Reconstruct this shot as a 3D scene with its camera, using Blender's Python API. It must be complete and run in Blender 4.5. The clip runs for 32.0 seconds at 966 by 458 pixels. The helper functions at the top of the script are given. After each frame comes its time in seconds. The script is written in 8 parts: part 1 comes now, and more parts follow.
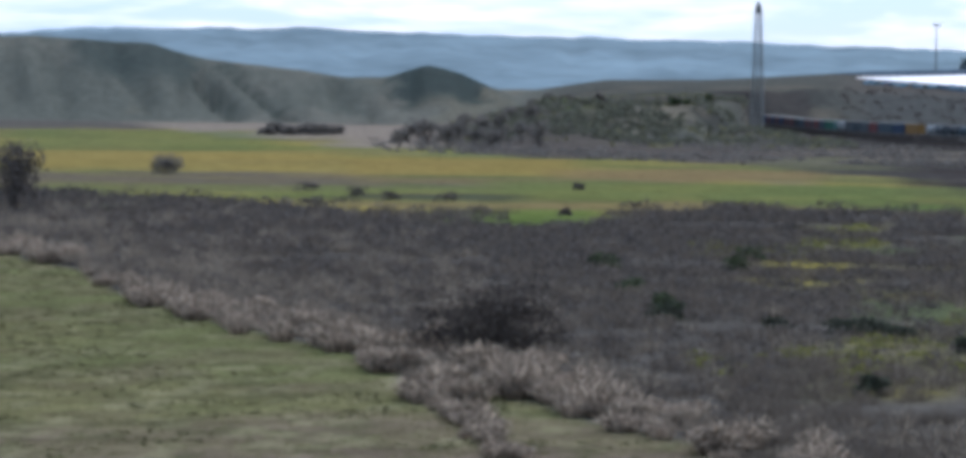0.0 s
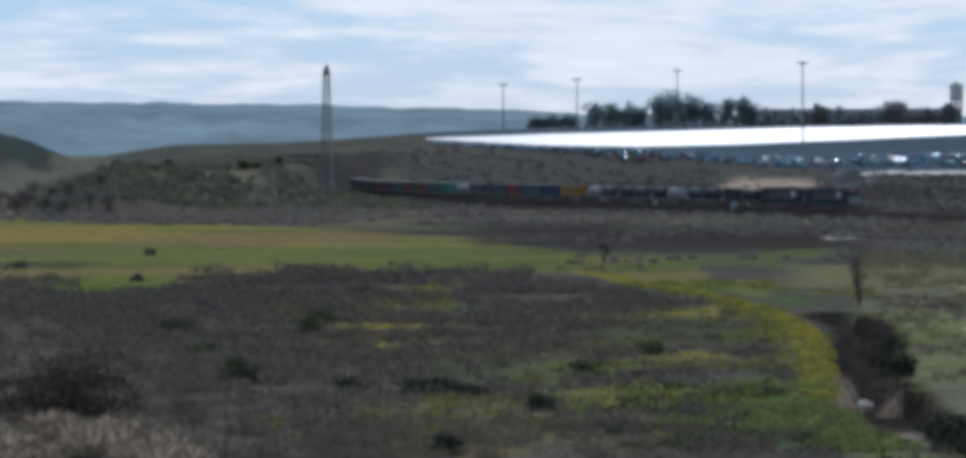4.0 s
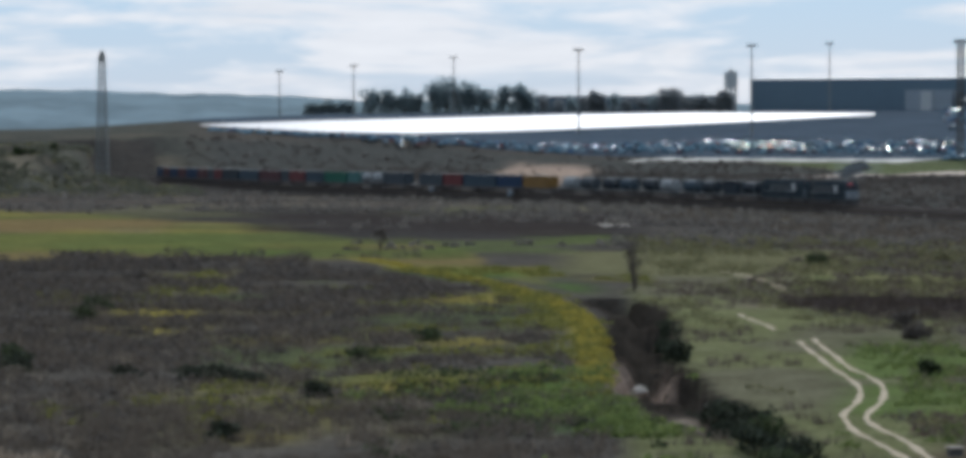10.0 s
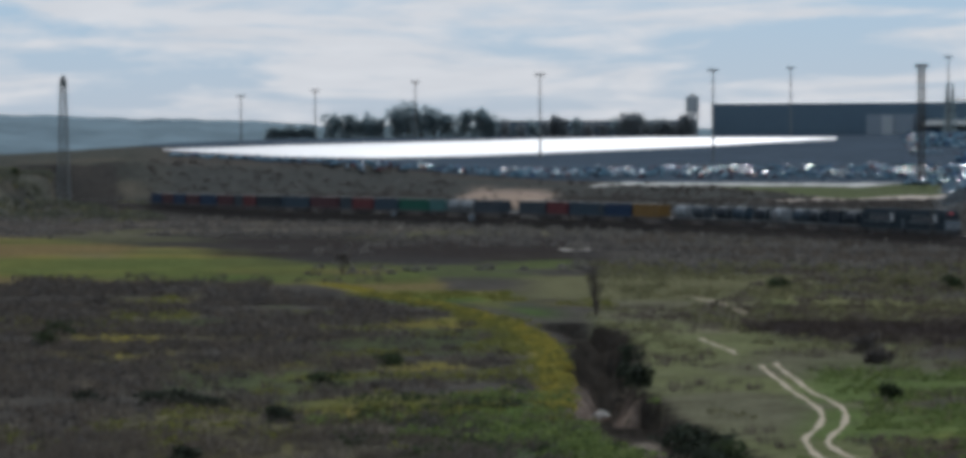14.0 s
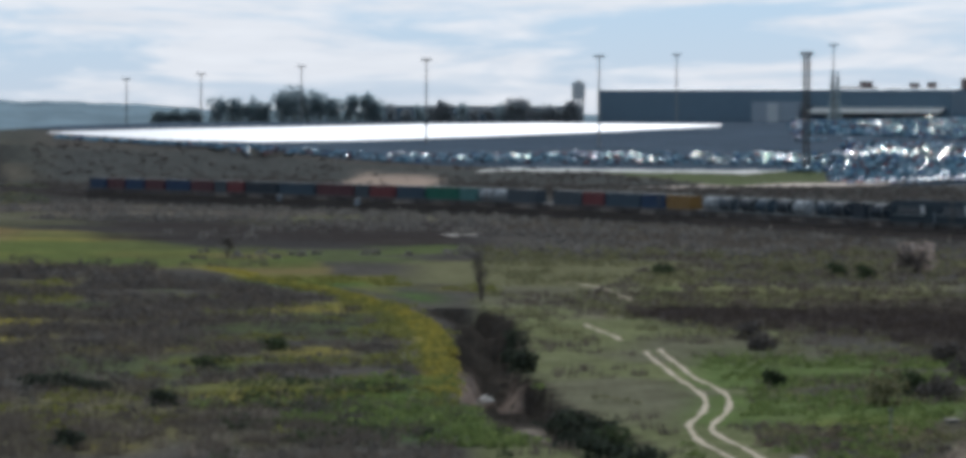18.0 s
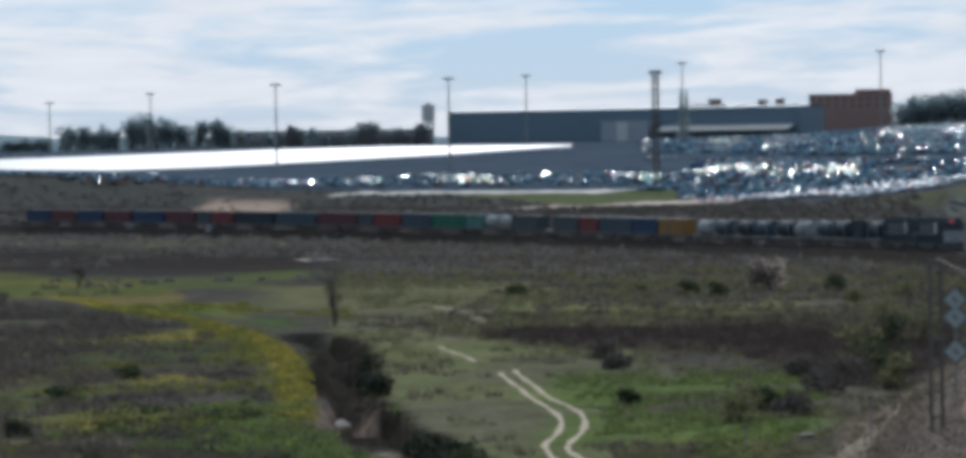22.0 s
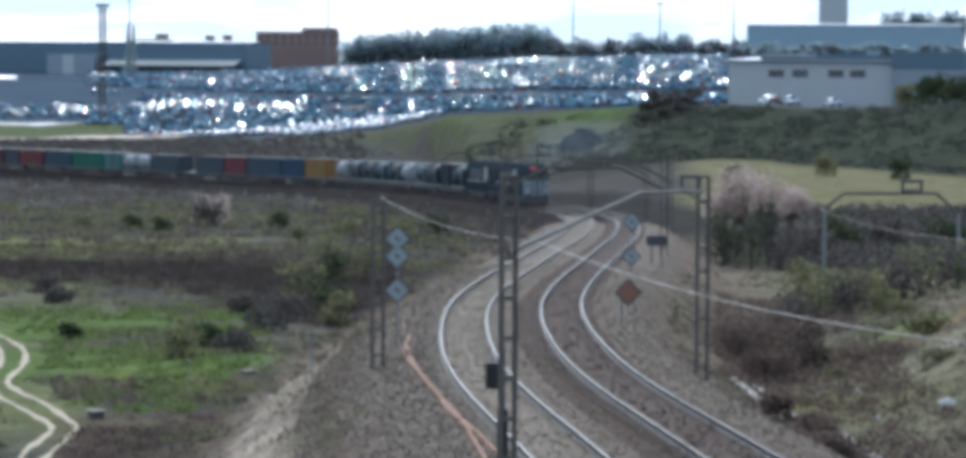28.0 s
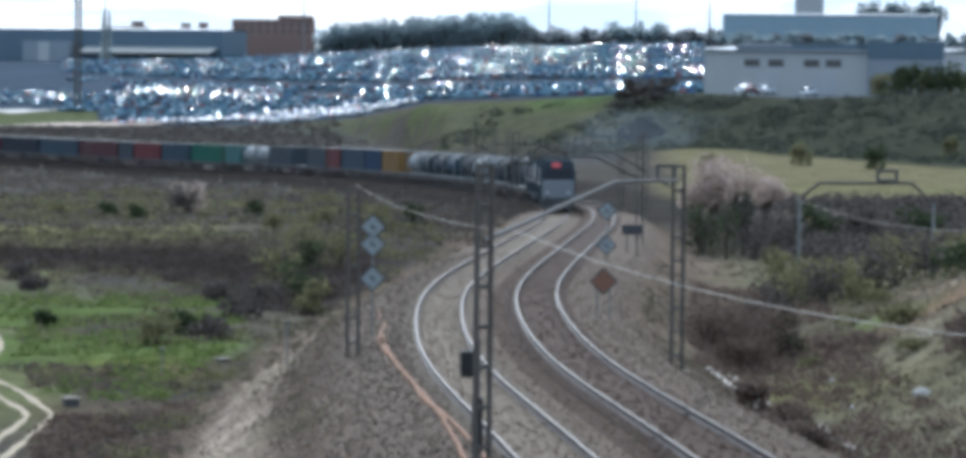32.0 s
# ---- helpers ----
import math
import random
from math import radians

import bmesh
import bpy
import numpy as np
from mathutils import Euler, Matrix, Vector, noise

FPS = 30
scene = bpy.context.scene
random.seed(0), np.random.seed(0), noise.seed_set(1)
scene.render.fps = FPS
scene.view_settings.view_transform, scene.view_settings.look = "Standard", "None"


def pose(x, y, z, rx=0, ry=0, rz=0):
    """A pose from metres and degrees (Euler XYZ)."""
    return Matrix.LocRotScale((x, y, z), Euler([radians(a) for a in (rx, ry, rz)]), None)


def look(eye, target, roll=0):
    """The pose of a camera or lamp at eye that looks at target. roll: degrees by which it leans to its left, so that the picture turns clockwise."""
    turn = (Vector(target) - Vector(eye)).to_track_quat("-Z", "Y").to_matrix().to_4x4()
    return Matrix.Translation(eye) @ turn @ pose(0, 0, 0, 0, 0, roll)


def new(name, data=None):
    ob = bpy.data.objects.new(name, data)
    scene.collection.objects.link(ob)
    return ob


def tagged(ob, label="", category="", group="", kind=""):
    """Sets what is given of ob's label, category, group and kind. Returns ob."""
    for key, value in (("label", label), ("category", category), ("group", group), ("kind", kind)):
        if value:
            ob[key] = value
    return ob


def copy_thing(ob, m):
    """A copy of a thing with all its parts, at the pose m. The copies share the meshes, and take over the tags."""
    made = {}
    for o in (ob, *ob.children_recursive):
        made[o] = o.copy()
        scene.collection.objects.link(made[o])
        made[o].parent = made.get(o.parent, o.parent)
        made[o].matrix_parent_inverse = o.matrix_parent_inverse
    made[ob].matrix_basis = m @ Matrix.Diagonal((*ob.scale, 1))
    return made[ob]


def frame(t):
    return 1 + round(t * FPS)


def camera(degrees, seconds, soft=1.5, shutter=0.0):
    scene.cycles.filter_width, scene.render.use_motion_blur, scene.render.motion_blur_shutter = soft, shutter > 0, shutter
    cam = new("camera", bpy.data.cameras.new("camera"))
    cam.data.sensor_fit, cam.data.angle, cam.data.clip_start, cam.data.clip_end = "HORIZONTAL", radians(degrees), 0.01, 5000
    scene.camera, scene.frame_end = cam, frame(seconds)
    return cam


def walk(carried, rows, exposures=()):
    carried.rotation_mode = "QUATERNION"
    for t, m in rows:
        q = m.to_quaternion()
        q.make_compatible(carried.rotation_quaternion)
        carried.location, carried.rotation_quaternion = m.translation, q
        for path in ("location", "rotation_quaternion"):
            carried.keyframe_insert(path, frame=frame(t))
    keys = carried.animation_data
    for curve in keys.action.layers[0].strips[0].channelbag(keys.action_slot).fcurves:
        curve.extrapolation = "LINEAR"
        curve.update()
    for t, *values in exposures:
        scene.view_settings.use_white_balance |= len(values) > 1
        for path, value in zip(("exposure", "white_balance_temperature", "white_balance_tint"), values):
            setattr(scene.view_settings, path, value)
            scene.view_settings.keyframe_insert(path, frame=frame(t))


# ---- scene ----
# The camera stands on a knoll beside the line and pans to the right.
EYE = Vector((0.0, 0.0, 8.8))
DEG = math.pi / 180


def aim(az, up, roll):
    """The pose of the camera that looks az degrees to the right of +y and up degrees above the level."""
    way = Vector((math.sin(az * DEG) * math.cos(up * DEG), math.cos(az * DEG) * math.cos(up * DEG), math.sin(up * DEG)))
    return look(EYE, EYE + way * 100, roll)


cam = camera(14.415, 32.0, soft=4.9, shutter=0.3)
PATH = [
    (0, -7.330, -2.436, 0.608), (0.5, -7.570, -2.766, 0.483), (1, -7.419, -2.811, -0.022), (1.5, -6.659, -2.463, -0.166),
    (2, -5.978, -2.252, -0.481), (2.5, -3.679, -2.219, -0.630), (3, -2.351, -1.896, -0.606), (3.5, -1.130, -1.497, -0.377),
    (5.5, -0.744, -1.447, -0.232), (6, -0.808, -1.504, -0.337), (6.5, -0.968, -0.721, -0.404), (7, 0.511, -0.540, -0.536),
    (7.5, 0.761, -0.589, -0.451), (8, 1.486, -0.792, -0.523), (8.5, 1.776, -1.285, 0.176), (9, 1.770, -1.642, -0.126),
    (9.5, 1.868, -1.666, 0.111), (10, 2.441, -1.684, -0.172), (10.5, 2.054, -1.186, -0.467), (11, 1.896, -1.087, -0.434),
    (11.5, 2.188, -1.256, -0.415), (12, 2.089, -1.107, -0.112), (12.5, 2.585, -1.344, -0.147), (13, 3.067, -1.293, -0.379),
    (13.5, 2.688, -1.570, -0.280), (14, 3.017, -1.316, -0.214), (14.5, 3.942, -0.998, -0.256), (16.5, 4.205, -0.917, 0.175),
    (17, 4.646, -1.269, 0.156), (17.5, 4.755, -1.494, 0.283), (18, 4.735, -1.540, 0.159), (18.5, 5.258, -1.358, 0.224),
    (19, 5.926, -1.585, -0.628), (19.5, 6.369, -1.722, -0.830), (20, 5.773, -2.086, -0.908), (20.5, 5.667, -2.419, -0.898),
    (21, 5.535, -2.274, -0.918), (21.5, 6.174, -2.078, -0.796), (22, 6.955, -1.210, -0.876), (22.5, 7.832, -1.368, -0.673),
    (23, 8.929, -1.759, -1.004), (23.5, 9.840, -2.059, -0.911), (24, 10.572, -1.916, -1.051), (24.5, 11.375, -1.865, -1.052),
    (25, 12.569, -1.983, -1.013), (25.5, 13.135, -2.163, -1.138), (26, 13.480, -2.472, -0.777), (26.5, 14.661, -2.483, 0.383),
    (28.5, 15.446, -2.167, 0.283), (29, 15.710, -2.236, 0.142), (29.5, 16.064, -2.572, -0.062), (30, 15.751, -2.183, 0.592),
    (30.5, 15.424, -2.631, 0.555), (31, 16.163, -2.613, 0.621), (31.5, 15.587, -2.483, 0.712), (32, 15.643, -2.374, 0.589),
]
WARMTH = ([0, 3.5, 6, 8, 17, 20, 23, 26, 30, 32], [5270, 5360, 5700, 5680, 5720, 5480, 5660, 5320, 5200, 5320])
EXPOSURE = [(0, -0.27), (0.5, 0.1), (1, 0.55), (1.5, 0.13), (2, -0.4), (3, -0.7), (3.5, -0.75), (6, -0.9), (6.5, -1.2), (7, -1.35), (8, -1.28), (8.5, -0.9), (9, -0.65), (10, -0.74), (10.5, -1), (11, -1.1), (12, -1.06), (13, -1), (14.5, -1.1), (17, -1.2), (18, -0.78), (19, -0.86), (20, -0.46), (21, -0.20), (22, -0.80), (23, -0.80), (24, -0.46), (25, -0.46), (26, 0.03), (29, -0.12), (30, 0.0), (31, 0.47), (32, -0.08)]
TINT = ([0, 1, 2, 3.5, 32], [15.0, 16.0, 13.0, 10.5, 9.5])
walk(cam, [(t, aim(a, u, r)) for t, a, u, r in PATH],
     exposures=[(t, e, float(np.interp(t, *WARMTH)), float(np.interp(t, *TINT))) for t, e in EXPOSURE])

# ---- light ----
SUN_AZ, SUN_UP = 9.0, 31.0
world = bpy.data.worlds.new("sky")
scene.world = world
world.use_nodes = True
wn, wl = world.node_tree.nodes, world.node_tree.links
wn.clear()
w_out = wn.new("ShaderNodeOutputWorld")
w_bg = wn.new("ShaderNodeBackground")
w_bg.inputs["Strength"].default_value = 0.10
w_sky = wn.new("ShaderNodeTexSky")
w_sky.sky_type = "NISHITA"
w_sky.sun_disc = False
w_sky.sun_elevation = SUN_UP * DEG
w_sky.sun_rotation = SUN_AZ * DEG
w_sky.altitude = 600
w_sky.dust_density = 0.6
w_co = wn.new("ShaderNodeTexCoord")
w_sep = wn.new("ShaderNodeSeparateXYZ")
wl.new(w_co.outputs["Generated"], w_sep.inputs[0])


def w_math(op, a, b=None, clamp=False):
    n = wn.new("ShaderNodeMath")
    n.operation, n.use_clamp = op, clamp
    for k, v in enumerate((a, b)):
        if v is None:
            continue
        if isinstance(v, (int, float)):
            n.inputs[k].default_value = v
        else:
            wl.new(v, n.inputs[k])
    return n.outputs[0]


# clouds: a level layer high up, seen in perspective, so that it closes into streaks near the horizon
w_h = w_math("ADD", w_math("MAXIMUM", w_sep.outputs["Z"], 0.0), 0.075)
w_cx = w_math("MULTIPLY", w_math("DIVIDE", w_sep.outputs["X"], w_h), 1.55)
w_cy = w_math("DIVIDE", w_sep.outputs["Y"], w_h)
w_comb = wn.new("ShaderNodeCombineXYZ")
wl.new(w_cx, w_comb.inputs[0])
wl.new(w_cy, w_comb.inputs[1])


def w_noise(scale, detail, rough, distort=0.0):
    n = wn.new("ShaderNodeTexNoise")
    n.inputs["Scale"].default_value = scale
    n.inputs["Detail"].default_value = detail
    n.inputs["Roughness"].default_value = rough
    n.inputs["Distortion"].default_value = distort
    wl.new(w_comb.outputs[0], n.inputs["Vector"])
    return n.outputs["Fac"]


w_ramp = wn.new("ShaderNodeMapRange")
w_ramp.inputs["From Min"].default_value = 0.425
w_ramp.inputs["From Max"].default_value = 0.56
wl.new(w_math("ADD", w_math("MULTIPLY", w_noise(0.75, 7, 0.60, 0.9), 0.82), w_math("MULTIPLY", w_noise(4.0, 5, 0.6), 0.18)), w_ramp.inputs["Value"])
w_shade = wn.new("ShaderNodeMix")
w_shade.data_type = "RGBA"
w_shade.inputs["A"].default_value = (12.4, 12.0, 11.4, 1)
w_shade.inputs["B"].default_value = (16.9, 15.9, 14.5, 1)
wl.new(w_noise(2.0, 5, 0.6), w_shade.inputs["Factor"])
w_veil = wn.new("ShaderNodeMix")
w_veil.data_type = "RGBA"
w_veil.inputs["Factor"].default_value = 0.80
w_high = wn.new("ShaderNodeMix")
w_high.data_type = "RGBA"
w_high.inputs["A"].default_value = (8.6, 10.2, 11.8, 1)
w_high.inputs["B"].default_value = (7.0, 10.8, 13.8, 1)
wl.new(w_math("MULTIPLY", w_sep.outputs["Z"], 16.0, True), w_high.inputs["Factor"])
wl.new(w_high.outputs["Result"], w_veil.inputs["B"])
wl.new(w_sky.outputs["Color"], w_veil.inputs["A"])
w_mix = wn.new("ShaderNodeMix")
w_mix.data_type = "RGBA"
wl.new(w_math("MULTIPLY", w_ramp.outputs["Result"], 0.92), w_mix.inputs["Factor"])
wl.new(w_veil.outputs["Result"], w_mix.inputs["A"])
wl.new(w_shade.outputs["Result"], w_mix.inputs["B"])
wl.new(w_mix.outputs["Result"], w_bg.inputs["Color"])
wl.new(w_bg.outputs[0], w_out.inputs["Surface"])

sun = new("sun", bpy.data.lights.new("sun", "SUN"))
sun.data.energy = 4.3
sun.data.angle = 0.6 * DEG
sun.data.color = (1.0, 0.94, 0.84)
sun_way = Vector((math.sin(SUN_AZ * DEG) * math.cos(SUN_UP * DEG), math.cos(SUN_AZ * DEG) * math.cos(SUN_UP * DEG), math.sin(SUN_UP * DEG)))
sun.matrix_world = look(sun_way * 200, (0, 0, 0))

# ---- materials ----


def material(name, base, rough=0.8, metal=0.0, scale=2.0, vary=0.25, bump=0.0, coat=0.0, each=0.0, fine=8.0, spec=0.5, through_light=0.0):
    """A surface of one base colour with blotches at two scales, fine relief and, with each, a change from piece to piece."""
    m = bpy.data.materials.new(name)
    m.use_nodes = True
    n, l = m.node_tree.nodes, m.node_tree.links
    p = n["Principled BSDF"]
    p.inputs["Roughness"].default_value = rough
    p.inputs["Metallic"].default_value = metal
    p.inputs["Coat Weight"].default_value = coat
    p.inputs["Specular IOR Level"].default_value = spec
    co = n.new("ShaderNodeTexCoord")
    total = None
    for k, (s, w) in enumerate(((scale, 0.6), (scale * fine, 0.4))):
        t = n.new("ShaderNodeTexNoise")
        t.inputs["Scale"].default_value = s
        t.inputs["Detail"].default_value = 4
        l.new(co.outputs["Object"], t.inputs["Vector"])
        mul = n.new("ShaderNodeMath")
        mul.operation = "MULTIPLY_ADD"
        mul.inputs[1].default_value = w * 2 * vary
        l.new(t.outputs["Fac"], mul.inputs[0])
        if total is None:
            mul.inputs[2].default_value = 1 - vary
        else:
            l.new(total, mul.inputs[2])
        total = mul.outputs[0]
        last = t
    if each:
        info = n.new("ShaderNodeObjectInfo")
        mul = n.new("ShaderNodeMath")
        mul.operation = "MULTIPLY_ADD"
        mul.inputs[1].default_value = 2 * each
        l.new(info.outputs["Random"], mul.inputs[0])
        sub = n.new("ShaderNodeMath")
        sub.operation = "SUBTRACT"
        l.new(total, sub.inputs[0])
        sub.inputs[1].default_value = each
        l.new(sub.outputs[0], mul.inputs[2])
        total = mul.outputs[0]
    mixed = n.new("ShaderNodeMix")
    mixed.data_type, mixed.blend_type = "RGBA", "MULTIPLY"
    mixed.inputs["Factor"].default_value = 1
    mixed.inputs["A"].default_value = (*base, 1)
    l.new(total, mixed.inputs["B"])
    l.new(mixed.outputs["Result"], p.inputs["Base Color"])
    if bump:
        b = n.new("ShaderNodeBump")
        b.inputs["Strength"].default_value = bump
        b.inputs["Distance"].default_value = 0.05
        l.new(last.outputs["Fac"], b.inputs["Height"])
        l.new(b.outputs[0], p.inputs["Normal"])
    if through_light:
        tr = n.new("ShaderNodeBsdfTranslucent")
        l.new(mixed.outputs["Result"], tr.inputs["Color"])
        ms = n.new("ShaderNodeMixShader")
        ms.inputs[0].default_value = through_light
        l.new(p.outputs[0], ms.inputs[1])
        l.new(tr.outputs[0], ms.inputs[2])
        l.new(ms.outputs[0], n["Material Output"].inputs["Surface"])
    return m


def island_material(name, dark, light, rough=0.9, through_light=0.25, metal=0.0, coat=0.0, stops=(), shine=0.06):
    """For joined small pieces: every piece takes its own shade between two colours."""
    m = bpy.data.materials.new(name)
    m.use_nodes = True
    n, l = m.node_tree.nodes, m.node_tree.links
    p = n["Principled BSDF"]
    p.inputs["Roughness"].default_value = rough
    p.inputs["Metallic"].default_value = metal
    p.inputs["Coat Weight"].default_value = coat
    p.inputs["Specular IOR Level"].default_value = 0.5 if coat else shine
    g = n.new("ShaderNodeNewGeometry")
    r = n.new("ShaderNodeValToRGB")
    r.color_ramp.elements[0].color = (*dark, 1)
    r.color_ramp.elements[1].color = (*light, 1)
    for at, c in stops:
        r.color_ramp.elements.new(at).color = (*c, 1)
    l.new(g.outputs["Random Per Island"], r.inputs[0])
    l.new(r.outputs[0], p.inputs["Base Color"])
    if through_light:
        tr = n.new("ShaderNodeBsdfTranslucent")
        l.new(r.outputs[0], tr.inputs["Color"])
        ms = n.new("ShaderNodeMixShader")
        ms.inputs[0].default_value = through_light
        l.new(p.outputs[0], ms.inputs[1])
        l.new(tr.outputs[0], ms.inputs[2])
        l.new(ms.outputs[0], n["Material Output"].inputs["Surface"])
    return m


STEEL = material("galvanised_steel", (0.16, 0.165, 0.16), 0.65, 0.2, 3.0, 0.3)
DARK_STEEL = material("dark_weathered_steel", (0.06, 0.06, 0.062), 0.7, 0.2, 3.0, 0.3)
RAIL_TOP = material("worn_rail_head", (0.072, 0.060, 0.048), 0.6, 1.0, 1.5, 0.6)
MAST_STEEL = material("weathered_mast_steel", (0.068, 0.060, 0.052), 0.85, 0.0, 3.0, 0.5)
RAIL_SIDE = material("rusty_rail", (0.050, 0.036, 0.030), 0.85, 0.0, 6.0, 0.3)
SLEEPER_RUST = material("rust_stained_sleeper", (0.068, 0.043, 0.030), 0.9, 0.0, 1.2, 1.0, spec=0.1)
SLEEPER = material("dusty_concrete_sleeper", (0.165, 0.128, 0.094), 0.9, 0.0, 1.2, 1.0, spec=0.1)
# ballast of the far stretch, darker than the near ballast
BALLAST_FAR = material("darker_ballast", (0.040, 0.034, 0.030), 0.95, 0.0, 0.5, 1.0, 0.5, fine=5, spec=0.0)
BALLAST = material("brown_grey_ballast", (0.122, 0.090, 0.066), 0.95, 0.0, 2.2, 1.3, 1.0, fine=6, spec=0.05)
BALLAST_TAN = material("dusty_tan_ballast", (0.158, 0.120, 0.084), 0.95, 0.0, 1.8, 1.4, 1.0, fine=9, spec=0.05)
BALLAST_RUST = material("rust_stained_ballast", (0.058, 0.036, 0.025), 0.95, 0.0, 1.4, 1.6, 1.0, fine=7, spec=0.05)
WHITE_WALL = material("white_rendered_wall", (0.34, 0.355, 0.36), 0.85, 0.0, 0.3, 0.12)
GREY_CLAD = material("grey_metal_cladding", (0.20, 0.23, 0.26), 0.55, 0.3, 0.2, 0.12)
# dark cladding; its blue is distance haze put into the colour
DARK_CLAD = material("hazed_dark_cladding", (0.080, 0.122, 0.160), 0.6, 0.2, 0.2, 0.15)
ROOF_GREY = material("grey_sheet_roof", (0.33, 0.35, 0.37), 0.4, 0.3, 0.2, 0.12)
BRICK = material("red_brown_brick", (0.19, 0.128, 0.110), 0.9, 0.0, 0.4, 0.2)
GLASS = material("dark_window_glass", (0.02, 0.025, 0.03), 0.08, 0.0, 0.5, 0.1, spec=0.8)
CONCRETE = material("pale_concrete", (0.42, 0.40, 0.37), 0.85, 0.0, 0.6, 0.2)
BARK = material("dark_bark", (0.07, 0.055, 0.045), 0.95, 0.0, 4.0, 0.3)
RUBBER = material("black_rubber", (0.015, 0.015, 0.016), 0.8, 0.0, 4.0, 0.2)
TRACK_EARTH = material("pale_trodden_earth", (0.40, 0.325, 0.225), 0.95, 0.0, 1.2, 0.22, 0.3, spec=0.05)

# ---- helpers of this scene ----


def part(name, bm, mat, parent=None, label="", at=None):
    """Links a bmesh as one mesh object, under a thing or on its own."""
    me = bpy.data.meshes.new(name)
    bm.to_mesh(me)
    bm.free()
    if mat:
        me.materials.append(mat)
    ob = new(name, me)
    if parent:
        ob.parent = parent
    if at is not None:
        ob.matrix_basis = at
    if label:
        ob["label"] = label
    return ob


def block(bm, x0, x1, y0, y1, z0, z1, bevel=0.0, turn=None):
    """A box with rounded edges, added to bm."""
    r = bmesh.ops.create_cube(bm, size=1, matrix=(turn or Matrix()) @ Matrix.LocRotScale(((x0 + x1) / 2, (y0 + y1) / 2, (z0 + z1) / 2), None, (abs(x1 - x0), abs(y1 - y0), abs(z1 - z0))))
    if bevel:
        es = {e for v in r["verts"] for e in v.link_edges}
        bmesh.ops.bevel(bm, geom=list(es), offset=bevel, segments=1, affect="EDGES")
    return bm


def tube(points, r, sides=6):
    """One continuous round tube along points."""
    bm = bmesh.new()
    rings = []
    pts = [Vector(p) for p in points]
    for k, p in enumerate(pts):
        d = (pts[min(k + 1, len(pts) - 1)] - pts[max(k - 1, 0)]).normalized()
        q = d.to_track_quat("Z", "Y")
        rings.append([bm.verts.new(p + q @ Vector((r * math.cos(6.2832 * j / sides), r * math.sin(6.2832 * j / sides), 0))) for j in range(sides)])
    for a, b in zip(rings, rings[1:]):
        for j in range(sides):
            bm.faces.new((a[j], a[(j + 1) % sides], b[(j + 1) % sides], b[j]))
    return bm


def box(x0, x1, y0, y1, z0, z1, bevel=0.0):
    return block(bmesh.new(), x0, x1, y0, y1, z0, z1, bevel)


def bar(bm, a, b, r0, r1=None, sides=6):
    """A tapered round bar from a to b."""
    a, b = Vector(a), Vector(b)
    d = b - a
    if d.length < 1e-6:
        return bm
    m = Matrix.Translation((a + b) / 2) @ d.to_track_quat("Z", "Y").to_matrix().to_4x4()
    bmesh.ops.create_cone(bm, cap_ends=True, segments=sides, radius1=r0, radius2=r0 if r1 is None else r1, depth=d.length, matrix=m)
    return bm


def mesh_object(name, verts, faces, mat, parent=None, smooth=False):
    """A mesh from numpy arrays: verts (n,3), faces (m,k)."""
    me = bpy.data.meshes.new(name)
    verts, faces = np.asarray(verts, np.float32), np.asarray(faces, np.int32)
    k = faces.shape[1]
    me.vertices.add(len(verts))
    me.vertices.foreach_set("co", verts.ravel())
    me.loops.add(faces.size)
    me.loops.foreach_set("vertex_index", faces.ravel())
    me.polygons.add(len(faces))
    me.polygons.foreach_set("loop_start", np.arange(0, faces.size, k, dtype=np.int32))
    me.polygons.foreach_set("use_smooth", np.full(len(faces), smooth))
    me.update(calc_edges=True)
    me.validate()
    if mat:
        me.materials.append(mat)
    ob = new(name, me)
    if parent:
        ob.parent = parent
    return ob


def empty(name, x, y, z, rz=0.0):
    ob = new(name)
    ob.matrix_basis = pose(x, y, z, 0, 0, rz)
    return ob


def smooth(t):
    t = np.clip(t, 0, 1)
    return t * t * (3 - 2 * t)


def hash_noise(x, y, seed=0.0):
    """Smooth value noise on arrays, about 0 to 1."""
    def h(i, j):
        v = np.sin(i * 127.1 + j * 311.7 + seed * 74.7) * 43758.5453
        return v - np.floor(v)
    i, j = np.floor(x), np.floor(y)
    u, v = smooth(x - i), smooth(y - j)
    return (h(i, j) * (1 - u) + h(i + 1, j) * u) * (1 - v) + (h(i, j + 1) * (1 - u) + h(i + 1, j + 1) * u) * v


def fbm(x, y, seed=0.0, octaves=4):
    total, amp = 0.0, 0.5
    for k in range(octaves):
        total = total + amp * hash_noise(x * 2**k, y * 2**k, seed + k)
        amp /= 2
    return total / (1 - 0.5**octaves)


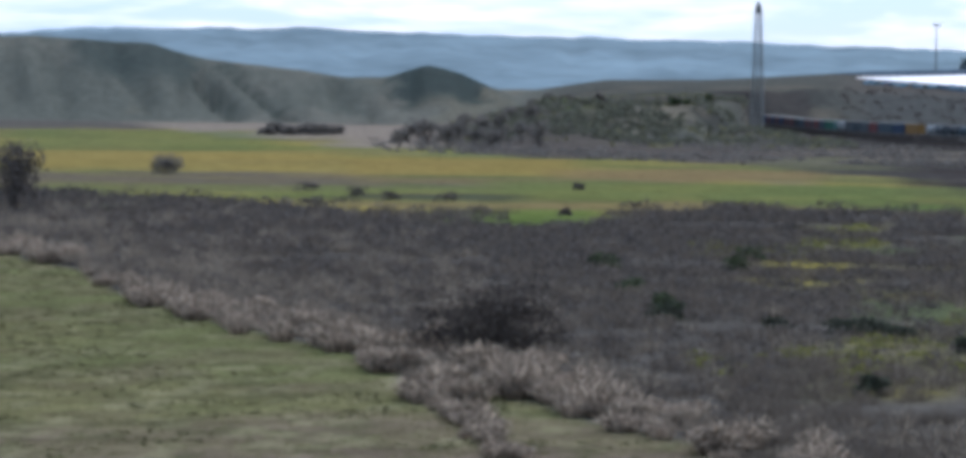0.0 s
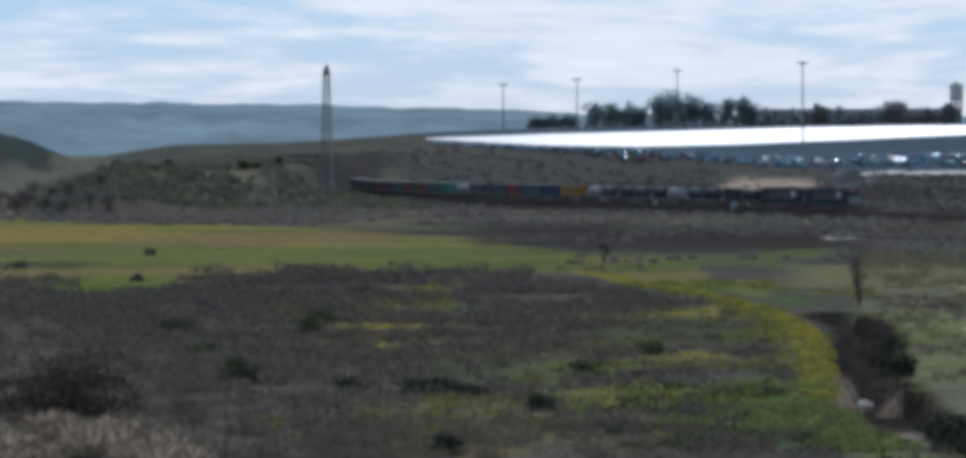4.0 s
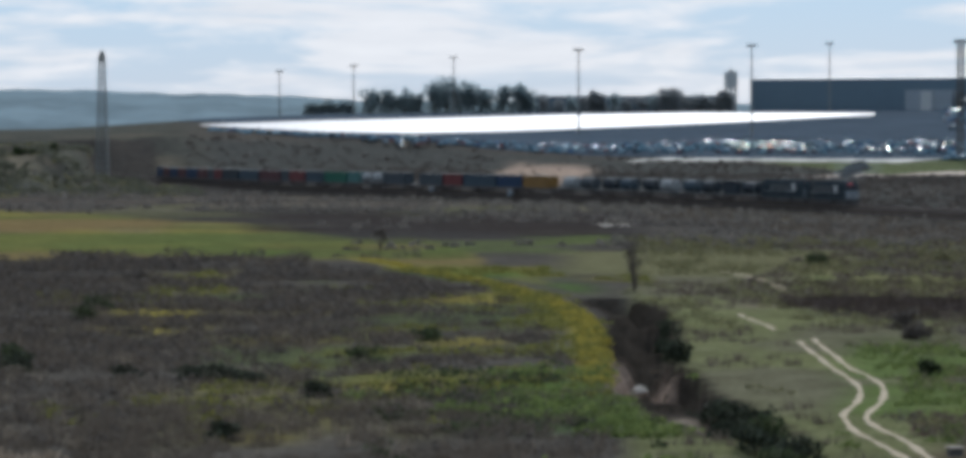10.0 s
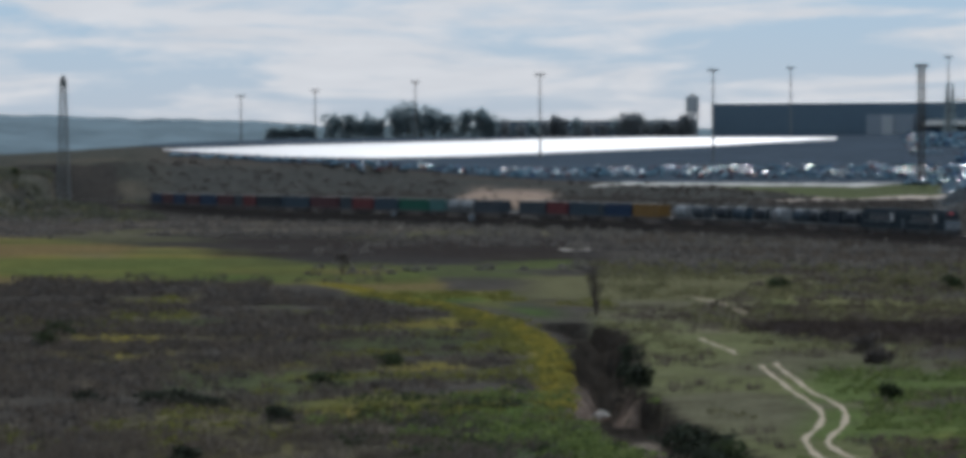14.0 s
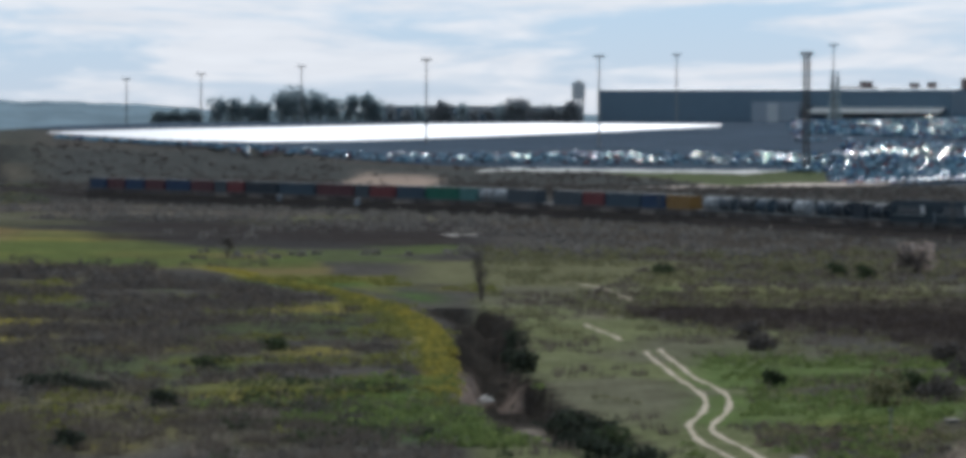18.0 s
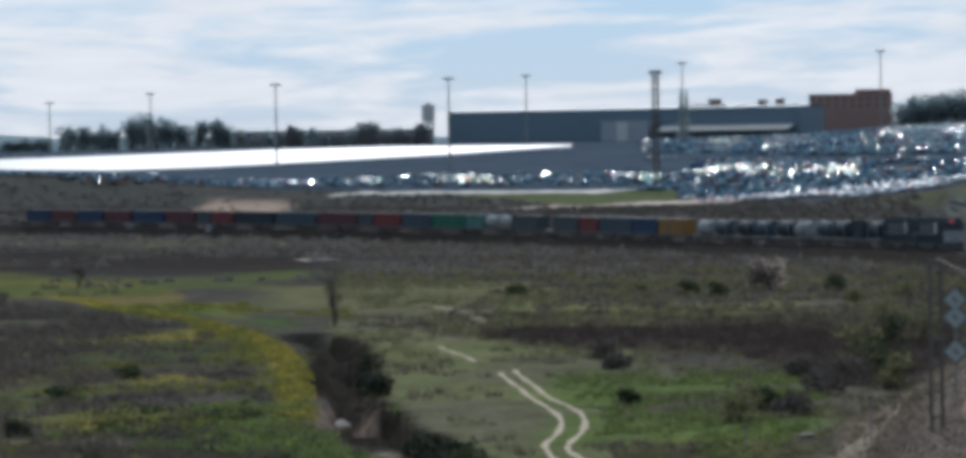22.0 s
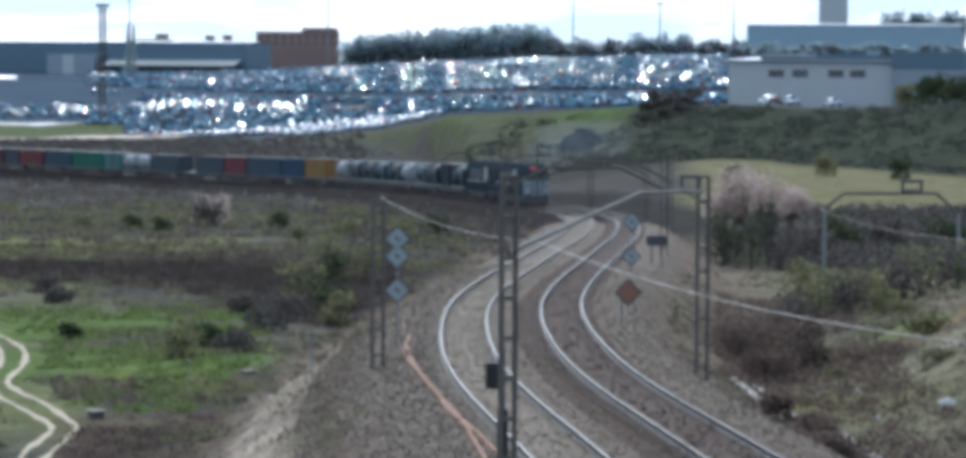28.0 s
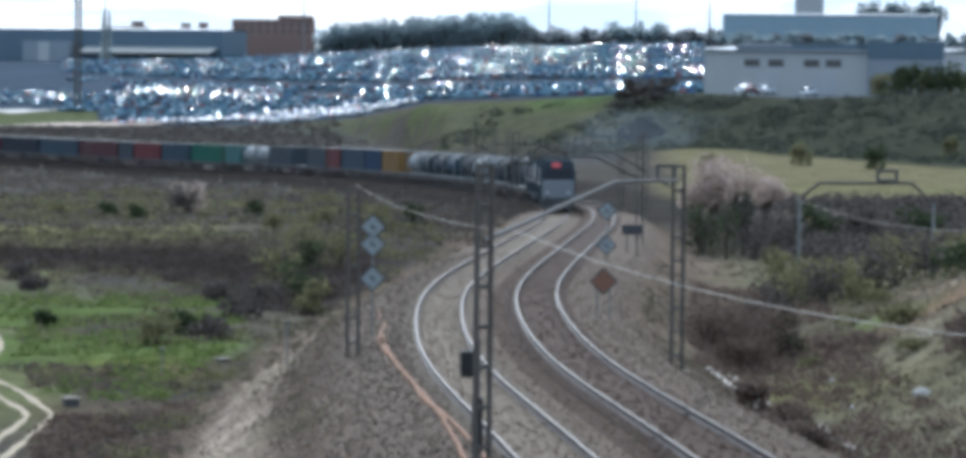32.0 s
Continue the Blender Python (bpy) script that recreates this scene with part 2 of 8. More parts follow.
# ---- the railway's line ----
LINE = [(30, -170), (22, -80), (16.5, -20), (15.5, 20), (17.5, 48), (23.2, 76.5), (29.1, 107), (35.6, 133), (41.7, 155), (48.2, 175), (55.4, 196), (64.3, 221.7), (71.05, 241.3),
        (76.9, 258), (86.2, 286.8), (95.7, 318.7), (105.2, 365), (114, 443), (117.7, 521), (109.5, 597), (90.4, 699), (66.3, 773), (48.0, 819), (32.2, 856), (17.2, 893), (3.3, 930), (-9.4, 968),
        (-20.6, 1006), (-30, 1045), (-38.2, 1084), (-45, 1124), (-50.7, 1163), (-56, 1203), (-61.5, 1243), (-67, 1283), (-72, 1322), (-80, 1400)]


def spline(points, step):
    """Catmull-Rom through the points, at even steps along it."""
    p = np.array(points, float)
    p = np.vstack([2 * p[0] - p[1], p, 2 * p[-1] - p[-2]])
    out = []
    for k in range(1, len(p) - 2):
        t = np.linspace(0, 1, 40, endpoint=False)[:, None]
        out.append(0.5 * (2 * p[k] + (p[k + 1] - p[k - 1]) * t + (2 * p[k - 1] - 5 * p[k] + 4 * p[k + 1] - p[k + 2]) * t**2 + (3 * p[k] - p[k - 1] - 3 * p[k + 1] + p[k + 2]) * t**3))
    q = np.vstack(out + [p[-2:-1]])
    s = np.r_[0, np.cumsum(np.linalg.norm(np.diff(q, axis=0), axis=1))]
    at = np.arange(0, s[-1], step)
    return np.stack([np.interp(at, s, q[:, c]) for c in range(q.shape[1])], 1)


def ease(a, n=9):
    """Rounds off a line by running means."""
    b = a.copy()
    for _ in range(3):
        pad = np.vstack([np.repeat(b[:1], n, 0), b, np.repeat(b[-1:], n, 0)])
        b = np.stack([np.convolve(pad[:, c], np.ones(2 * n + 1) / (2 * n + 1), "valid") for c in range(b.shape[1])], 1)
    b[0], b[-1] = a[0], a[-1]
    return b


RAILWAY = ease(spline(LINE, 2.0), 5)
R_DIR = np.gradient(RAILWAY, axis=0)
R_DIR /= np.linalg.norm(R_DIR, axis=1, keepdims=True)
R_RIGHT = np.stack([R_DIR[:, 1], -R_DIR[:, 0]], 1)
R_S = np.r_[0, np.cumsum(np.linalg.norm(np.diff(RAILWAY, axis=0), axis=1))]


def rail_height(x, y):
    """Top of the rails: the line falls away from the camera."""
    d = np.hypot(x, y)
    return np.interp(d, [0, 75, 313, 420, 480, 534, 600, 700, 800, 900, 1030, 1150, 1330], [1.2, 0.8, -2.65, -4.05, -4.95, -5.8, -6.75, -7.3, -7.6, -7.9, -8.8, -9.7, -10.6])


R_Z = ease(rail_height(RAILWAY[:, 0], RAILWAY[:, 1])[:, None], 8)[:, 0]


def beside(x, y):
    """How far right of the left track's middle points lie (negative: left), and the rails' height there."""
    x, y = np.atleast_1d(np.asarray(x, float)), np.atleast_1d(np.asarray(y, float))
    best, right, z = np.full(x.shape, 1e9), np.full(x.shape, 1e9), np.zeros(x.shape)
    sel = slice(0, None, 4)
    for (px, py), (rx, ry), h in zip(RAILWAY[sel], R_RIGHT[sel], R_Z[sel]):
        dx, dy = x - px, y - py
        d = dx * dx + dy * dy
        near = d < best
        best = np.where(near, d, best)
        right = np.where(near, dx * rx + dy * ry, right)
        z = np.where(near, h, z)
    far = np.sqrt(best)
    right = np.where(far > np.abs(right) + 8, np.sign(right) * far, right)
    return right, z


def on_line(s):
    """Place, height and heading of the left track s metres from its start."""
    x, y, z = (np.interp(s, R_S, v) for v in (RAILWAY[:, 0], RAILWAY[:, 1], R_Z))
    return float(x), float(y), float(z)


# ---- the ground's shape ----
BANK_AZ = [-8, -6.5, -4.2, -3.5, -3.1, -2.0, 1.2, 2.6, 4, 6.3, 8.4, 10.2, 12.4, 13.6, 14.8, 16.2, 17.6, 19, 20.4, 22.8]
BANK_D = [1120, 1010, 1000, 1100, 1420, 1430, 1544, 1488, 1440, 1360, 1280, 1224, 1184, 1160, 690, 660, 640, 620, 590, 560]
BANK_Z = [-9, -3.2, -0.6, -0.5, 1.0, 2.0, -0.5, -4.3, -6.4, -7.2, -11.2, -10.4, -9.0, -6.7, 2.6, 3.6, 4.9, 5.5, 5.0, 6.4]
START_AZ, START_D, START_Z = [13.6, 14.8, 16.2, 17.6, 19, 22.8], [1160, 1250, 1250, 1250, 1250, 1250], [-6.7, -2.1, -0.6, 0.3, 1.2, 2.0]
TOP_AZ = [-8, -7, -6.4, -5.5, -4, -3, -1.6, 0, 8, 10, 12, 14, 16.2, 19, 23]
TOP_Z = [-20, -7.8, -3, 2.2, 2.7, 4.8, 8.2, 10.1, 11.2, 12.3, 13.9, 17.9, 21, 23.8, 25]
TOP_D = 2016
HILL_AZ = [-30, -18, -14, -12.3, -11.5, -10.2, -9.4, -8.8, -8.2, -7.7, -7.0, -6.2]
HILL_Z = [12, 16, 19.3, 16.7, 10.8, 7.1, 3.4, 3.6, 9.0, 6.0, -2.4, -12]
DITCH = spline([(22, 292), (22.3, 268), (20.6, 245), (18.6, 225), (17.4, 205), (16.6, 186), (16.9, 168), (17.9, 152), (17.6, 138), (16.5, 112)], 2.0)
RIM = spline([(4.8, 404), (8.3, 380), (12.4, 348), (16.6, 318), (18.7, 278), (18.2, 248), (17.2, 228), (15.4, 203), (14.7, 188), (14.9, 174)], 2.0)


# gullies down the bare hills: azimuth at the crest, at the foot, and depth
GULLIES = ((-11.75, -11.05, 4.0), (-11.25, -10.2, 5.0), (-12.9, -12.2, 2.0), (-9.6, -8.9, 2.5), (-13.9, -13.4, 2.0))


def ground_height(x, y):
    x, y = np.atleast_1d(np.asarray(x, float)), np.atleast_1d(np.asarray(y, float))
    d = np.maximum(np.hypot(x, y), 0.01)
    az = np.degrees(np.arctan2(x, y))
    z = -3.5 - 0.006 * np.minimum(d, 1300)
    z = z + 0.5 * (fbm(x / 45, y / 45, 3) - 0.5) + 0.3 * (fbm(x / 8, y / 8, 5) - 0.5)
    # the valley's right side climbs
    z = z + 5.0 * smooth((az - 14) / 5) * smooth((d - 300) / 260)
    # the terraces behind the line
    bd, bz = np.interp(az, BANK_AZ, BANK_D), np.interp(az, BANK_AZ, BANK_Z)
    top = np.interp(az, TOP_AZ, TOP_Z)
    foot = np.where(az > 15, bd - 75, np.maximum(bd - 95, np.interp(az, [-8, -4.2, -3.5, 1.2, 4.9, 7.4, 12.7, 15], [900, 880, 1000, 912, 800, 728, 566, 640])))
    sd = np.where(az < 13.6, bd, np.interp(az, START_AZ, START_D))
    sz = np.where(az < 13.6, bz, np.interp(az, START_AZ, START_Z))
    up = z + (bz - z) * smooth((d - foot) / (bd - foot))
    dip = bz + (sz - bz) * np.clip((d - bd) / np.maximum(sd - bd, 1), 0, 1)
    lot = sz + (top - sz) * np.clip((d - sd) / (TOP_D - sd), 0, 1)
    beyond = top + (-14 - top) * smooth((d - 2120) / 900)
    terrace = np.where(d < bd, up, np.where(d < sd, dip, np.where(d < 2080, lot, beyond)))
    z = z + (terrace - z) * smooth((az + 9.5) / 1.5) * (1 - smooth((az - 40) / 20))
    # the bare hills on the left
    gully = np.abs(fbm(az * 2.2 + d / 900, d / 420, 9) - 0.5) * 2
    crest = np.interp(az, HILL_AZ, HILL_Z) + 2.0 * (fbm(x / 60, y / 60, 9) - 0.5)
    hill = z + np.maximum(crest - z, 0) * smooth((d - 1290) / 240) * (1 - smooth((d - 1600) / 400))
    spur = np.abs(fbm(az * 1.5 + d / 130, d / 700, 12, 4) - 0.5) * 2
    hill = hill + 5.0 * (0.35 - spur) * smooth((d - 1290) / 90) * (1 - smooth((d - 1430) / 100))
    hill = hill - 3.2 * (1 - smooth(gully * 3.2)) * smooth((d - 1300) / 120) * (1 - smooth((d - 1500) / 60))
    for a0, a1, deep in GULLIES:
        at = a1 + (a0 - a1) * smooth((d - 1300) / 200)
        hill = hill - deep * np.exp(-((az - at) / 0.13) ** 2) * smooth((d - 1300) / 60) * (1 - smooth((d - 1480) / 60))
    z = np.where(az < -6, hill, z)
    # a round dark knoll in front of the far woods
    z = z + 7.0 * np.exp(-(((az + 6.3) / 0.75) ** 2 + ((d - 930) / 75) ** 2)) * (0.6 + 0.8 * fbm(x / 25, y / 25, 15))
    # the low rise on which the lattice tower stands
    z = z + 3.2 * np.exp(-(((az + 3.35) / 0.42) ** 2 + ((d - 985) / 60) ** 2))
    # the eroded stream bed
    near = np.full(x.shape, 1e9)
    for px, py in DITCH[::2]:
        near = np.minimum(near, (x - px) ** 2 + (y - py) ** 2)
    near = np.sqrt(near)
    z = z - 2.9 * (1 - smooth((near - 0.5 - 1.7 * fbm(x / 4, y / 4, 2)) / 0.9)) * (0.2 + 0.8 * smooth((d - 168) / 12)) * smooth((d - 120) / 20)
    # hillside right of the line, and the bank on which the rails lie
    right, rz = beside(x, y)
    z = z + 5.2 * smooth((right - 13.5) / 15) * (1 - smooth((d - 175) / 85)) * smooth((d - 60) / 60) * (1 - smooth((right - 70) / 60)) * (0.75 + 0.5 * fbm(x / 9, y / 9, 18))
    z = z - 1.3 * np.exp(-(right / 42) ** 2) * smooth((d - 430) / 130) * (1 - smooth((d - 950) / 100))
    off = np.where(right > 0, np.maximum(right - 3.8, 0), -right)
    form = rz - 0.62
    fall = np.maximum(form - np.maximum(off - 3.3, 0) / 1.55, -80)
    rise = form + np.maximum(off - 4.2, 0) / 1.3
    open_air = d < 1345 + 6 * (fbm(x / 7, y / 7, 8) - 0.5)
    z = np.where(open_air, np.clip(z, fall, rise), z)
    z = np.where((off < 3.3) & open_air, form, z)
    # the knoll under the camera
    z = np.maximum(z, 7.15 - np.maximum(d - 1.5, 0) / 1.4)
    return z


def meet(az, up, near=600, far=2000, step=3.0):
    """The distance at which lines of sight at height angles up first meet the ground."""
    out = []
    for a, u in zip(np.atleast_1d(az), np.atleast_1d(up)):
        dd = np.arange(near, far, step)
        z = ground_height(dd * math.sin(a * DEG), dd * math.cos(a * DEG))
        out.append(dd[int(np.argmax(np.degrees(np.arctan((z - 8.8) / dd)) >= u))])
    return np.array(out)


def gz(x, y):
    return float(ground_height(x, y)[0])


def polar(az, d):
    return d * math.sin(az * DEG), d * math.cos(az * DEG)

# ---- the ground, one sheet to the horizon ----
C_SCRUB, C_DARK, C_OLIVE, C_YELLOW = (0.095, 0.083, 0.070), (0.056, 0.050, 0.046), (0.172, 0.160, 0.079), (0.215, 0.176, 0.045)
C_GREEN, C_PALE, C_HILL = (0.090, 0.135, 0.040), (0.205, 0.165, 0.128), (0.126, 0.119, 0.096)


def at_slope(az, up):
    """The distance at which the yard's slope is met along an azimuth and a height angle."""
    bd, bz, top = np.interp(az, BANK_AZ, BANK_D), np.interp(az, BANK_AZ, BANK_Z), np.interp(az, TOP_AZ, TOP_Z)
    k = (top - bz) / (TOP_D - bd)
    return (bz - k * bd - 8.8) / (np.tan(up * DEG) - k)


def car_edge(az):
    """The height angle of the lowest row of cars along the yard."""
    return np.interp(az, [-1.7, 1, 2.2, 3.3, 10], [-0.24, -0.37, -0.47, -0.57, -0.62])


def cover_colour(x, y):
    """The ground's own colour: grass, dry weeds, bare or burnt earth, by where each grows."""
    d, az = np.hypot(x, y), np.degrees(np.arctan2(x, y))
    az = az + (fbm(x / 14, y / 14, 21) - 0.5) * 0.7
    dd = d * (1 + (fbm(x / 20, y / 20, 22) - 0.5) * 0.10)
    c = np.empty((len(x), 3))
    c[:] = C_SCRUB

    def lay(colour, weight):
        nonlocal c
        w = np.clip(weight, 0, 1)[:, None]
        c = c * (1 - w) + np.array(colour) * w

    def within(v, lo, hi, soft):
        return smooth((v - lo) / soft + 0.5) * (1 - smooth((v - hi) / soft + 0.5))

    n1, n2, n3 = fbm(x / 30, y / 30, 31), fbm(x / 7, y / 7, 32), fbm(x / 70, y / 110, 33)
    lay(C_DARK, smooth((n1 - 0.45) * 4) * 0.5 * within(dd, 150, 900, 40))
    # meadows in the middle distance
    lo = np.interp(az, [-16, -13.8, -10, -6.5, -5.5, -3.5, 0.8, 1.9, 3.0, 3.8, 4.3], [470, 447, 395, 341, 372, 405, 408, 360, 322, 275, 225])
    hi = np.interp(az, [-16, -14, -11, -7.2, -3.5, 0.0, 1.5, 3.0, 4.3], [1080, 1075, 1150, 720, 650, 545, 470, 345, 240])
    m = smooth((dd - lo) / 14 + 0.5) * (1 - smooth((dd - hi) / 30 + 0.5)) * (1 - smooth((az - 4.4) / 0.3))
    lay((0.245, 0.190, 0.058), m)
    lay((0.105, 0.126, 0.046), m * smooth((n3 - 0.45) * 5) * 0.5)
    lay(C_OLIVE, m * smooth((n1 - 0.5) * 5) * 0.6)
    lay(C_SCRUB, m * within(dd, 455, 520, 30) * within(az, -15, -7, 2) * 0.75)
    lay((0.160, 0.122, 0.062), m * smooth((fbm(x / 60, y / 22, 35) - 0.46) * 8) * 0.85)
    lay((0.085, 0.105, 0.035), m * smooth((fbm(x / 24, y / 12, 36) - 0.55) * 8) * 0.7)
    lay((0.108, 0.120, 0.046), m * smooth((az + 5) / 2.5) * smooth((fbm(x / 70, y / 16, 38) - 0.36) * 6) * 0.85)
    # strips of grass among the scrub
    s = within(dd, 150, 375, 30) * within(az, -2.4, 4.6, 1.6)
    lay((0.150, 0.132, 0.058), s * smooth((fbm(x / 16, y / 42, 41) - 0.52) * 9) * 0.7)
    lay(C_YELLOW, s * smooth((az + 0.6) / 1.2) * smooth((fbm(x / 16, y / 42, 41) - 0.57) * 10) * 0.8)
    lay((0.105, 0.125, 0.050), s * within(dd, 150, 195, 20) * within(az, 2.2, 5.2, 1.0) * smooth((n2 - 0.50) * 5) * 0.7)
    rim = np.interp(y, RIM[::-1, 1], RIM[::-1, 0]) - x + 1.2 * (n2 - 0.5)
    lay((0.225, 0.190, 0.054), within(rim, 0.0, np.interp(y, [185, 205, 230, 270, 345, 375, 400], [0.9, 1.3, 2.2, 2.0, 2.0, 2.6, 2.6]) + 1.2 * (n2 - 0.5), 0.8) * within(d, 185, 404, 14))
    lay((0.085, 0.120, 0.036), np.exp(-((az + 0.5) / 1.3) ** 2 - ((dd - 417) / 9) ** 2) * (0.6 + 0.7 * n2))
    lay((0.085, 0.120, 0.036), np.exp(-((x + 1.5) / 4.5) ** 2 - ((y - 236) / 4.5) ** 2) * (0.5 + n2))
    lay((0.082, 0.094, 0.042), within(dd, 190, 330, 30) * within(az, -1.8, 3.6, 1.0) * smooth((fbm(x / 13, y / 20, 99) - 0.53) * 9) * 0.75)
    lay((0.130, 0.132, 0.048), within(rim, 1.5, 17, 3) * within(d, 185, 318, 14) * smooth((fbm(x / 22, y / 13, 95) - 0.53) * 10) * 0.7)
    lay((0.080, 0.130, 0.036), np.exp(-((x - 14.5) / 6.0) ** 2 - ((y - 352) / 14) ** 2) * (0.4 + 0.8 * n2))
    lay((0.082, 0.126, 0.036), np.exp(-((x - 20.2) / 2.6) ** 2 - ((y - 316) / 12) ** 2) * (0.4 + 0.8 * n2))
    lay((0.085, 0.140, 0.040), within(rim, 0.3, 9, 1.5) * within(d, 160, 192, 8) * (0.5 + 0.6 * n2))
    lay(C_SCRUB, within(rim, -3, 0.0, 0.6) * within(d, 190, 330, 14) * 0.8)
    lay(C_YELLOW, np.exp(-((az + 2.3) / 0.7) ** 2 - ((dd - 268) / 16) ** 2) * 1.2)
    # far dry meadow
    far = d * (1 + 0.16 * (n1 - 0.5))
    lay(C_PALE, smooth((far - np.interp(az, [-12.6, -11.2, -9.5, -8.0], [1230, 930, 790, 760])) / 60 + 0.5) * (1 - smooth((d - 1300) / 40)) * within(az, -12.6, -7.9, 0.9) * smooth((fbm(x / 40, y / 90, 37) - 0.30) * 6))
    lay((0.120, 0.098, 0.070), within(dd, 478, 556, 22) * within(az, -16, -9.3, 1.2) * (0.5 + 0.5 * smooth((n2 - 0.35) * 5)))
    ochre = 0.55 + 0.5 * fbm(x / 40, y / 14, 72)
    lay((0.225, 0.165, 0.052), within(dd, 575, 735, 40) * within(az, -14.5, -9.5, 1.0) * ochre)
    lay((0.225, 0.160, 0.050), within(dd, 545, 680, 30) * within(az, -9.5, -5.9, 0.8) * ochre)
    lay((0.19, 0.13, 0.065), within(dd, 530, 605, 22) * within(az, -6.2, -2.2, 1.0) * 0.8)
    lay((0.100, 0.122, 0.044), within(dd, 735, 1060, 50) * within(az, -14.5, -10.6, 0.9) * (0.35 + 0.5 * n2))
    lay((0.118, 0.136, 0.046), within(dd, 415, 478, 16) * within(az, -14.0, -7.0, 1.0) * (0.2 + 0.8 * n2))
    lay((0.112, 0.130, 0.044), within(dd, 430, 515, 22) * within(az, -7.0, -1.0, 1.0) * (0.45 + 0.6 * n2))
    lay((0.10, 0.13, 0.035), within(dd, 345, 392, 14) * within(az, -8.2, -5.6, 0.8) * 0.9)
    lay((0.10, 0.14, 0.035), np.exp(-((az + 12.84) / 0.5) ** 2 - ((dd - 389) / 14) ** 2))
    lay(C_DARK, within(dd, 418, 436, 10) * within(az, -9.5, -6.8, 0.8) * 0.7)
    lay((0.086, 0.071, 0.059), within(dd, 560, 1010, 40) * within(az, -7.6, 7.0, 1.5) * (1 - m) * 0.75)
    # near pasture, bounded by the reeds
    edge = np.interp(az, [-16, -14.5, -13.4, -12.4, -11.4, -10.3, -9.4, -8.5, -8.0, -7.1, -6.2, -5.3, -4.2, -2], [310, 287, 254, 218, 201, 187, 178, 166, 160, 155, 147, 138, 134, 130])
    p = (1 - smooth((d - edge) / 5 + 0.5)) * (1 - smooth((az + 3.6) / 1.6))
    lay((0.132, 0.132, 0.056), p)
    lay((0.160, 0.140, 0.066), p * smooth((n1 - 0.45) * 5) * 0.8)
    lay((0.158, 0.122, 0.084), p * (smooth((n2 - 0.55) * 6) * 0.5 + (1 - smooth((dd - 134) / 10)) * 0.85))
    lay((0.150, 0.125, 0.070), p * smooth((fbm(x / 4.0, y / 6.0, 97) - 0.52) * 7) * 0.6)
    lay((0.082, 0.082, 0.038), p * smooth((fbm(x / 1.3, y / 2.6, 98) - 0.54) * 9) * 0.55)
    lay((0.215, 0.190, 0.105), p * smooth((fbm(x / 1.5, y / 2.4, 100) - 0.58) * 9) * 0.6)
    for bx, by, br, bl in ((-11.7, 249, 3.5, 6), (-2.2, 234, 4.0, 5), (3.6, 189.5, 2.6, 3.5), (-2.9, 157.7, 1.8, 3.0), (0.5, 276, 4.5, 6)):
        lay(C_YELLOW, np.exp(-((x - bx) / br) ** 2 - ((y - by) / bl) ** 2) * (0.4 + n2) * 1.1)
    # burnt and ploughed bands
    lay(C_DARK, smooth((dd - np.interp(az, [-3.5, -1, 0.8], [640, 550, 463])) / 40 + 0.5) * (1 - smooth((dd - 660) / 40)) * within(az, -3.0, 4.9, 0.8))
    lay(C_DARK, within(dd, 560, 800, 40) * within(az, 0.5, 7.0, 1.0) * smooth((n1 - 0.4) * 4) * 0.8)
    burnt = within(dd, np.interp(az, [6.8, 8.66, 10.5, 12.0, 13.2], [276, 261, 250, 222, 205]), 297, 9) * within(az, 7.0, 14.5, 0.7)
    lay((0.046, 0.038, 0.034), within(dd, 470, 640, 40) * within(az, -1.0, 5.6, 0.8) * smooth((fbm(x / 30, y / 45, 60) - 0.44) * 8) * 0.85)
    lay((0.118, 0.112, 0.062), within(dd, 620, 900, 50) * within(az, -3.2, 7.5, 1.0) * smooth((fbm(x / 45, y / 70, 59) - 0.50) * 9) * 0.8)
    lay((0.150, 0.128, 0.098), within(dd, 520, 900, 50) * within(az, -3.2, 8.5, 1.0) * smooth((fbm(x / 30, y / 40, 57) - 0.60) * 12) * 0.7)
    lay((0.105, 0.125, 0.045), within(dd, 420, 500, 20) * within(az, 1.4, 4.4, 0.6) * smooth((fbm(x / 20, y / 25, 62) - 0.42) * 8) * 0.8)
    # right of the stream
    lay((0.168, 0.170, 0.078), within(dd, 140, 345, 25) * within(az, 4.8, 9.5, 0.6) * (0.75 + 0.25 * n2))
    lay((0.138, 0.122, 0.086), within(dd, 170, 350, 25) * within(az, 4.8, 13.5, 0.8) * smooth((fbm(x / 12, y / 26, 63) - 0.47) * 8) * 0.75)
    lay((0.050, 0.041, 0.038), burnt * (0.85 + 0.3 * n2))
    lay((0.115, 0.140, 0.046), within(dd, 300, 345, 12) * within(az, 7.2, 9.6, 0.5) * (0.6 + 0.5 * n2))
    lay((0.21, 0.175, 0.13), np.exp(-((az - 6.6) / 0.5) ** 2 - ((dd - 276) / 5) ** 2) * smooth((n2 - 0.4) * 6) * 0.8)
    lay(C_OLIVE, within(dd, 345, 430, 15) * within(az, 3.6, 8.0, 0.8) * 0.75)
    lay(C_OLIVE, within(dd, 300, 350, 15) * within(az, 7.5, 11.5, 0.8) * 0.9)
    lay((0.122, 0.152, 0.054), within(dd, 160, 230, 18) * within(az, 7.8, 12.0, 0.9) * smooth((n2 - 0.30) * 4))
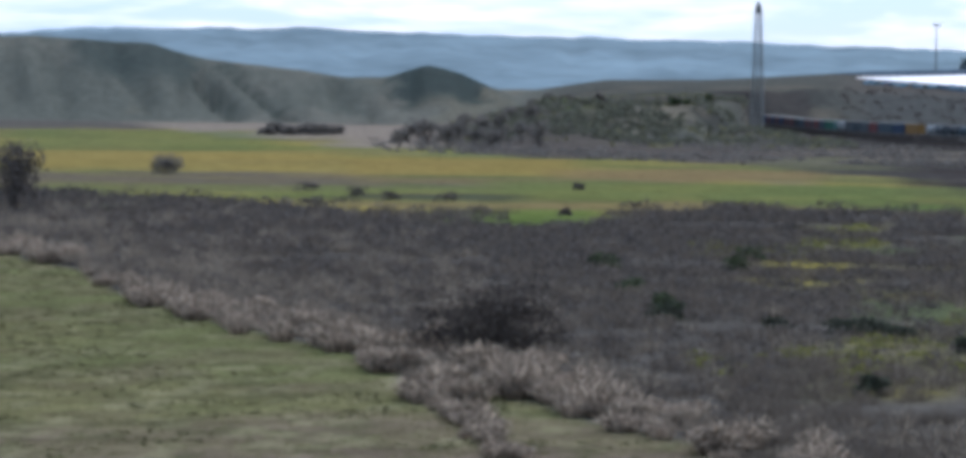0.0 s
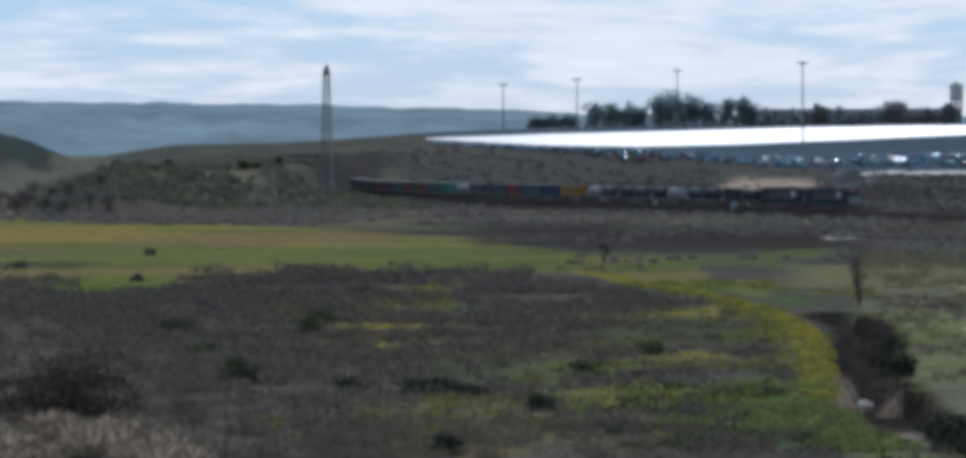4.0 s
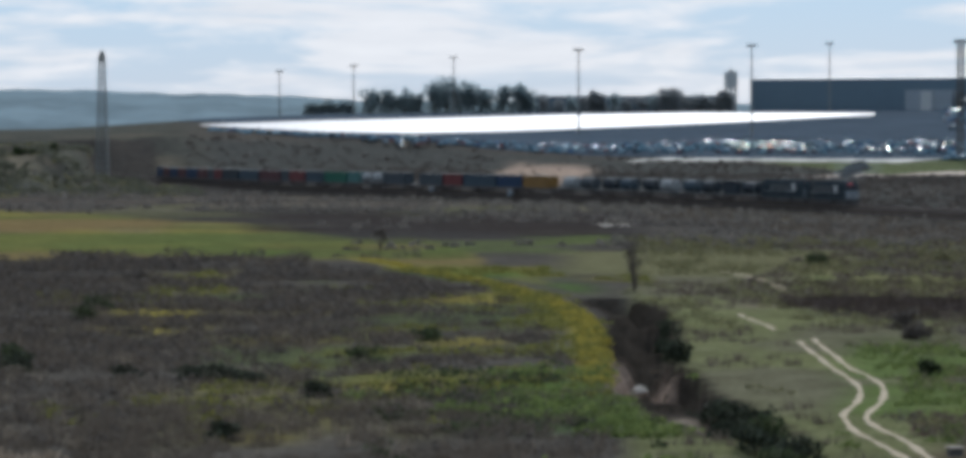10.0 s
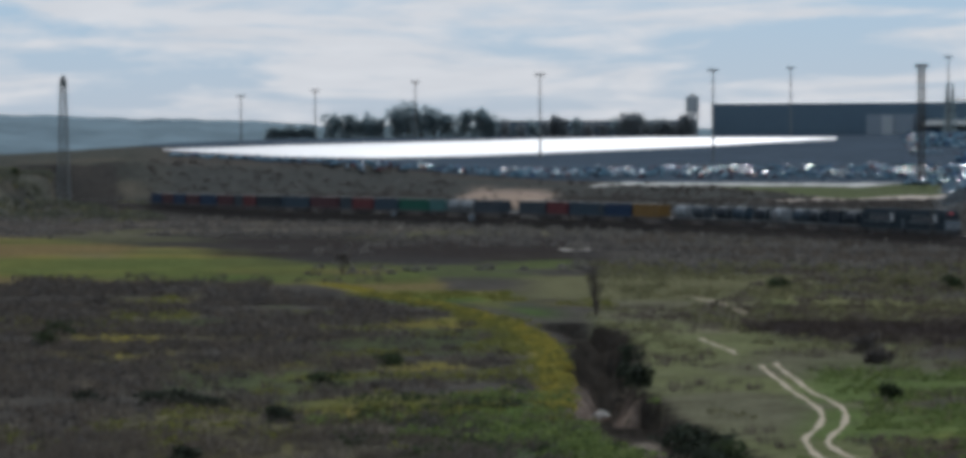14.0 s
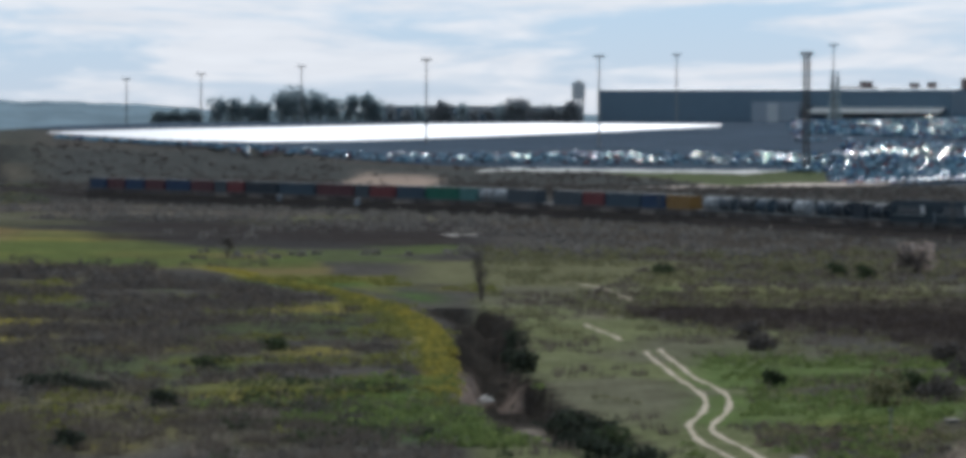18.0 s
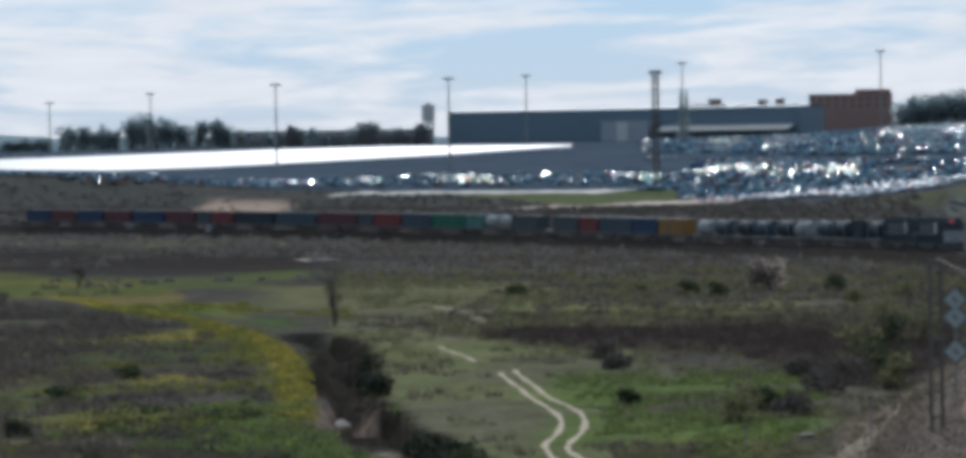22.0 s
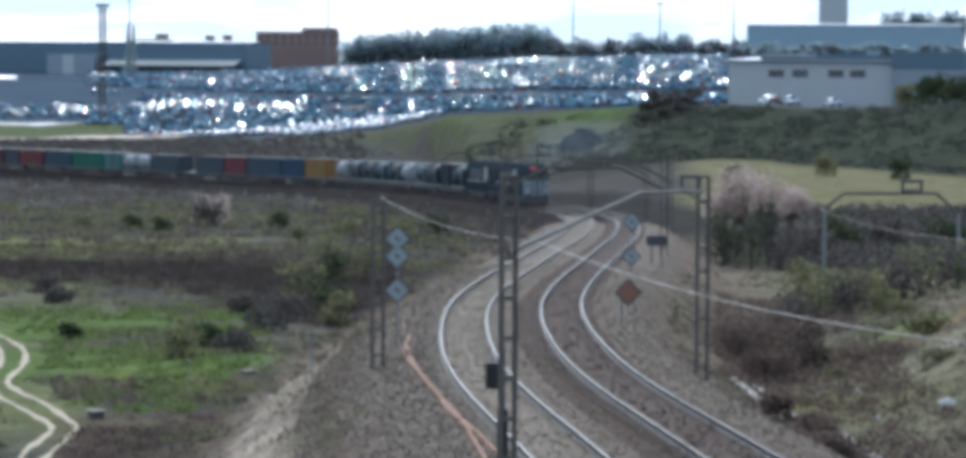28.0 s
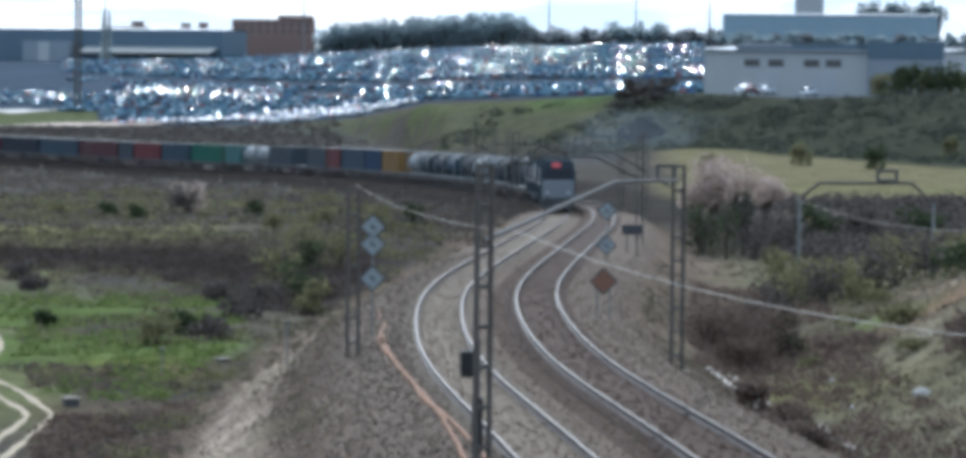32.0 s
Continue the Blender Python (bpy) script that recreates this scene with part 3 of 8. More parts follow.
    lay(C_YELLOW, np.exp(-((az - 10.6) / 0.9) ** 2 - ((dd - 168) / 6) ** 2) * 0.5)
    lay((0.125, 0.098, 0.066), within(az, 9.0, 12.0, 0.8) * within(dd, 112, 150, 10) * (0.5 + 0.5 * n2))
    # terraces, their banks and the hills
    bd = np.interp(az, BANK_AZ, BANK_D)
    t = smooth((d - bd + 25) / 20) * smooth((az + 9) / 1.5) * (1 - smooth((d - 2130) / 60))
    lay((0.078, 0.075, 0.067), smooth((d - np.interp(az, [-2.4, 1.2, 4.9, 7.4, 12.7, 14], [985, 905, 790, 720, 556, 520])) / 30) * smooth((az + 3) / 1.5) * (1 - smooth((az - 13.4) / 1.0)) * (1 - t))
    lay((0.105, 0.104, 0.058), smooth((d - bd + 70) / 40) * smooth((az - 11.8) / 2.0) * (1 - smooth((az - 19) / 1.0)) * (1 - smooth((d - bd - 30) / 20)) * (0.5 + 0.5 * n2))
    lay(C_GREEN, smooth((d - bd + 30) / 24) * within(az, 14.2, 18.2, 1.6) * (1 - smooth((d - bd - 30) / 20)) * smooth((n1 - 0.30) * 5) * 0.7)
    lay((0.34, 0.25, 0.19), within(az, 2.7, 4.0, 0.3) * within(d, bd * 0.72, bd * 0.96, 30))
    lay((0.080, 0.077, 0.064), smooth((d - 860) / 50) * smooth((-1.4 - az) / 1.0) * smooth((az + 8) / 1.0))
    lay((0.150, 0.140, 0.098), smooth((d - 820) / 40) * (1 - smooth((d - 1050) / 60)) * smooth((-1.6 - az) / 1.0) * smooth((az + 8) / 1.0) * smooth((fbm(x / 34, y / 20, 58) - 0.5) * 9) * 0.4)
    left = smooth((d - 840) / 40) * smooth((-1.6 - az) / 1.0) * smooth((az + 8) / 1.0) * (1 - smooth((d - 1600) / 60))
    lay((0.046, 0.045, 0.040), left * smooth((fbm(x / 14, y / 30, 73) - 0.52) * 9) * 0.75)
    lay((0.135, 0.112, 0.082), left * smooth((fbm(x / 20, y / 34, 74) - 0.56) * 9) * 0.7)
    for a, low, pr, pl in ((-5.95, -0.58, 3.0, 12), (-5.75, -0.72, 2.2, 12), (-5.6, -0.85, 1.6, 12), (-4.75, -0.62, 2.6, 10), (-4.5, -0.80, 2.4, 10), (-3.65, -1.0, 3.4, 9), (-1.95, -1.0, 3.4, 9), (-5.1, -1.0, 2.4, 8)):
        far = float(meet(a, low)[0])
        lay((0.34, 0.275, 0.20), np.exp(-((x - far * math.sin(a * DEG)) / pr) ** 2 - ((y - far * math.cos(a * DEG)) / pl) ** 2) * (0.5 + 0.8 * n2))
    lay(C_HILL, smooth((d - 1285) / 30) * smooth((-6.2 - az) / 0.6))
    slope = smooth((d - 1285) / 30) * smooth((-6.2 - az) / 0.6)
    lay((0.092, 0.095, 0.078), slope * smooth((n3 - 0.48) * 6) * 0.7)
    lay((0.135, 0.118, 0.084), slope * smooth((fbm(x / 45, y / 120, 71) - 0.55) * 8) * 0.6)
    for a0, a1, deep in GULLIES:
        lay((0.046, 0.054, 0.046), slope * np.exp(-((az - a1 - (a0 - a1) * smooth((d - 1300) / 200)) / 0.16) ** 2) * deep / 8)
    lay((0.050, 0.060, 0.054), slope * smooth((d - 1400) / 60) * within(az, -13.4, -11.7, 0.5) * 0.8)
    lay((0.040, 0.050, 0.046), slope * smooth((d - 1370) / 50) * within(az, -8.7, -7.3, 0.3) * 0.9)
    lay((0.052, 0.058, 0.030), np.exp(-((az + 6.2) / 0.6) ** 2 - ((d - 960) / 70) ** 2))
    lay((0.180, 0.155, 0.088), within(dd, 395, 545, 25) * within(az, 18.4, 30, 0.7))
    lay(C_OLIVE, within(dd, 395, 545, 25) * within(az, 18.4, 30, 0.7) * smooth((n1 - 0.5) * 4) * 0.6)
    lay((0.058, 0.060, 0.042), within(d, bd - 84, bd - 4, 10) * smooth((az - 17.2) / 0.6) * (1 - smooth((az - 26) / 2)))
    # yard asphalt, with haze blue in its colour
    lay((0.072, 0.086, 0.104), smooth((d - np.where(az < 13.6, bd + 4, np.interp(az, START_AZ, START_D))) / 12) * smooth((az - 10.0) / 0.6) * (1 - smooth((d - 2010) / 20)) * (1 - smooth((az - 19.0) / 0.3)))
    lay((0.115, 0.128, 0.062), within(az, 5.0, 9.9, 0.3) * (d > bd) * (d < at_slope(az, car_edge(az) - 0.04)) * (0.6 + 0.5 * n2))
    lay((0.34, 0.25, 0.20), within(az, 12.95, 13.5, 0.15) * within(d, 1300, 1400, 20))
    # the railway's banks
    right, _ = beside(x, y)
    near = (1 - smooth((d - 260) / 160))
    lay((0.162, 0.124, 0.093), (1 - smooth((-right - 7.6 - 1.6 * n2) / 1.8)) * (right < 2) * near)
    lay((0.40, 0.320, 0.245), within(-right, 5.6, 7.4 + 1.2 * n2, 1.2) * (right < 0) * near * within(d, 100, 260, 40))
    lay((0.188, 0.144, 0.109), (1 - smooth((right - 3.8 - 7.5 - 3 * n2) / 2.5)) * (right >= 2) * (1 - smooth((d - 330) / 60)))
    bank = within(right, -10, 14, 2) * (1 - smooth((d - 300) / 60))
    lay((0.098, 0.078, 0.058), bank * smooth((fbm(x / 2.4, y / 4.5, 101) - 0.53) * 9) * 0.45)
    lay((0.120, 0.118, 0.062), bank * smooth((fbm(x / 3.5, y / 7, 102) - 0.58) * 9) * 0.35)
    lay((0.115, 0.070, 0.055), within(right, 11, 17, 3) * within(d, 158, 215, 14) * smooth((n2 - 0.35) * 5) * 0.9)
    lay((0.176, 0.156, 0.098), within(right, 13, 60, 5) * within(d, 70, 400, 30) * (0.5 + 0.6 * n2))
    lay((0.215, 0.186, 0.122), within(right, 16, 42, 4) * within(d, 70, 190, 30) * smooth((n1 - 0.42) * 5) * 0.8)
    lay((0.052, 0.046, 0.041), (1 - smooth((np.abs(right) - 17) / 4)) * smooth((d - 310) / 50) * 0.9)
    lay((0.092, 0.078, 0.062), within(dd, 290, 395, 20) * within(az, 18.9, 30, 0.5) * (0.7 + 0.4 * n2))
    # walls of the stream bed, with their shade put into the dark colour
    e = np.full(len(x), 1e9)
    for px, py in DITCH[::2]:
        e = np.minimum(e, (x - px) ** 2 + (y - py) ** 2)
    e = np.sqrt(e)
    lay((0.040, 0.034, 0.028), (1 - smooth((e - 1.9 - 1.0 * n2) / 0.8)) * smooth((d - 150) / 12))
    lay((0.27, 0.205, 0.165), (1 - smooth((e - 2.2 - 0.6 * n2) / 0.5)) * within(d, 184, 212, 8) * 0.85 * smooth((np.interp(y, DITCH[::-1, 1], DITCH[::-1, 0]) - x + 1.6) / 0.8))
    lay((0.30, 0.24, 0.19), np.exp(-((x - 15.9) / 0.7) ** 2 - ((y - 164) / 3.0) ** 2))
    # bare earth, and short grass below the line on its right
    for bx, by, br, bl, bc in ((90.1, 222.4, 2.4, 11, (0.44, 0.34, 0.25)), (100.0, 243.0, 2.6, 12, (0.42, 0.33, 0.24)), (106.5, 256.0, 3.0, 10, (0.42, 0.33, 0.24)), (66.5, 160.6, 5.0, 5, (0.22, 0.145, 0.10)), (71.5, 176.0, 0.9, 5, (0.44, 0.34, 0.25)), (70.5, 170.0, 1.6, 3, (0.40, 0.31, 0.23)), (66.0, 166.0, 1.6, 4, (0.115, 0.145, 0.05)), (54.5, 146.4, 2.6, 9, (0.22, 0.20, 0.09)), (89.0, 228.0, 3.5, 9, (0.12, 0.155, 0.05)), (61.2, 150.7, 0.5, 0.8, (0.45, 0.41, 0.36))):
        lay(bc, np.exp(-((x - bx) / br) ** 2 - ((y - by) / bl) ** 2) * (0.6 + 0.8 * n2))
    lay((0.120, 0.122, 0.048), 1 - smooth((d - 55) / 20))
    return c


def ground_material():
    m = bpy.data.materials.new("field_ground")
    m.use_nodes = True
    n, l = m.node_tree.nodes, m.node_tree.links
    p = n["Principled BSDF"]
    p.inputs["Roughness"].default_value = 1.0
    p.inputs["Specular IOR Level"].default_value = 0.0
    a = n.new("ShaderNodeAttribute")
    a.attribute_name = "cover"
    co = n.new("ShaderNodeTexCoord")
    total = None
    for s, w in ((0.30, 0.7), (2.2, 0.7), (9.0, 0.6)):
        t = n.new("ShaderNodeTexNoise")
        t.inputs["Scale"].default_value = s
        t.inputs["Detail"].default_value = 5
        t.inputs["Roughness"].default_value = 0.65
        l.new(co.outputs["Object"], t.inputs["Vector"])
        k = n.new("ShaderNodeMath")
        k.operation = "MULTIPLY_ADD"
        k.inputs[1].default_value = w * 2
        l.new(t.outputs["Fac"], k.inputs[0])
        if total is None:
            k.inputs[2].default_value = 1 - 0.7 - 0.7 - 0.6
        else:
            l.new(total, k.inputs[2])
        total = k.outputs[0]
    mx = n.new("ShaderNodeMix")
    mx.data_type, mx.blend_type = "RGBA", "MULTIPLY"
    mx.inputs["Factor"].default_value = 1
    l.new(a.outputs["Color"], mx.inputs["A"])
    l.new(total, mx.inputs["B"])
    l.new(mx.outputs["Result"], p.inputs["Base Color"])
    b = n.new("ShaderNodeBump")
    b.inputs["Strength"].default_value = 0.7
    b.inputs["Distance"].default_value = 0.25
    l.new(t.outputs["Fac"], b.inputs["Height"])
    l.new(b.outputs[0], p.inputs["Normal"])
    return m


def make_ground():
    az = np.r_[np.arange(-180, -18, 4.0), np.arange(-18, 26, 0.12), np.arange(26, 180, 4.0)]
    d = np.r_[[0.001, 0.5, 1.5, 3, 5, 8, 11, 15, 20, 26, 33, 40, 48], 55 * 1.0068 ** np.arange(0, 662)]
    d = d[d < 4900]
    a, r = np.meshgrid(az * DEG, d)
    x, y = (r * np.sin(a) + 0.7 * (r < 3)).ravel(), (r * np.cos(a) + 0.4 * (r < 3)).ravel()
    z = ground_height(x, y)
    nd, na = len(d), len(az)
    i, j = np.meshgrid(np.arange(nd - 1), np.arange(na), indexing="ij")
    k = (j + 1) % na
    faces = np.stack([i * na + j, i * na + k, (i + 1) * na + k, (i + 1) * na + j], -1).reshape(-1, 4)
    ob = mesh_object("ground", np.stack([x, y, z], 1), faces, ground_material(), smooth=True)
    col = ob.data.color_attributes.new("cover", "FLOAT_COLOR", "POINT")
    rgba = np.ones((len(x), 4), np.float32)
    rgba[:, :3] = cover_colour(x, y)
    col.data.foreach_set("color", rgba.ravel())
    tagged(ob, "rolling winter fields of rough grass, scrub and earth", "ground", kind="structure")


make_ground()


ROAD_AZ = np.linspace(6.9, 11.2, 30)
ROAD_D = meet(ROAD_AZ, np.interp(ROAD_AZ, [7.3, 10.3, 11.2], [-0.93, -0.865, -0.85]))


def road_d(az):
    """Distance of the dirt road below the yard."""
    return np.interp(az, ROAD_AZ, ROAD_D)


def ribbon(name, line, width, mat, lift=0.05, wobble=0.15):
    """A strip of ground surface along a line, laid on the ground."""
    line = np.array(line)
    di = np.gradient(line, axis=0)
    di /= np.linalg.norm(di, axis=1, keepdims=True)
    side = np.stack([di[:, 1], -di[:, 0]], 1)
    w = width / 2 * (1 + wobble * np.sin(np.arange(len(line)) * 1.7) + wobble * np.cos(np.arange(len(line)) * 0.61))
    rows = [line + side * (w * f)[:, None] for f in (-1, -0.4, 0.4, 1)]
    pts = np.stack(rows, 1).reshape(-1, 2)
    z = ground_height(pts[:, 0], pts[:, 1]) + np.tile([lift - 0.04, lift, lift, lift - 0.04], len(line))
    i, j = np.meshgrid(np.arange(len(line) - 1), np.arange(3), indexing="ij")
    f = np.stack([i * 4 + j, i * 4 + j + 1, i * 4 + j + 5, i * 4 + j + 4], -1).reshape(-1, 4)
    return mesh_object(name, np.c_[pts, z], f, mat, smooth=True)


# the farm track: two pale ruts
RUT_LEFT = spline([(28.9, 229), (28.5, 224.4), (27.0, 198), (26.0, 183), (23.6, 170), (22.7, 165), (22.1, 157), (22.2, 152), (22.3, 143.5), (19.9, 134), (16.5, 122)], 1.0)
RUT_RIGHT = spline([(30.0, 231), (29.7, 227), (28.3, 204), (27.8, 190), (26.7, 180), (23.9, 166), (23.3, 161), (23.4, 155), (23.4, 146), (22.9, 141.5), (20.8, 133.5), (17.6, 122)], 1.0)
RUTS = spline([(29.4, 240), (29.2, 226), (27.6, 200), (26.4, 182), (23.2, 165), (22.7, 157), (22.8, 145), (20.3, 134), (17.0, 121)], 1.0)
for rut in (RUT_LEFT, RUT_RIGHT):
    tagged(ribbon("farm_track", rut, 0.29, TRACK_EARTH, wobble=0.30), "pale wheel rut of a farm track through grass", "farm track", kind="structure")
tagged(ribbon("farm_track", spline([(29.3, 266), (29.2, 256), (29.1, 243)], 1.0), 0.28, TRACK_EARTH, wobble=0.4), "faint trodden end of the farm track", "farm track", kind="structure")
tagged(ribbon("farm_track", spline([(37.6, 356), (38.6, 335), (37.8, 308)], 2.0), 0.6, TRACK_EARTH, wobble=0.35), "pale stretch of farm track in the weeds", "farm track", kind="structure")

# ---- far ridges behind everything ----


def far_ridge(name, az0, az1, d, heights, mat, seed, label):
    az = np.linspace(az0, az1, 260)
    top = np.interp(az, *heights) * DEG * d + 8.8 + (fbm(az * 1.4, az * 0, seed) - 0.5) * d * 0.0016 + (fbm(az * 9, az * 0, seed + 3) - 0.5) * d * 0.0005
    rows = []
    for f in np.linspace(0, 1, 14):
        dd = d * (0.86 + 0.14 * f)
        rise = -14 + (top + 14) * (f**0.8) + np.sin(f * 3.1) * (fbm(az * 3, az * 0 + f * 5, seed + 7) - 0.5) * d * 0.003
        rows.append(np.stack([dd * np.sin(az * DEG), dd * np.cos(az * DEG), rise], 1))
    rows.append(rows[-1] * [1.06, 1.06, 0] + [0, 0, -20])
    v = np.stack(rows).reshape(-1, 3)
    n = len(az)
    i, j = np.meshgrid(np.arange(len(rows) - 1), np.arange(n - 1), indexing="ij")
    f = np.stack([i * n + j, i * n + j + 1, (i + 1) * n + j + 1, (i + 1) * n + j], -1).reshape(-1, 4)
    return tagged(mesh_object(name, v, f, mat, smooth=True), label, "hills", kind="structure")


# the blue of distance haze is put into the ridge's own colour
RIDGE = material("haze_blue_hills", (0.178, 0.222, 0.242), 1.0, 0.0, 0.006, 0.75, fine=5, spec=0.0)
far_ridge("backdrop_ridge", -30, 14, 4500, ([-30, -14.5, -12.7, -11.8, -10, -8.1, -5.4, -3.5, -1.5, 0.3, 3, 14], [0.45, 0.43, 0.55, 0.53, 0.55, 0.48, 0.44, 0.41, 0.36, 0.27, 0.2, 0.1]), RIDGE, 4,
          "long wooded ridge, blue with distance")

# ---- rails, sleepers, ballast ----


def sweep(name, line, z, profile, mat, parent=None):
    """A profile of (right, up) points drawn along a line."""
    line = np.array(line)
    di = np.gradient(line, axis=0)
    di /= np.linalg.norm(di, axis=1, keepdims=True)
    side = np.stack([di[:, 1], -di[:, 0]], 1)
    k = len(profile)
    v = np.concatenate([np.c_[line + side * px, z + pz][:, None] for px, pz in profile], 1).reshape(-1, 3)
    i, j = np.meshgrid(np.arange(len(line) - 1), np.arange(k - 1), indexing="ij")
    f = np.stack([i * k + j, i * k + j + 1, (i + 1) * k + j + 1, (i + 1) * k + j], -1).reshape(-1, 4)
    return mesh_object(name, v, f, mat, parent)


GAUGE = 1.668
for track, shift in (("left", 0.0), ("right", 3.8)):
    mid = RAILWAY + R_RIGHT * shift
    bed = empty("railway_track", *mid[0], 0)
    bed.matrix_basis = Matrix()
    tagged(bed, "curving railway track with worn steel rails on stained ballast", "railway track", "the two tracks")
    w = 1.85
    n_far = int(np.argmax(RAILWAY[:, 1] > 310))
    left_side = [(-1.9, -0.245), (-w, -0.24), (-0.9, -0.2)] if shift else [(-w - 2.4, -1.22), (-w - 1.45, -0.575), (-w, -0.24), (-0.9, -0.2)]
    right_side = [(0.9, -0.2), (w, -0.24), (w + 1.45, -0.575), (w + 2.4, -1.22)] if shift else [(0.9, -0.2), (w, -0.24), (1.9, -0.245)]
    between = [(-0.9, -0.2), (-0.5, -0.185), (0.5, -0.185), (0.9, -0.2)]
    sweep("ballast_bed", mid[:n_far], R_Z[:n_far], left_side, BALLAST_RUST if shift else BALLAST, bed)
    sweep("ballast_shoulder", mid[:n_far], R_Z[:n_far], right_side, BALLAST, bed)
    sweep("ballast_middle", mid[:n_far], R_Z[:n_far], between, BALLAST_RUST if shift else BALLAST_TAN, bed)
    sweep("far_ballast", mid[n_far - 1:], R_Z[n_far - 1:], left_side[:-1] + between + right_side[1:], BALLAST_FAR, bed)
    for g in (-GAUGE / 2, GAUGE / 2):
        line = mid + R_RIGHT * g
        rail = sweep("rail", line, R_Z, [(-0.075, -0.2), (-0.07, -0.16), (-0.012, -0.13), (-0.012, -0.05), (-0.037, -0.04), (-0.037, -0.006), (-0.02, 0.0)], RAIL_SIDE, bed)
        sweep("rail_side", line, R_Z, [(0.02, 0.0), (0.037, -0.006), (0.037, -0.04), (0.012, -0.05), (0.012, -0.13), (0.07, -0.16), (0.075, -0.2)], RAIL_SIDE, rail)
        sweep("rail_head", line, R_Z, [(-0.02, 0.0), (0.0, 0.001), (0.02, 0.0)], RAIL_TOP, rail)
    s_near = float(np.interp(74, RAILWAY[:, 1], R_S))
    s_far = float(np.interp(330, RAILWAY[:, 1], R_S))
    tpl = np.array([(a, b, c) for a in (-1.3, 1.3) for b in (-0.12, 0.12) for c in (-0.24, -0.178)])
    tf = np.array([(0, 1, 3, 2), (4, 6, 7, 5), (0, 4, 5, 1), (2, 3, 7, 6), (1, 5, 7, 3)])
    tie = SLEEPER_RUST if shift else SLEEPER
    one = mesh_object("sleeper", tpl, tf, tie, bed)
    vs, fs = [], []
    for n_s, s in enumerate(np.arange(s_near, s_far, 0.6)):
        cx, cy, ch = (float(np.interp(s, R_S, v)) for v in (mid[:, 0], mid[:, 1], R_Z))
        dx, dy = (float(np.interp(s, R_S, R_DIR[:, c])) for c in (0, 1))
        if n_s < 150:
            o = one if n_s == 0 else new("sleeper", one.data)
            o.parent = bed
            o.matrix_basis = pose(cx, cy, ch, 0, 0, math.degrees(math.atan2(-dx, dy)))
        else:
            fs.append(tf + 8 * len(vs))
            vs.append(np.stack([cx + dy * tpl[:, 0] + dx * tpl[:, 1], cy - dx * tpl[:, 0] + dy * tpl[:, 1], ch + tpl[:, 2]], 1))
    mesh_object("sleeper_rest", np.vstack(vs), np.vstack(fs), tie, bed)["kind"] = "stuff"

# ---- the terraced car yard ----
# the sun's glare on the slope is put into this pale surface
YARD = material("glare_white_yard_surface", (0.42, 0.385, 0.37), 0.45, 0.0, 0.06, 0.8, spec=0.28, fine=6)
# dark asphalt with the blue of haze put into its colour
ASPHALT = material("hazed_yard_asphalt", (0.070, 0.086, 0.106), 1.0, 0.0, 0.03, 0.55, fine=10, spec=0.0)


def yard_sheet(name, az, near, far, mat, lift, label):
    """A level-graded surface between two lines given as distances along azimuths."""
    rows = []
    for f in np.linspace(0, 1, 14):
        dd = near + (far - near) * f
        x, y = dd * np.sin(az * DEG), dd * np.cos(az * DEG)
        rows.append(np.stack([x, y, ground_height(x, y) + lift], 1))
    v, n = np.stack(rows).reshape(-1, 3), len(az)
    i, j = np.meshgrid(np.arange(13), np.arange(n - 1), indexing="ij")
    f = np.stack([i * n + j, i * n + j + 1, (i + 1) * n + j + 1, (i + 1) * n + j], -1).reshape(-1, 4)
    return tagged(mesh_object(name, v, f, mat, smooth=True), label, "yard", kind="structure")


az = np.linspace(-2.2, 11.6, 120)
yard_sheet("yard", az, np.maximum(np.maximum(np.interp(az, BANK_AZ, BANK_D) + 6, np.interp(az, [-2.2, -1.8, -0.6, 1.0], [2016, 1900, 1600, 1000])), np.where((az > 5) & (az < 9.9), at_slope(az, car_edge(az) - 0.05), 0)), az * 0 + 2020, ASPHALT, 0.25, "dark asphalt of the car yard's slope")
az = np.linspace(-1.77, 8.3, 100)
lo = np.interp(az, [-1.8, 0, 1.4, 2.8, 4.7, 6.5, 7.4, 8.3], [-0.13, -0.235, -0.26, -0.235, -0.165, -0.09, -0.04, 0.0])
hi = np.interp(az, [-1.8, 0, 2, 3.8, 5.6, 8.3], [-0.12, -0.065, -0.025, 0.015, 0.035, 0.02])
yard_sheet("yard_glare", az, np.clip(at_slope(az, lo), 1000, 2005), np.clip(at_slope(az, hi), 1000, 2014), YARD, 0.5, "pale patch of yard with the sun's glare in its colour")

# cars; the joined ones have haze blue put into their paints
CAR_PAINT = island_material("car_paint", (0.085, 0.140, 0.180), (0.045, 0.072, 0.10), 0.34, 0.0, 0.0, 0.0,
                            stops=((0.3, (0.10, 0.16, 0.20)), (0.45, (0.050, 0.090, 0.125)), (0.62, (0.020, 0.034, 0.046)), (0.74, (0.12, 0.050, 0.050)), (0.78, (0.13, 0.19, 0.235)), (0.88, (0.24, 0.30, 0.34)), (0.93, (0.03, 0.07, 0.16))), shine=0.0)


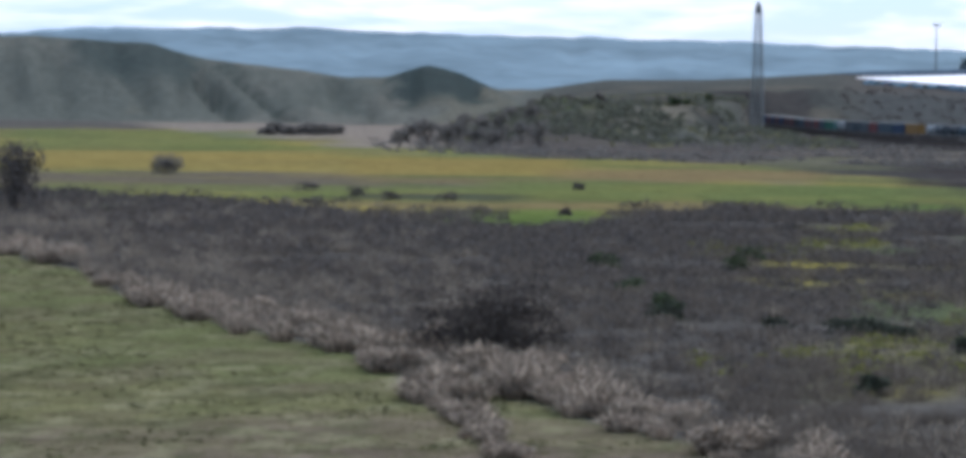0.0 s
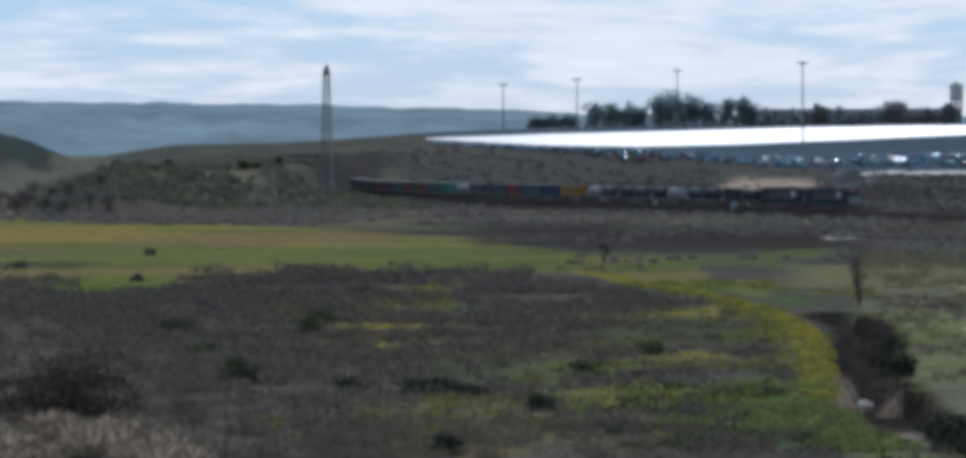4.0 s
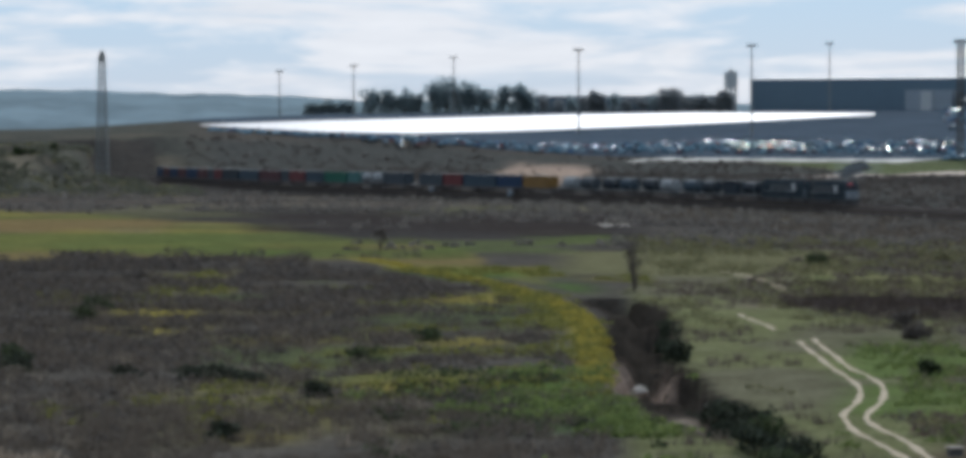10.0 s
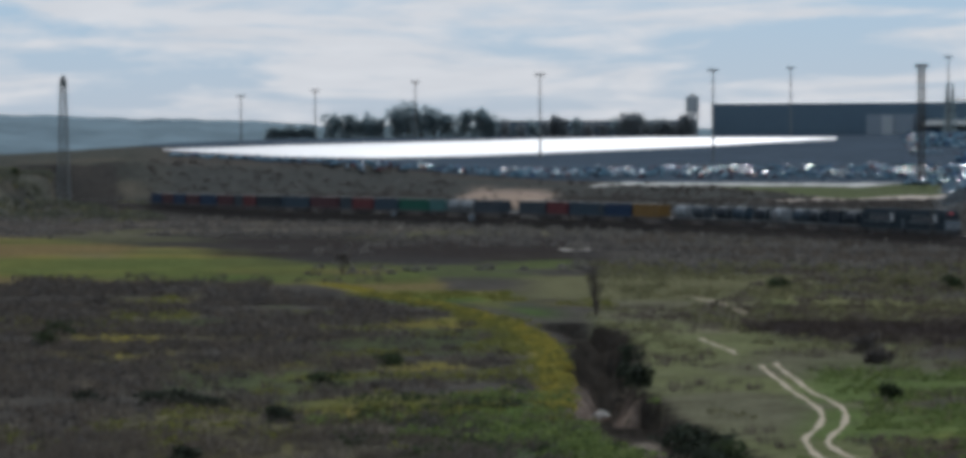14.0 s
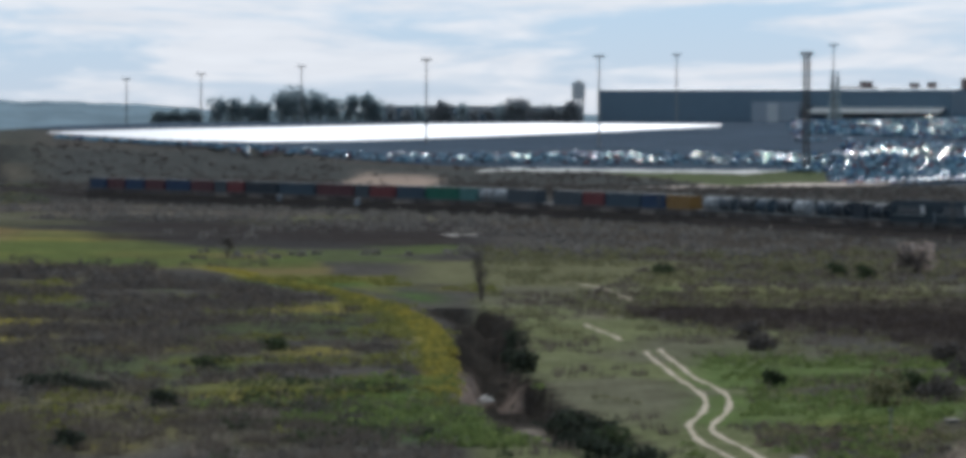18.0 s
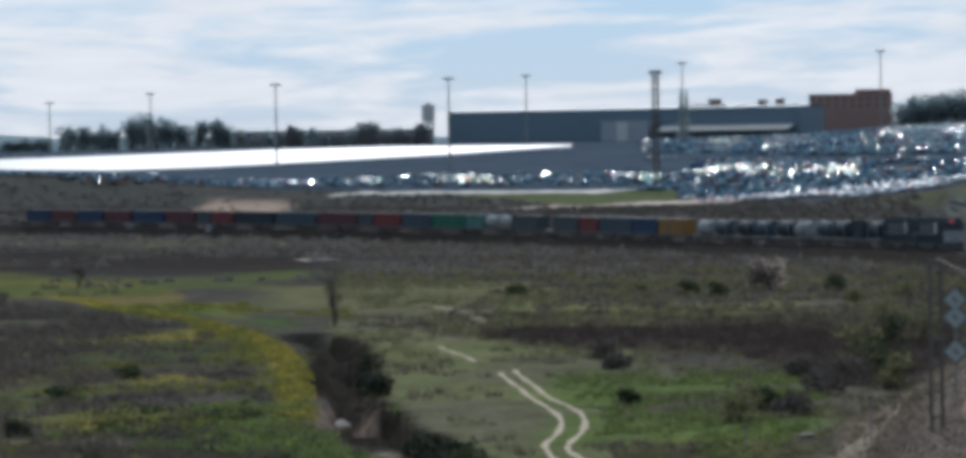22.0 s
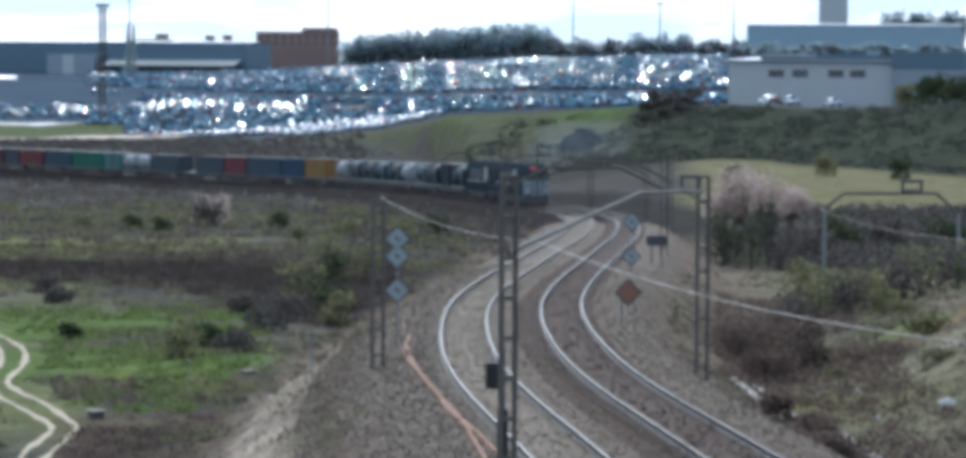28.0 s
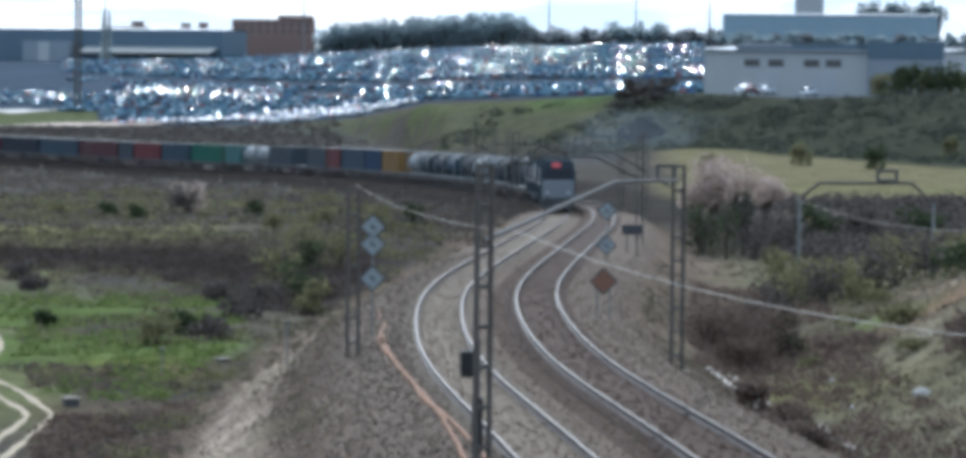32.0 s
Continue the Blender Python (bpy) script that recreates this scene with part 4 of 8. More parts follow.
def car_shape(stations):
    """A car body as stations along its length: (y, bottom, top, half width below, half width above)."""
    v, f = [], []
    for y, b, t, w, u in stations:
        mid = min(0.88, t - 0.06)
        v += [(-w, y, b), (-w, y, mid), (-u, y, t - 0.03), (0, y, t + 0.03), (u, y, t - 0.03), (w, y, mid), (w, y, b)]
    for k in range(len(stations) - 1):
        for j in range(6):
            a = k * 7 + j
            f.append((a, a + 7, a + 8, a + 1))
    return np.array(v), np.array(f)


CAR_STATIONS = [(-2.15, 0.45, 0.62, 0.70, 0.60), (-2.0, 0.30, 0.80, 0.84, 0.70), (-1.1, 0.25, 0.95, 0.88, 0.74), (-0.45, 0.25, 1.42, 0.88, 0.58), (0.35, 0.25, 1.48, 0.88, 0.58), (1.35, 0.25, 1.30, 0.88, 0.56),
                (1.85, 0.25, 0.98, 0.87, 0.66), (2.12, 0.35, 0.85, 0.80, 0.62)]
CAR_V, CAR_F = car_shape(CAR_STATIONS)
FAR_V, FAR_F = car_shape([CAR_STATIONS[k] for k in (0, 2, 3, 5, 7)])


def lot_places():
    rng = np.random.default_rng(5)
    out = []
    for a in np.arange(-1.6, 9.5, 2.75 / 1400 / DEG):
        low = car_edge(a)
        high = low + np.interp(a, [-1.7, 1, 3.3, 6, 10], [0.03, 0.05, 0.10, 0.14, 0.20])
        near, far = at_slope(a, low), at_slope(a, high)
        for d in np.arange(near, far, 5.6) + rng.uniform(0, 5):
            if rng.random() < 0.5:
                out.append((*polar(a + rng.uniform(-0.05, 0.05), d), rng.choice([0, 180]) + rng.normal(0, 2)))
    for n, d in enumerate(np.arange(1150, 2000, 5.8)):
        a = np.arange(9.4, 19.0, 2.8 / d / DEG) + rng.uniform(-0.1, 0.1)
        sd = np.where(a < 13.6, np.interp(a, BANK_AZ, BANK_D), np.interp(a, START_AZ, START_D))
        sz = np.where(a < 13.6, np.interp(a, BANK_AZ, BANK_Z), np.interp(a, START_AZ, START_Z))
        lot = sz + (np.interp(a, TOP_AZ, TOP_Z) - sz) * np.clip((d - sd) / (TOP_D - sd), 0, 1)
        up = np.degrees(np.arctan((lot + 1.0 - 8.8) / d))
        aisle = np.abs(up - np.interp(a, [9.4, 10.6, 12, 14.3, 15.7, 18.5], [-0.13, -0.17, -0.22, -0.21, -0.15, -0.12])) < 0.045
        bare = ((a > 12.9) & (a < 13.55) & (up > -0.42) & (up < -0.31)) | ((a < 10.1) & (up > -0.40) & (up < -0.2)) | ((a < 9.9) & (up < -0.66))
        ok = (d > sd + 12) & ~aisle & ~bare & (n % 6 < 4) & (rng.random(len(a)) < 0.84)
        for v in a[ok]:
            out.append((*polar(v, d), rng.choice([0, 180]) + rng.normal(0, 2)))
    for a in (18.36, 19.52, 19.6, 19.86, 20.48):
        out.append((*polar(a, 622), rng.choice([0, 180]) + rng.normal(0, 4)))
    return np.array(out)


def make_cars():
    pl = lot_places()
    z = ground_height(pl[:, 0], pl[:, 1]) + 0.3
    rng = np.random.default_rng(8)
    order = np.argsort(np.hypot(pl[:, 0], pl[:, 1]))
    joined = order[150:]
    c, s = np.cos(np.radians(pl[joined, 2])), np.sin(np.radians(pl[joined, 2]))
    size = rng.uniform(0.92, 1.12, len(joined))
    v = FAR_V[None] * size[:, None, None]
    x = v[..., 0] * c[:, None] - v[..., 1] * s[:, None] + pl[joined, 0][:, None]
    y = v[..., 0] * s[:, None] + v[..., 1] * c[:, None] + pl[joined, 1][:, None]
    tall = rng.uniform(0.95, 1.25, len(joined))
    zz = v[..., 2] * tall[:, None] + z[joined][:, None]
    f = (FAR_F[None] + (np.arange(len(joined)) * len(FAR_V))[:, None, None]).reshape(-1, 4)
    ob = mesh_object("parked_cars", np.stack([x, y, zz], -1).reshape(-1, 3), f, CAR_PAINT, smooth=True)
    tagged(ob, "rows of new cars glinting in the yard", "cars", kind="stuff")
    # mirror panes added over the roofs, leaned to throw back the low sun
    a_c, d_c = np.degrees(np.arctan2(pl[joined, 0], pl[joined, 1])), np.hypot(pl[joined, 0], pl[joined, 1])
    up = np.degrees(np.arctan((z[joined] + 0.7 - 8.8) / d_c))
    chance = np.where(a_c > 14.6, 0.17, 0.11)
    chance = np.where((a_c > 10.0) & (a_c < 12.6) & (up > -0.50) & (up < -0.34), 0.5, chance)
    chance = np.where((a_c > 11.5) & (up > 0.14), 0.13, chance)
    chance = np.where((a_c > 6.6) & (a_c < 9.4), 0.30, np.where(a_c < 6.6, 0.34, chance))
    pick = rng.random(len(joined)) < chance
    g, roof = joined[pick], (1.50 * size * tall)[pick]
    n = len(g)
    u, w = np.meshgrid(np.linspace(-1, 1, 5), np.linspace(-1, 1, 5))
    pane = np.stack([u.ravel() * 0.70, w.ravel() * 0.95, -0.055 * (u.ravel() ** 2 + w.ravel() ** 2)], 1)
    q = np.array([(r * 5 + k, r * 5 + k + 1, r * 5 + k + 6, r * 5 + k + 5) for r in range(4) for k in range(4)])
    k = rng.uniform(0.2, 0.52, n) * np.where(rng.random(n) < 0.12, 1.7, 1.0)
    lean = np.tan(rng.uniform(8, 24, n) * DEG)
    v = pane[None] * k[:, None, None]
    a_g = np.degrees(np.arctan2(pl[g, 0], pl[g, 1]))
    turn = rng.uniform(-0.1, 0.2, n) + np.interp(a_g, [12, 15, 19], [0, 0.17, 0.30])
    v[..., 2] += v[..., 1] * lean[:, None] + v[..., 0] * turn[:, None]
    v = (v + np.stack([pl[g, 0] + rng.normal(0, 0.3, n), pl[g, 1], z[g] + roof + 0.22], 1)[:, None]).reshape(-1, 3)
    f = (q[None] + (np.arange(n) * 25)[:, None, None]).reshape(-1, 4)
    gl = mesh_object("car_glint_panes", v, f, material("glint_mirror", (0.15, 0.17, 0.18), 0.13, 1.0, 1.0, 0.1), smooth=True)
    tagged(gl, "small mirror panes added over the cars for sun glints", "cars", kind="stuff")
    paints = [material("car_paint_%s" % n, c, 0.3, 0.1, 2.0, 0.05, coat=0.5) for n, c in (("white", (0.62, 0.63, 0.64)), ("silver", (0.42, 0.44, 0.46)), ("black", (0.04, 0.04, 0.05)), ("red", (0.28, 0.04, 0.035)), ("blue", (0.06, 0.10, 0.26)))]
    first = []
    for n, p in zip(("white", "silver", "black", "red", "blue"), paints):
        car = empty("car", 0, 0, -50)
        body = mesh_object("body", CAR_V, CAR_F, p, car, smooth=True)
        for sx in (-1, 1):
            bm = bmesh.new()
            bm.faces.new([bm.verts.new(v) for v in ((sx * 0.885, -0.75, 0.93), (sx * 0.885, 1.35, 0.95), (sx * 0.61, 0.95, 1.37), (sx * 0.61, -0.35, 1.39))])
            part("side_window", bm, GLASS, car)
        for nm, q in (("windscreen", ((-0.72, -1.10, 0.99), (0.72, -1.10, 0.99), (0.56, -0.50, 1.43), (-0.56, -0.50, 1.43))), ("rear_window", ((-0.62, 1.88, 1.01), (0.62, 1.88, 1.01), (0.52, 1.40, 1.33), (-0.52, 1.40, 1.33)))):
            bm = bmesh.new()
            bm.faces.new([bm.verts.new(v) for v in q])
            part(nm, bm, GLASS, car)
        for wx in (-0.8, 0.8):
            for wy in (-1.35, 1.3):
                part("wheel", bar(bmesh.new(), (wx - 0.1, wy, 0.32), (wx + 0.1, wy, 0.32), 0.32, sides=10), RUBBER, car)
        tagged(car, "%s new car parked in a row on the yard" % n, "car", "new cars in the yard")
        first.append([car, False])
    for k in order[:150]:
        t = first[rng.choice(5, p=[0.36, 0.28, 0.16, 0.08, 0.12])]
        m = pose(pl[k, 0], pl[k, 1], z[k], 0, 0, pl[k, 2])
        if not t[1]:
            t[0].matrix_basis, t[1] = m, True
        else:
            copy_thing(t[0], m)


make_cars()

# ---- buildings on the skyline ----


def gable_hall(name, az0, az1, d0, d1, top, mat, roof_mat, label, base=None, roof_rise=0.8, category="warehouse"):
    """A long hall between two azimuths, at its own distances at each end; top: the eaves' height."""
    a, b = Vector((*polar(az0, d0), 0)), Vector((*polar(az1, d1), 0))
    length = (b - a).length
    lo = base if base is not None else min(gz(a.x, a.y), gz(b.x, b.y)) - 0.5
    hall = new(name)
    hall.matrix_basis = Matrix.Translation((a.x, a.y, lo)) @ (b - a).to_track_quat("X", "Z").to_matrix().to_4x4()
    h, depth = top - lo, 45
    part("wall", box(0, length, 0, depth, 0, h, 0.05), mat, hall)
    bm = bmesh.new()
    v = [bm.verts.new(p) for p in ((-0.5, -0.6, h), (length + 0.5, -0.6, h), (length + 0.5, depth / 2, h + roof_rise), (-0.5, depth / 2, h + roof_rise), (length + 0.5, depth + 0.6, h), (-0.5, depth + 0.6, h),
                                  (-0.5, -0.6, h + 0.25), (length + 0.5, -0.6, h + 0.25), (length + 0.5, depth / 2, h + roof_rise + 0.25), (-0.5, depth / 2, h + roof_rise + 0.25), (length + 0.5, depth + 0.6, h + 0.25), (-0.5, depth + 0.6, h + 0.25))]
    for f in ((0, 1, 7, 6), (6, 7, 8, 9), (9, 8, 10, 11), (1, 2, 8, 7), (2, 4, 10, 8), (0, 6, 9, 3), (3, 9, 11, 5), (4, 5, 11, 10)):
        bm.faces.new([v[k] for k in f])
    part("roof", bm, roof_mat, hall)
    tagged(hall, label, category)
    return hall, length, h


CANOPY = material("bright_sheet_roof", (0.62, 0.58, 0.52), 0.38, 0.2, 0.3, 0.15)


def el_z(d, up):
    return 8.8 + d * math.tan(up * DEG)


hall, ln, hh = gable_hall("warehouse", 6.45, 11.72, 2050, 1985, el_z(2018, 0.55), DARK_CLAD, DARK_CLAD, "long low warehouse clad in dark sheet tinted with haze blue")
part("loading_canopy", box(0, ln * 0.365, -14.2, 0, -0.25, 0, 0.05), CANOPY, hall, "bright sheet canopy", at=pose(ln * 0.62, 0, 8.6, 11, 0, 0))
for k in range(9):
    part("canopy_post", bar(bmesh.new(), (ln * (0.63 + 0.043 * k), -13.4, -3.0), (ln * (0.63 + 0.043 * k), -13.4, 6.6), 0.2), STEEL, hall)
for k in range(6):
    part("roller_door", box(ln * (0.65 + 0.055 * k), ln * (0.65 + 0.055 * k) + 4, -0.12, 0.05, 0.2, 4.2, 0.02), GREY_CLAD, hall)
part("office", box(ln * 0.47, ln * 0.60, -14, 0, -1.5, 11.5, 0.06), GREY_CLAD, hall)
part("office_bay", box(ln * 0.515, ln * 0.545, -14.8, -14, -1.5, 11.0, 0.06), WHITE_WALL, hall, "pale stair bay")

for a0, a1, top in ((10.08, 10.62, 0.60), (10.36, 10.55, 0.68), (10.75, 11.72, 0.585), (11.10, 11.24, 0.66), (11.36, 11.50, 0.67)):
    gable_hall("far_block", a0, a1, 2130 + 30 * top, 2130 + 30 * top, el_z(2150, top), BRICK, ROOF_GREY, "flat-roofed brick block behind the warehouse", roof_rise=0.3, category="building")
hall, ln, hh = gable_hall("brick_building", 11.86, 13.10, 2100, 2100, el_z(2100, 0.725), BRICK, BRICK, "red-brown brick block of several storeys", roof_rise=0.3, category="building")
part("roof_storey", box(ln * 0.55, ln * 0.98, 1, 20, hh, hh + 2.6, 0.05), BRICK, hall)
for s in range(2):
    for k in range(10):
        part("window", box(1.2 + k * (ln - 2) / 10, 1.2 + k * (ln - 2) / 10 + 1.5, -0.08, 0.05, hh - 3.6 - s * 3.4, hh - 2.0 - s * 3.4, 0.02), GLASS, hall)

hall, ln, hh = gable_hall("white_warehouse", 18.93, 22.5, 640, 632, el_z(637, 0.34), WHITE_WALL, ROOF_GREY, "white rendered warehouse with dark roof fascia", roof_rise=0.5)
part("fascia", box(5.5, ln * 0.69, -0.35, 0.0, hh - 0.2, hh + 1.2, 0.03), DARK_CLAD, hall)
part("dark_bay", box(ln * 0.69, ln * 1.0, -1.4, 0.0, hh - 1.2, hh + 1.7, 0.03), DARK_CLAD, hall, "dark upper cladding")
part("bay_wall", box(ln * 0.69, ln * 1.0, -1.3, 0.0, 0, hh - 1.2, 0.03), GREY_CLAD, hall)
part("skylight", box(5.8, 15, -0.5, -0.36, hh + 0.75, hh + 1.15, 0.02), ROOF_GREY, hall, "sunlit ridge strip")
for f in (0.17, 0.27, 0.42, 0.51):
    part("window", box(ln * f, ln * f + 2.6, -0.10, 0.05, hh - 2.6, hh - 1.4, 0.02), GLASS, hall)
for f in (0.22, 0.46):
    part("roller_door", box(ln * f, ln * f + 3.8, -0.12, 0.05, 0.5, 4.2, 0.02), ROOF_GREY, hall)
hall, ln, hh = gable_hall("blue_warehouse", 19.2, 22.4, 1960, 1960, el_z(1960, 0.88), material("pale_blue_cladding", (0.21, 0.29, 0.34), 0.6, 0.0, 0.2, 0.1), ROOF_GREY, "pale blue sheet-metal warehouse behind the yard")
hall, ln, hh = gable_hall("tower_block", 20.27, 20.7, 2080, 2080, el_z(2080, 1.45), WHITE_WALL, ROOF_GREY, "plain white tower block behind the warehouse", category="building")
hall, ln, hh = gable_hall("low_wall_building", 3.15, 6.2, 2060, 2056, el_z(2058, 0.30), DARK_CLAD, DARK_CLAD, "low dark shed along the yard's upper edge", roof_rise=0.3, category="shed")


def high_mast(az, d, top, label="tall yard light mast with a ring of lamps"):
    x, y = polar(az, d)
    z0 = gz(x, y)
    h = el_z(d, top) - z0
    m = empty("light_mast", x, y, z0)
    part("pole", bar(bmesh.new(), (0, 0, -0.5), (0, 0, h), 0.5, 0.25, 10), STEEL, m)
    part("lamp_ring", bar(bmesh.new(), (0, 0, h - 0.8), (0, 0, h - 0.3), 1.4, 1.4, 12), STEEL, m)
    for k in range(6):
        a = k * math.pi / 3
        part("floodlight", box(-0.5, 0.5, -0.4, 0.4, -0.35, 0.35, 0.05), DARK_STEEL, m, at=pose(math.cos(a) * 1.9, math.sin(a) * 1.9, h - 0.35, 0, 0, math.degrees(a)))
    tagged(m, label, "light mast", "yard light masts")


for a, d, t in ((-0.6, 2030, 0.70), (0.51, 2024, 0.78), (2.01, 2024, 0.90), (3.88, 1690, 1.01), (6.47, 1620, 1.065), (7.63, 2005, 1.09), (9.97, 1970, 1.24), (12.93, 1985, 1.37), (16.6, 1990, 1.3), (17.9, 2005, 1.2), (19.0, 1990, 1.4)):
    high_mast(a, d, t)


def lattice(bm, h, w0, w1, bays, r=0.06):
    """A four-legged lattice shaft."""
    def corner(k, z):
        w = w0 + (w1 - w0) * z / h
        return ((-w, -w, z), (w, -w, z), (w, w, z), (-w, w, z))[k % 4]
    zs = [h * (1 - (1 - i / bays) ** 1.15) for i in range(bays + 1)]
    for k in range(4):
        bar(bm, corner(k, 0), corner(k, h), r * 1.5, sides=4)
        for a, b in zip(zs, zs[1:]):
            bar(bm, corner(k, a), corner(k + 1, b), r, sides=4)
            bar(bm, corner(k, b), corner(k + 1, b), r, sides=4)
    return bm


x, y = polar(-3.245, 985)
tw = empty("lattice_tower", x, y, gz(x, y) - 0.3)
th = el_z(985, 1.003) - gz(x, y)
part("shaft", lattice(bmesh.new(), th - 1, 1.6, 0.72, 22, 0.10), STEEL, tw)
part("antenna_head", box(-0.45, 0.45, -0.45, 0.45, th - 2.4, th + 0.3, 0.1), STEEL, tw)
for k in range(3):
    part("antenna_panel", box(-0.15, 0.15, 0.5, 0.7, th - 2.6, th - 0.4, 0.04), STEEL, tw, at=pose(0, 0, 0, 0, 0, 120 * k))
part("ladder", bar(bmesh.new(), (1.2, -1.2, 0), (0.5, -0.5, th - 3), 0.08, sides=4), STEEL, tw)
tagged(tw, "tall steel lattice mast with an antenna head", "tower")

x, y = polar(9.57, 1390)
fl = empty("floodlight_tower", x, y, gz(x, y) - 0.3)
fh = el_z(1390, 1.09) - gz(x, y)
part("shaft", lattice(bmesh.new(), fh, 0.95, 0.95, 16, 0.13), MAST_STEEL, fl)
part("platform", box(-2.4, 2.4, -1.9, 1.9, fh, fh + 0.2), STEEL, fl)
for k in range(4):
    part("floodlight", box(-0.45, 0.45, -0.45, 0.45, fh + 0.2, fh + 1.2, 0.05), DARK_STEEL, fl, at=pose(-1.8 + 1.2 * k, 0, 0))
tagged(fl, "square steel floodlight tower over the yard", "light mast")

x, y = polar(6.16, 2050)
wt = empty("water_tower", x, y, gz(x, y))
wh = el_z(2050, 0.66) - gz(x, y)
part("tank", bar(bmesh.new(), (0, 0, wh - 8.5), (0, 0, wh), 3.5, 3.5, 16), WHITE_WALL, wt)
for k in range(4):
    part("leg", bar(bmesh.new(), (2.4 * math.cos(k * 1.57), 2.4 * math.sin(k * 1.57), -0.5), (2.4 * math.cos(k * 1.57), 2.4 * math.sin(k * 1.57), wh - 8.5), 0.8), WHITE_WALL, wt)
part("cap", bar(bmesh.new(), (0, 0, wh), (0, 0, wh + 1.4), 1.9, 0.8, 12), CONCRETE, wt)
tagged(wt, "squat concrete water tower on legs", "water tower")

# ---- railway masts and wires ----


def line_point(y_want, shift):
    """A point beside the left track where the line reaches y, shift metres to its right: place, rail height, heading."""
    k = int(np.argmin(np.abs(RAILWAY[:, 1] - y_want)))
    p = RAILWAY[k] + R_RIGHT[k] * shift
    return float(p[0]), float(p[1]), float(R_Z[k]), math.degrees(math.atan2(-R_DIR[k][0], R_DIR[k][1]))


def catenary_mast(x, y, top, rz, label="rust-grey lattice catenary mast beside the track", base=None, w=0.19):
    z0 = (gz(x, y) if base is None else base) - 0.25
    m = empty("catenary_mast", x, y, z0, rz)
    h = top - z0
    for sx in (-w, w):
        part("upright", box(sx - w * 0.2, sx + w * 0.2, -0.06, 0.06, 0, h, 0.01), MAST_STEEL, m)
    n = max(4, int(h / 0.72))
    for k in range(1, n + 1):
        part("batten", box(-w, w, -0.05, 0.05, h * k / n - 0.08, h * k / n, 0.01), MAST_STEEL, m)
    part("footing", box(-w - 0.25, w + 0.25, -0.4, 0.4, -0.35, 0.22, 0.03), SLEEPER, m)
    tagged(m, label, "catenary mast", "masts along the line")
    return m, h


def wire(name, points, r, mat, label):
    return tagged(part(name, tube(points, r, 5), mat), label, "cable")


def sag(a, b, drop, n=10):
    a, b = Vector(a), Vector(b)
    return [a.lerp(b, k / n) - Vector((0, 0, 4 * drop * (k / n) * (1 - k / n))) for k in range(n + 1)]


# near pair and the bent beam between them
ax, ay = polar(15.66, 68.5)
bx, by = polar(18.57, 121)
catenary_mast(ax, ay, el_z(68.5, -1.385), 15, "near lattice catenary mast carrying the bent beam", w=0.145)
catenary_mast(bx, by, el_z(121, -1.381), 15, w=0.2)
kx, ky = polar(17.62, 98)
beam = [(ax, ay, el_z(68.5, -2.555)), (kx, ky, el_z(98, -1.65)), (*polar(18.2, 111), el_z(111, -1.62)), (bx, by, el_z(121, -1.62))]
pb = new("portal_beam")
for p, q in zip(beam, beam[1:]):
    part("beam_section", bar(bmesh.new(), p, q, 0.052, sides=8), MAST_STEEL, pb)
part("brace", bar(bmesh.new(), (*polar(18.25, 112), el_z(112, -1.60)), (*polar(18.62, 121), el_z(121, -1.80)), 0.04), MAST_STEEL, pb)
bm = bmesh.new()
fx, fy = polar(18.38, 116)
fz = el_z(116, -1.60)
for p, q in (((-0.28, 0.1), (-0.28, 0.42)), ((0.28, 0.1), (0.28, 0.42)), ((-0.32, 0.42), (0.32, 0.42))):
    bar(bm, (fx + p[0], fy, fz + p[1]), (fx + q[0], fy, fz + q[1]), 0.05)
part("insulator_frame", bm, DARK_STEEL, pb)
tagged(pb, "bent tubular steel beam spanning the tracks", "portal beam")
cx, cy = polar(13.70, 122)
catenary_mast(cx, cy, el_z(122, -1.773), 15, w=0.2)
rx, ry = [], []
PAIRS = ((238, -3.4), (290, -3.2), (334, -3.2), (375, -3.2), (420, -3.2), (480, -3.2), (545, -3.2), (610, -3.2), (690, -3.2), (770, -3.2))
for yy, off in PAIRS:
    x, y, z, h = line_point(yy, off)
    catenary_mast(x, y, z + 6.4, h, w=0.22)
    x2, y2, z2, h2 = line_point(yy, 7.0)
    if yy < 480:
        catenary_mast(x2, y2, z2 + 6.4, h2, w=0.22)
        pb = new("portal_beam")
        a, b = Vector((x, y, z + 4.5)), Vector((x2, y2, z2 + 4.5))
        pts = [a - Vector((0, 0, 0.9)), a.lerp(b, 0.28) + Vector((0, 0, 0.5)), a.lerp(b, 0.72) + Vector((0, 0, 0.5)), b - Vector((0, 0, 0.9))]
        for p, q in zip(pts, pts[1:]):
            part("beam_section", bar(bmesh.new(), p, q, 0.095, sides=6), MAST_STEEL, pb)
        fr = bmesh.new()
        c0 = a.lerp(b, 0.62) + Vector((0, 0, 0.5))
        for p, q in (((-0.4, 0), (-0.4, 0.75)), ((0.4, 0), (0.4, 0.75)), ((-0.45, 0.75), (0.45, 0.75))):
            bar(fr, c0 + Vector((p[0], 0, p[1])), c0 + Vector((q[0], 0, q[1])), 0.07)
        part("insulator_frame", fr, DARK_STEEL, pb)
        tagged(pb, "bent steel beam between two catenary masts", "portal beam", "beams over the line")
x1, y1, z1, _ = line_point(190, 7.2)
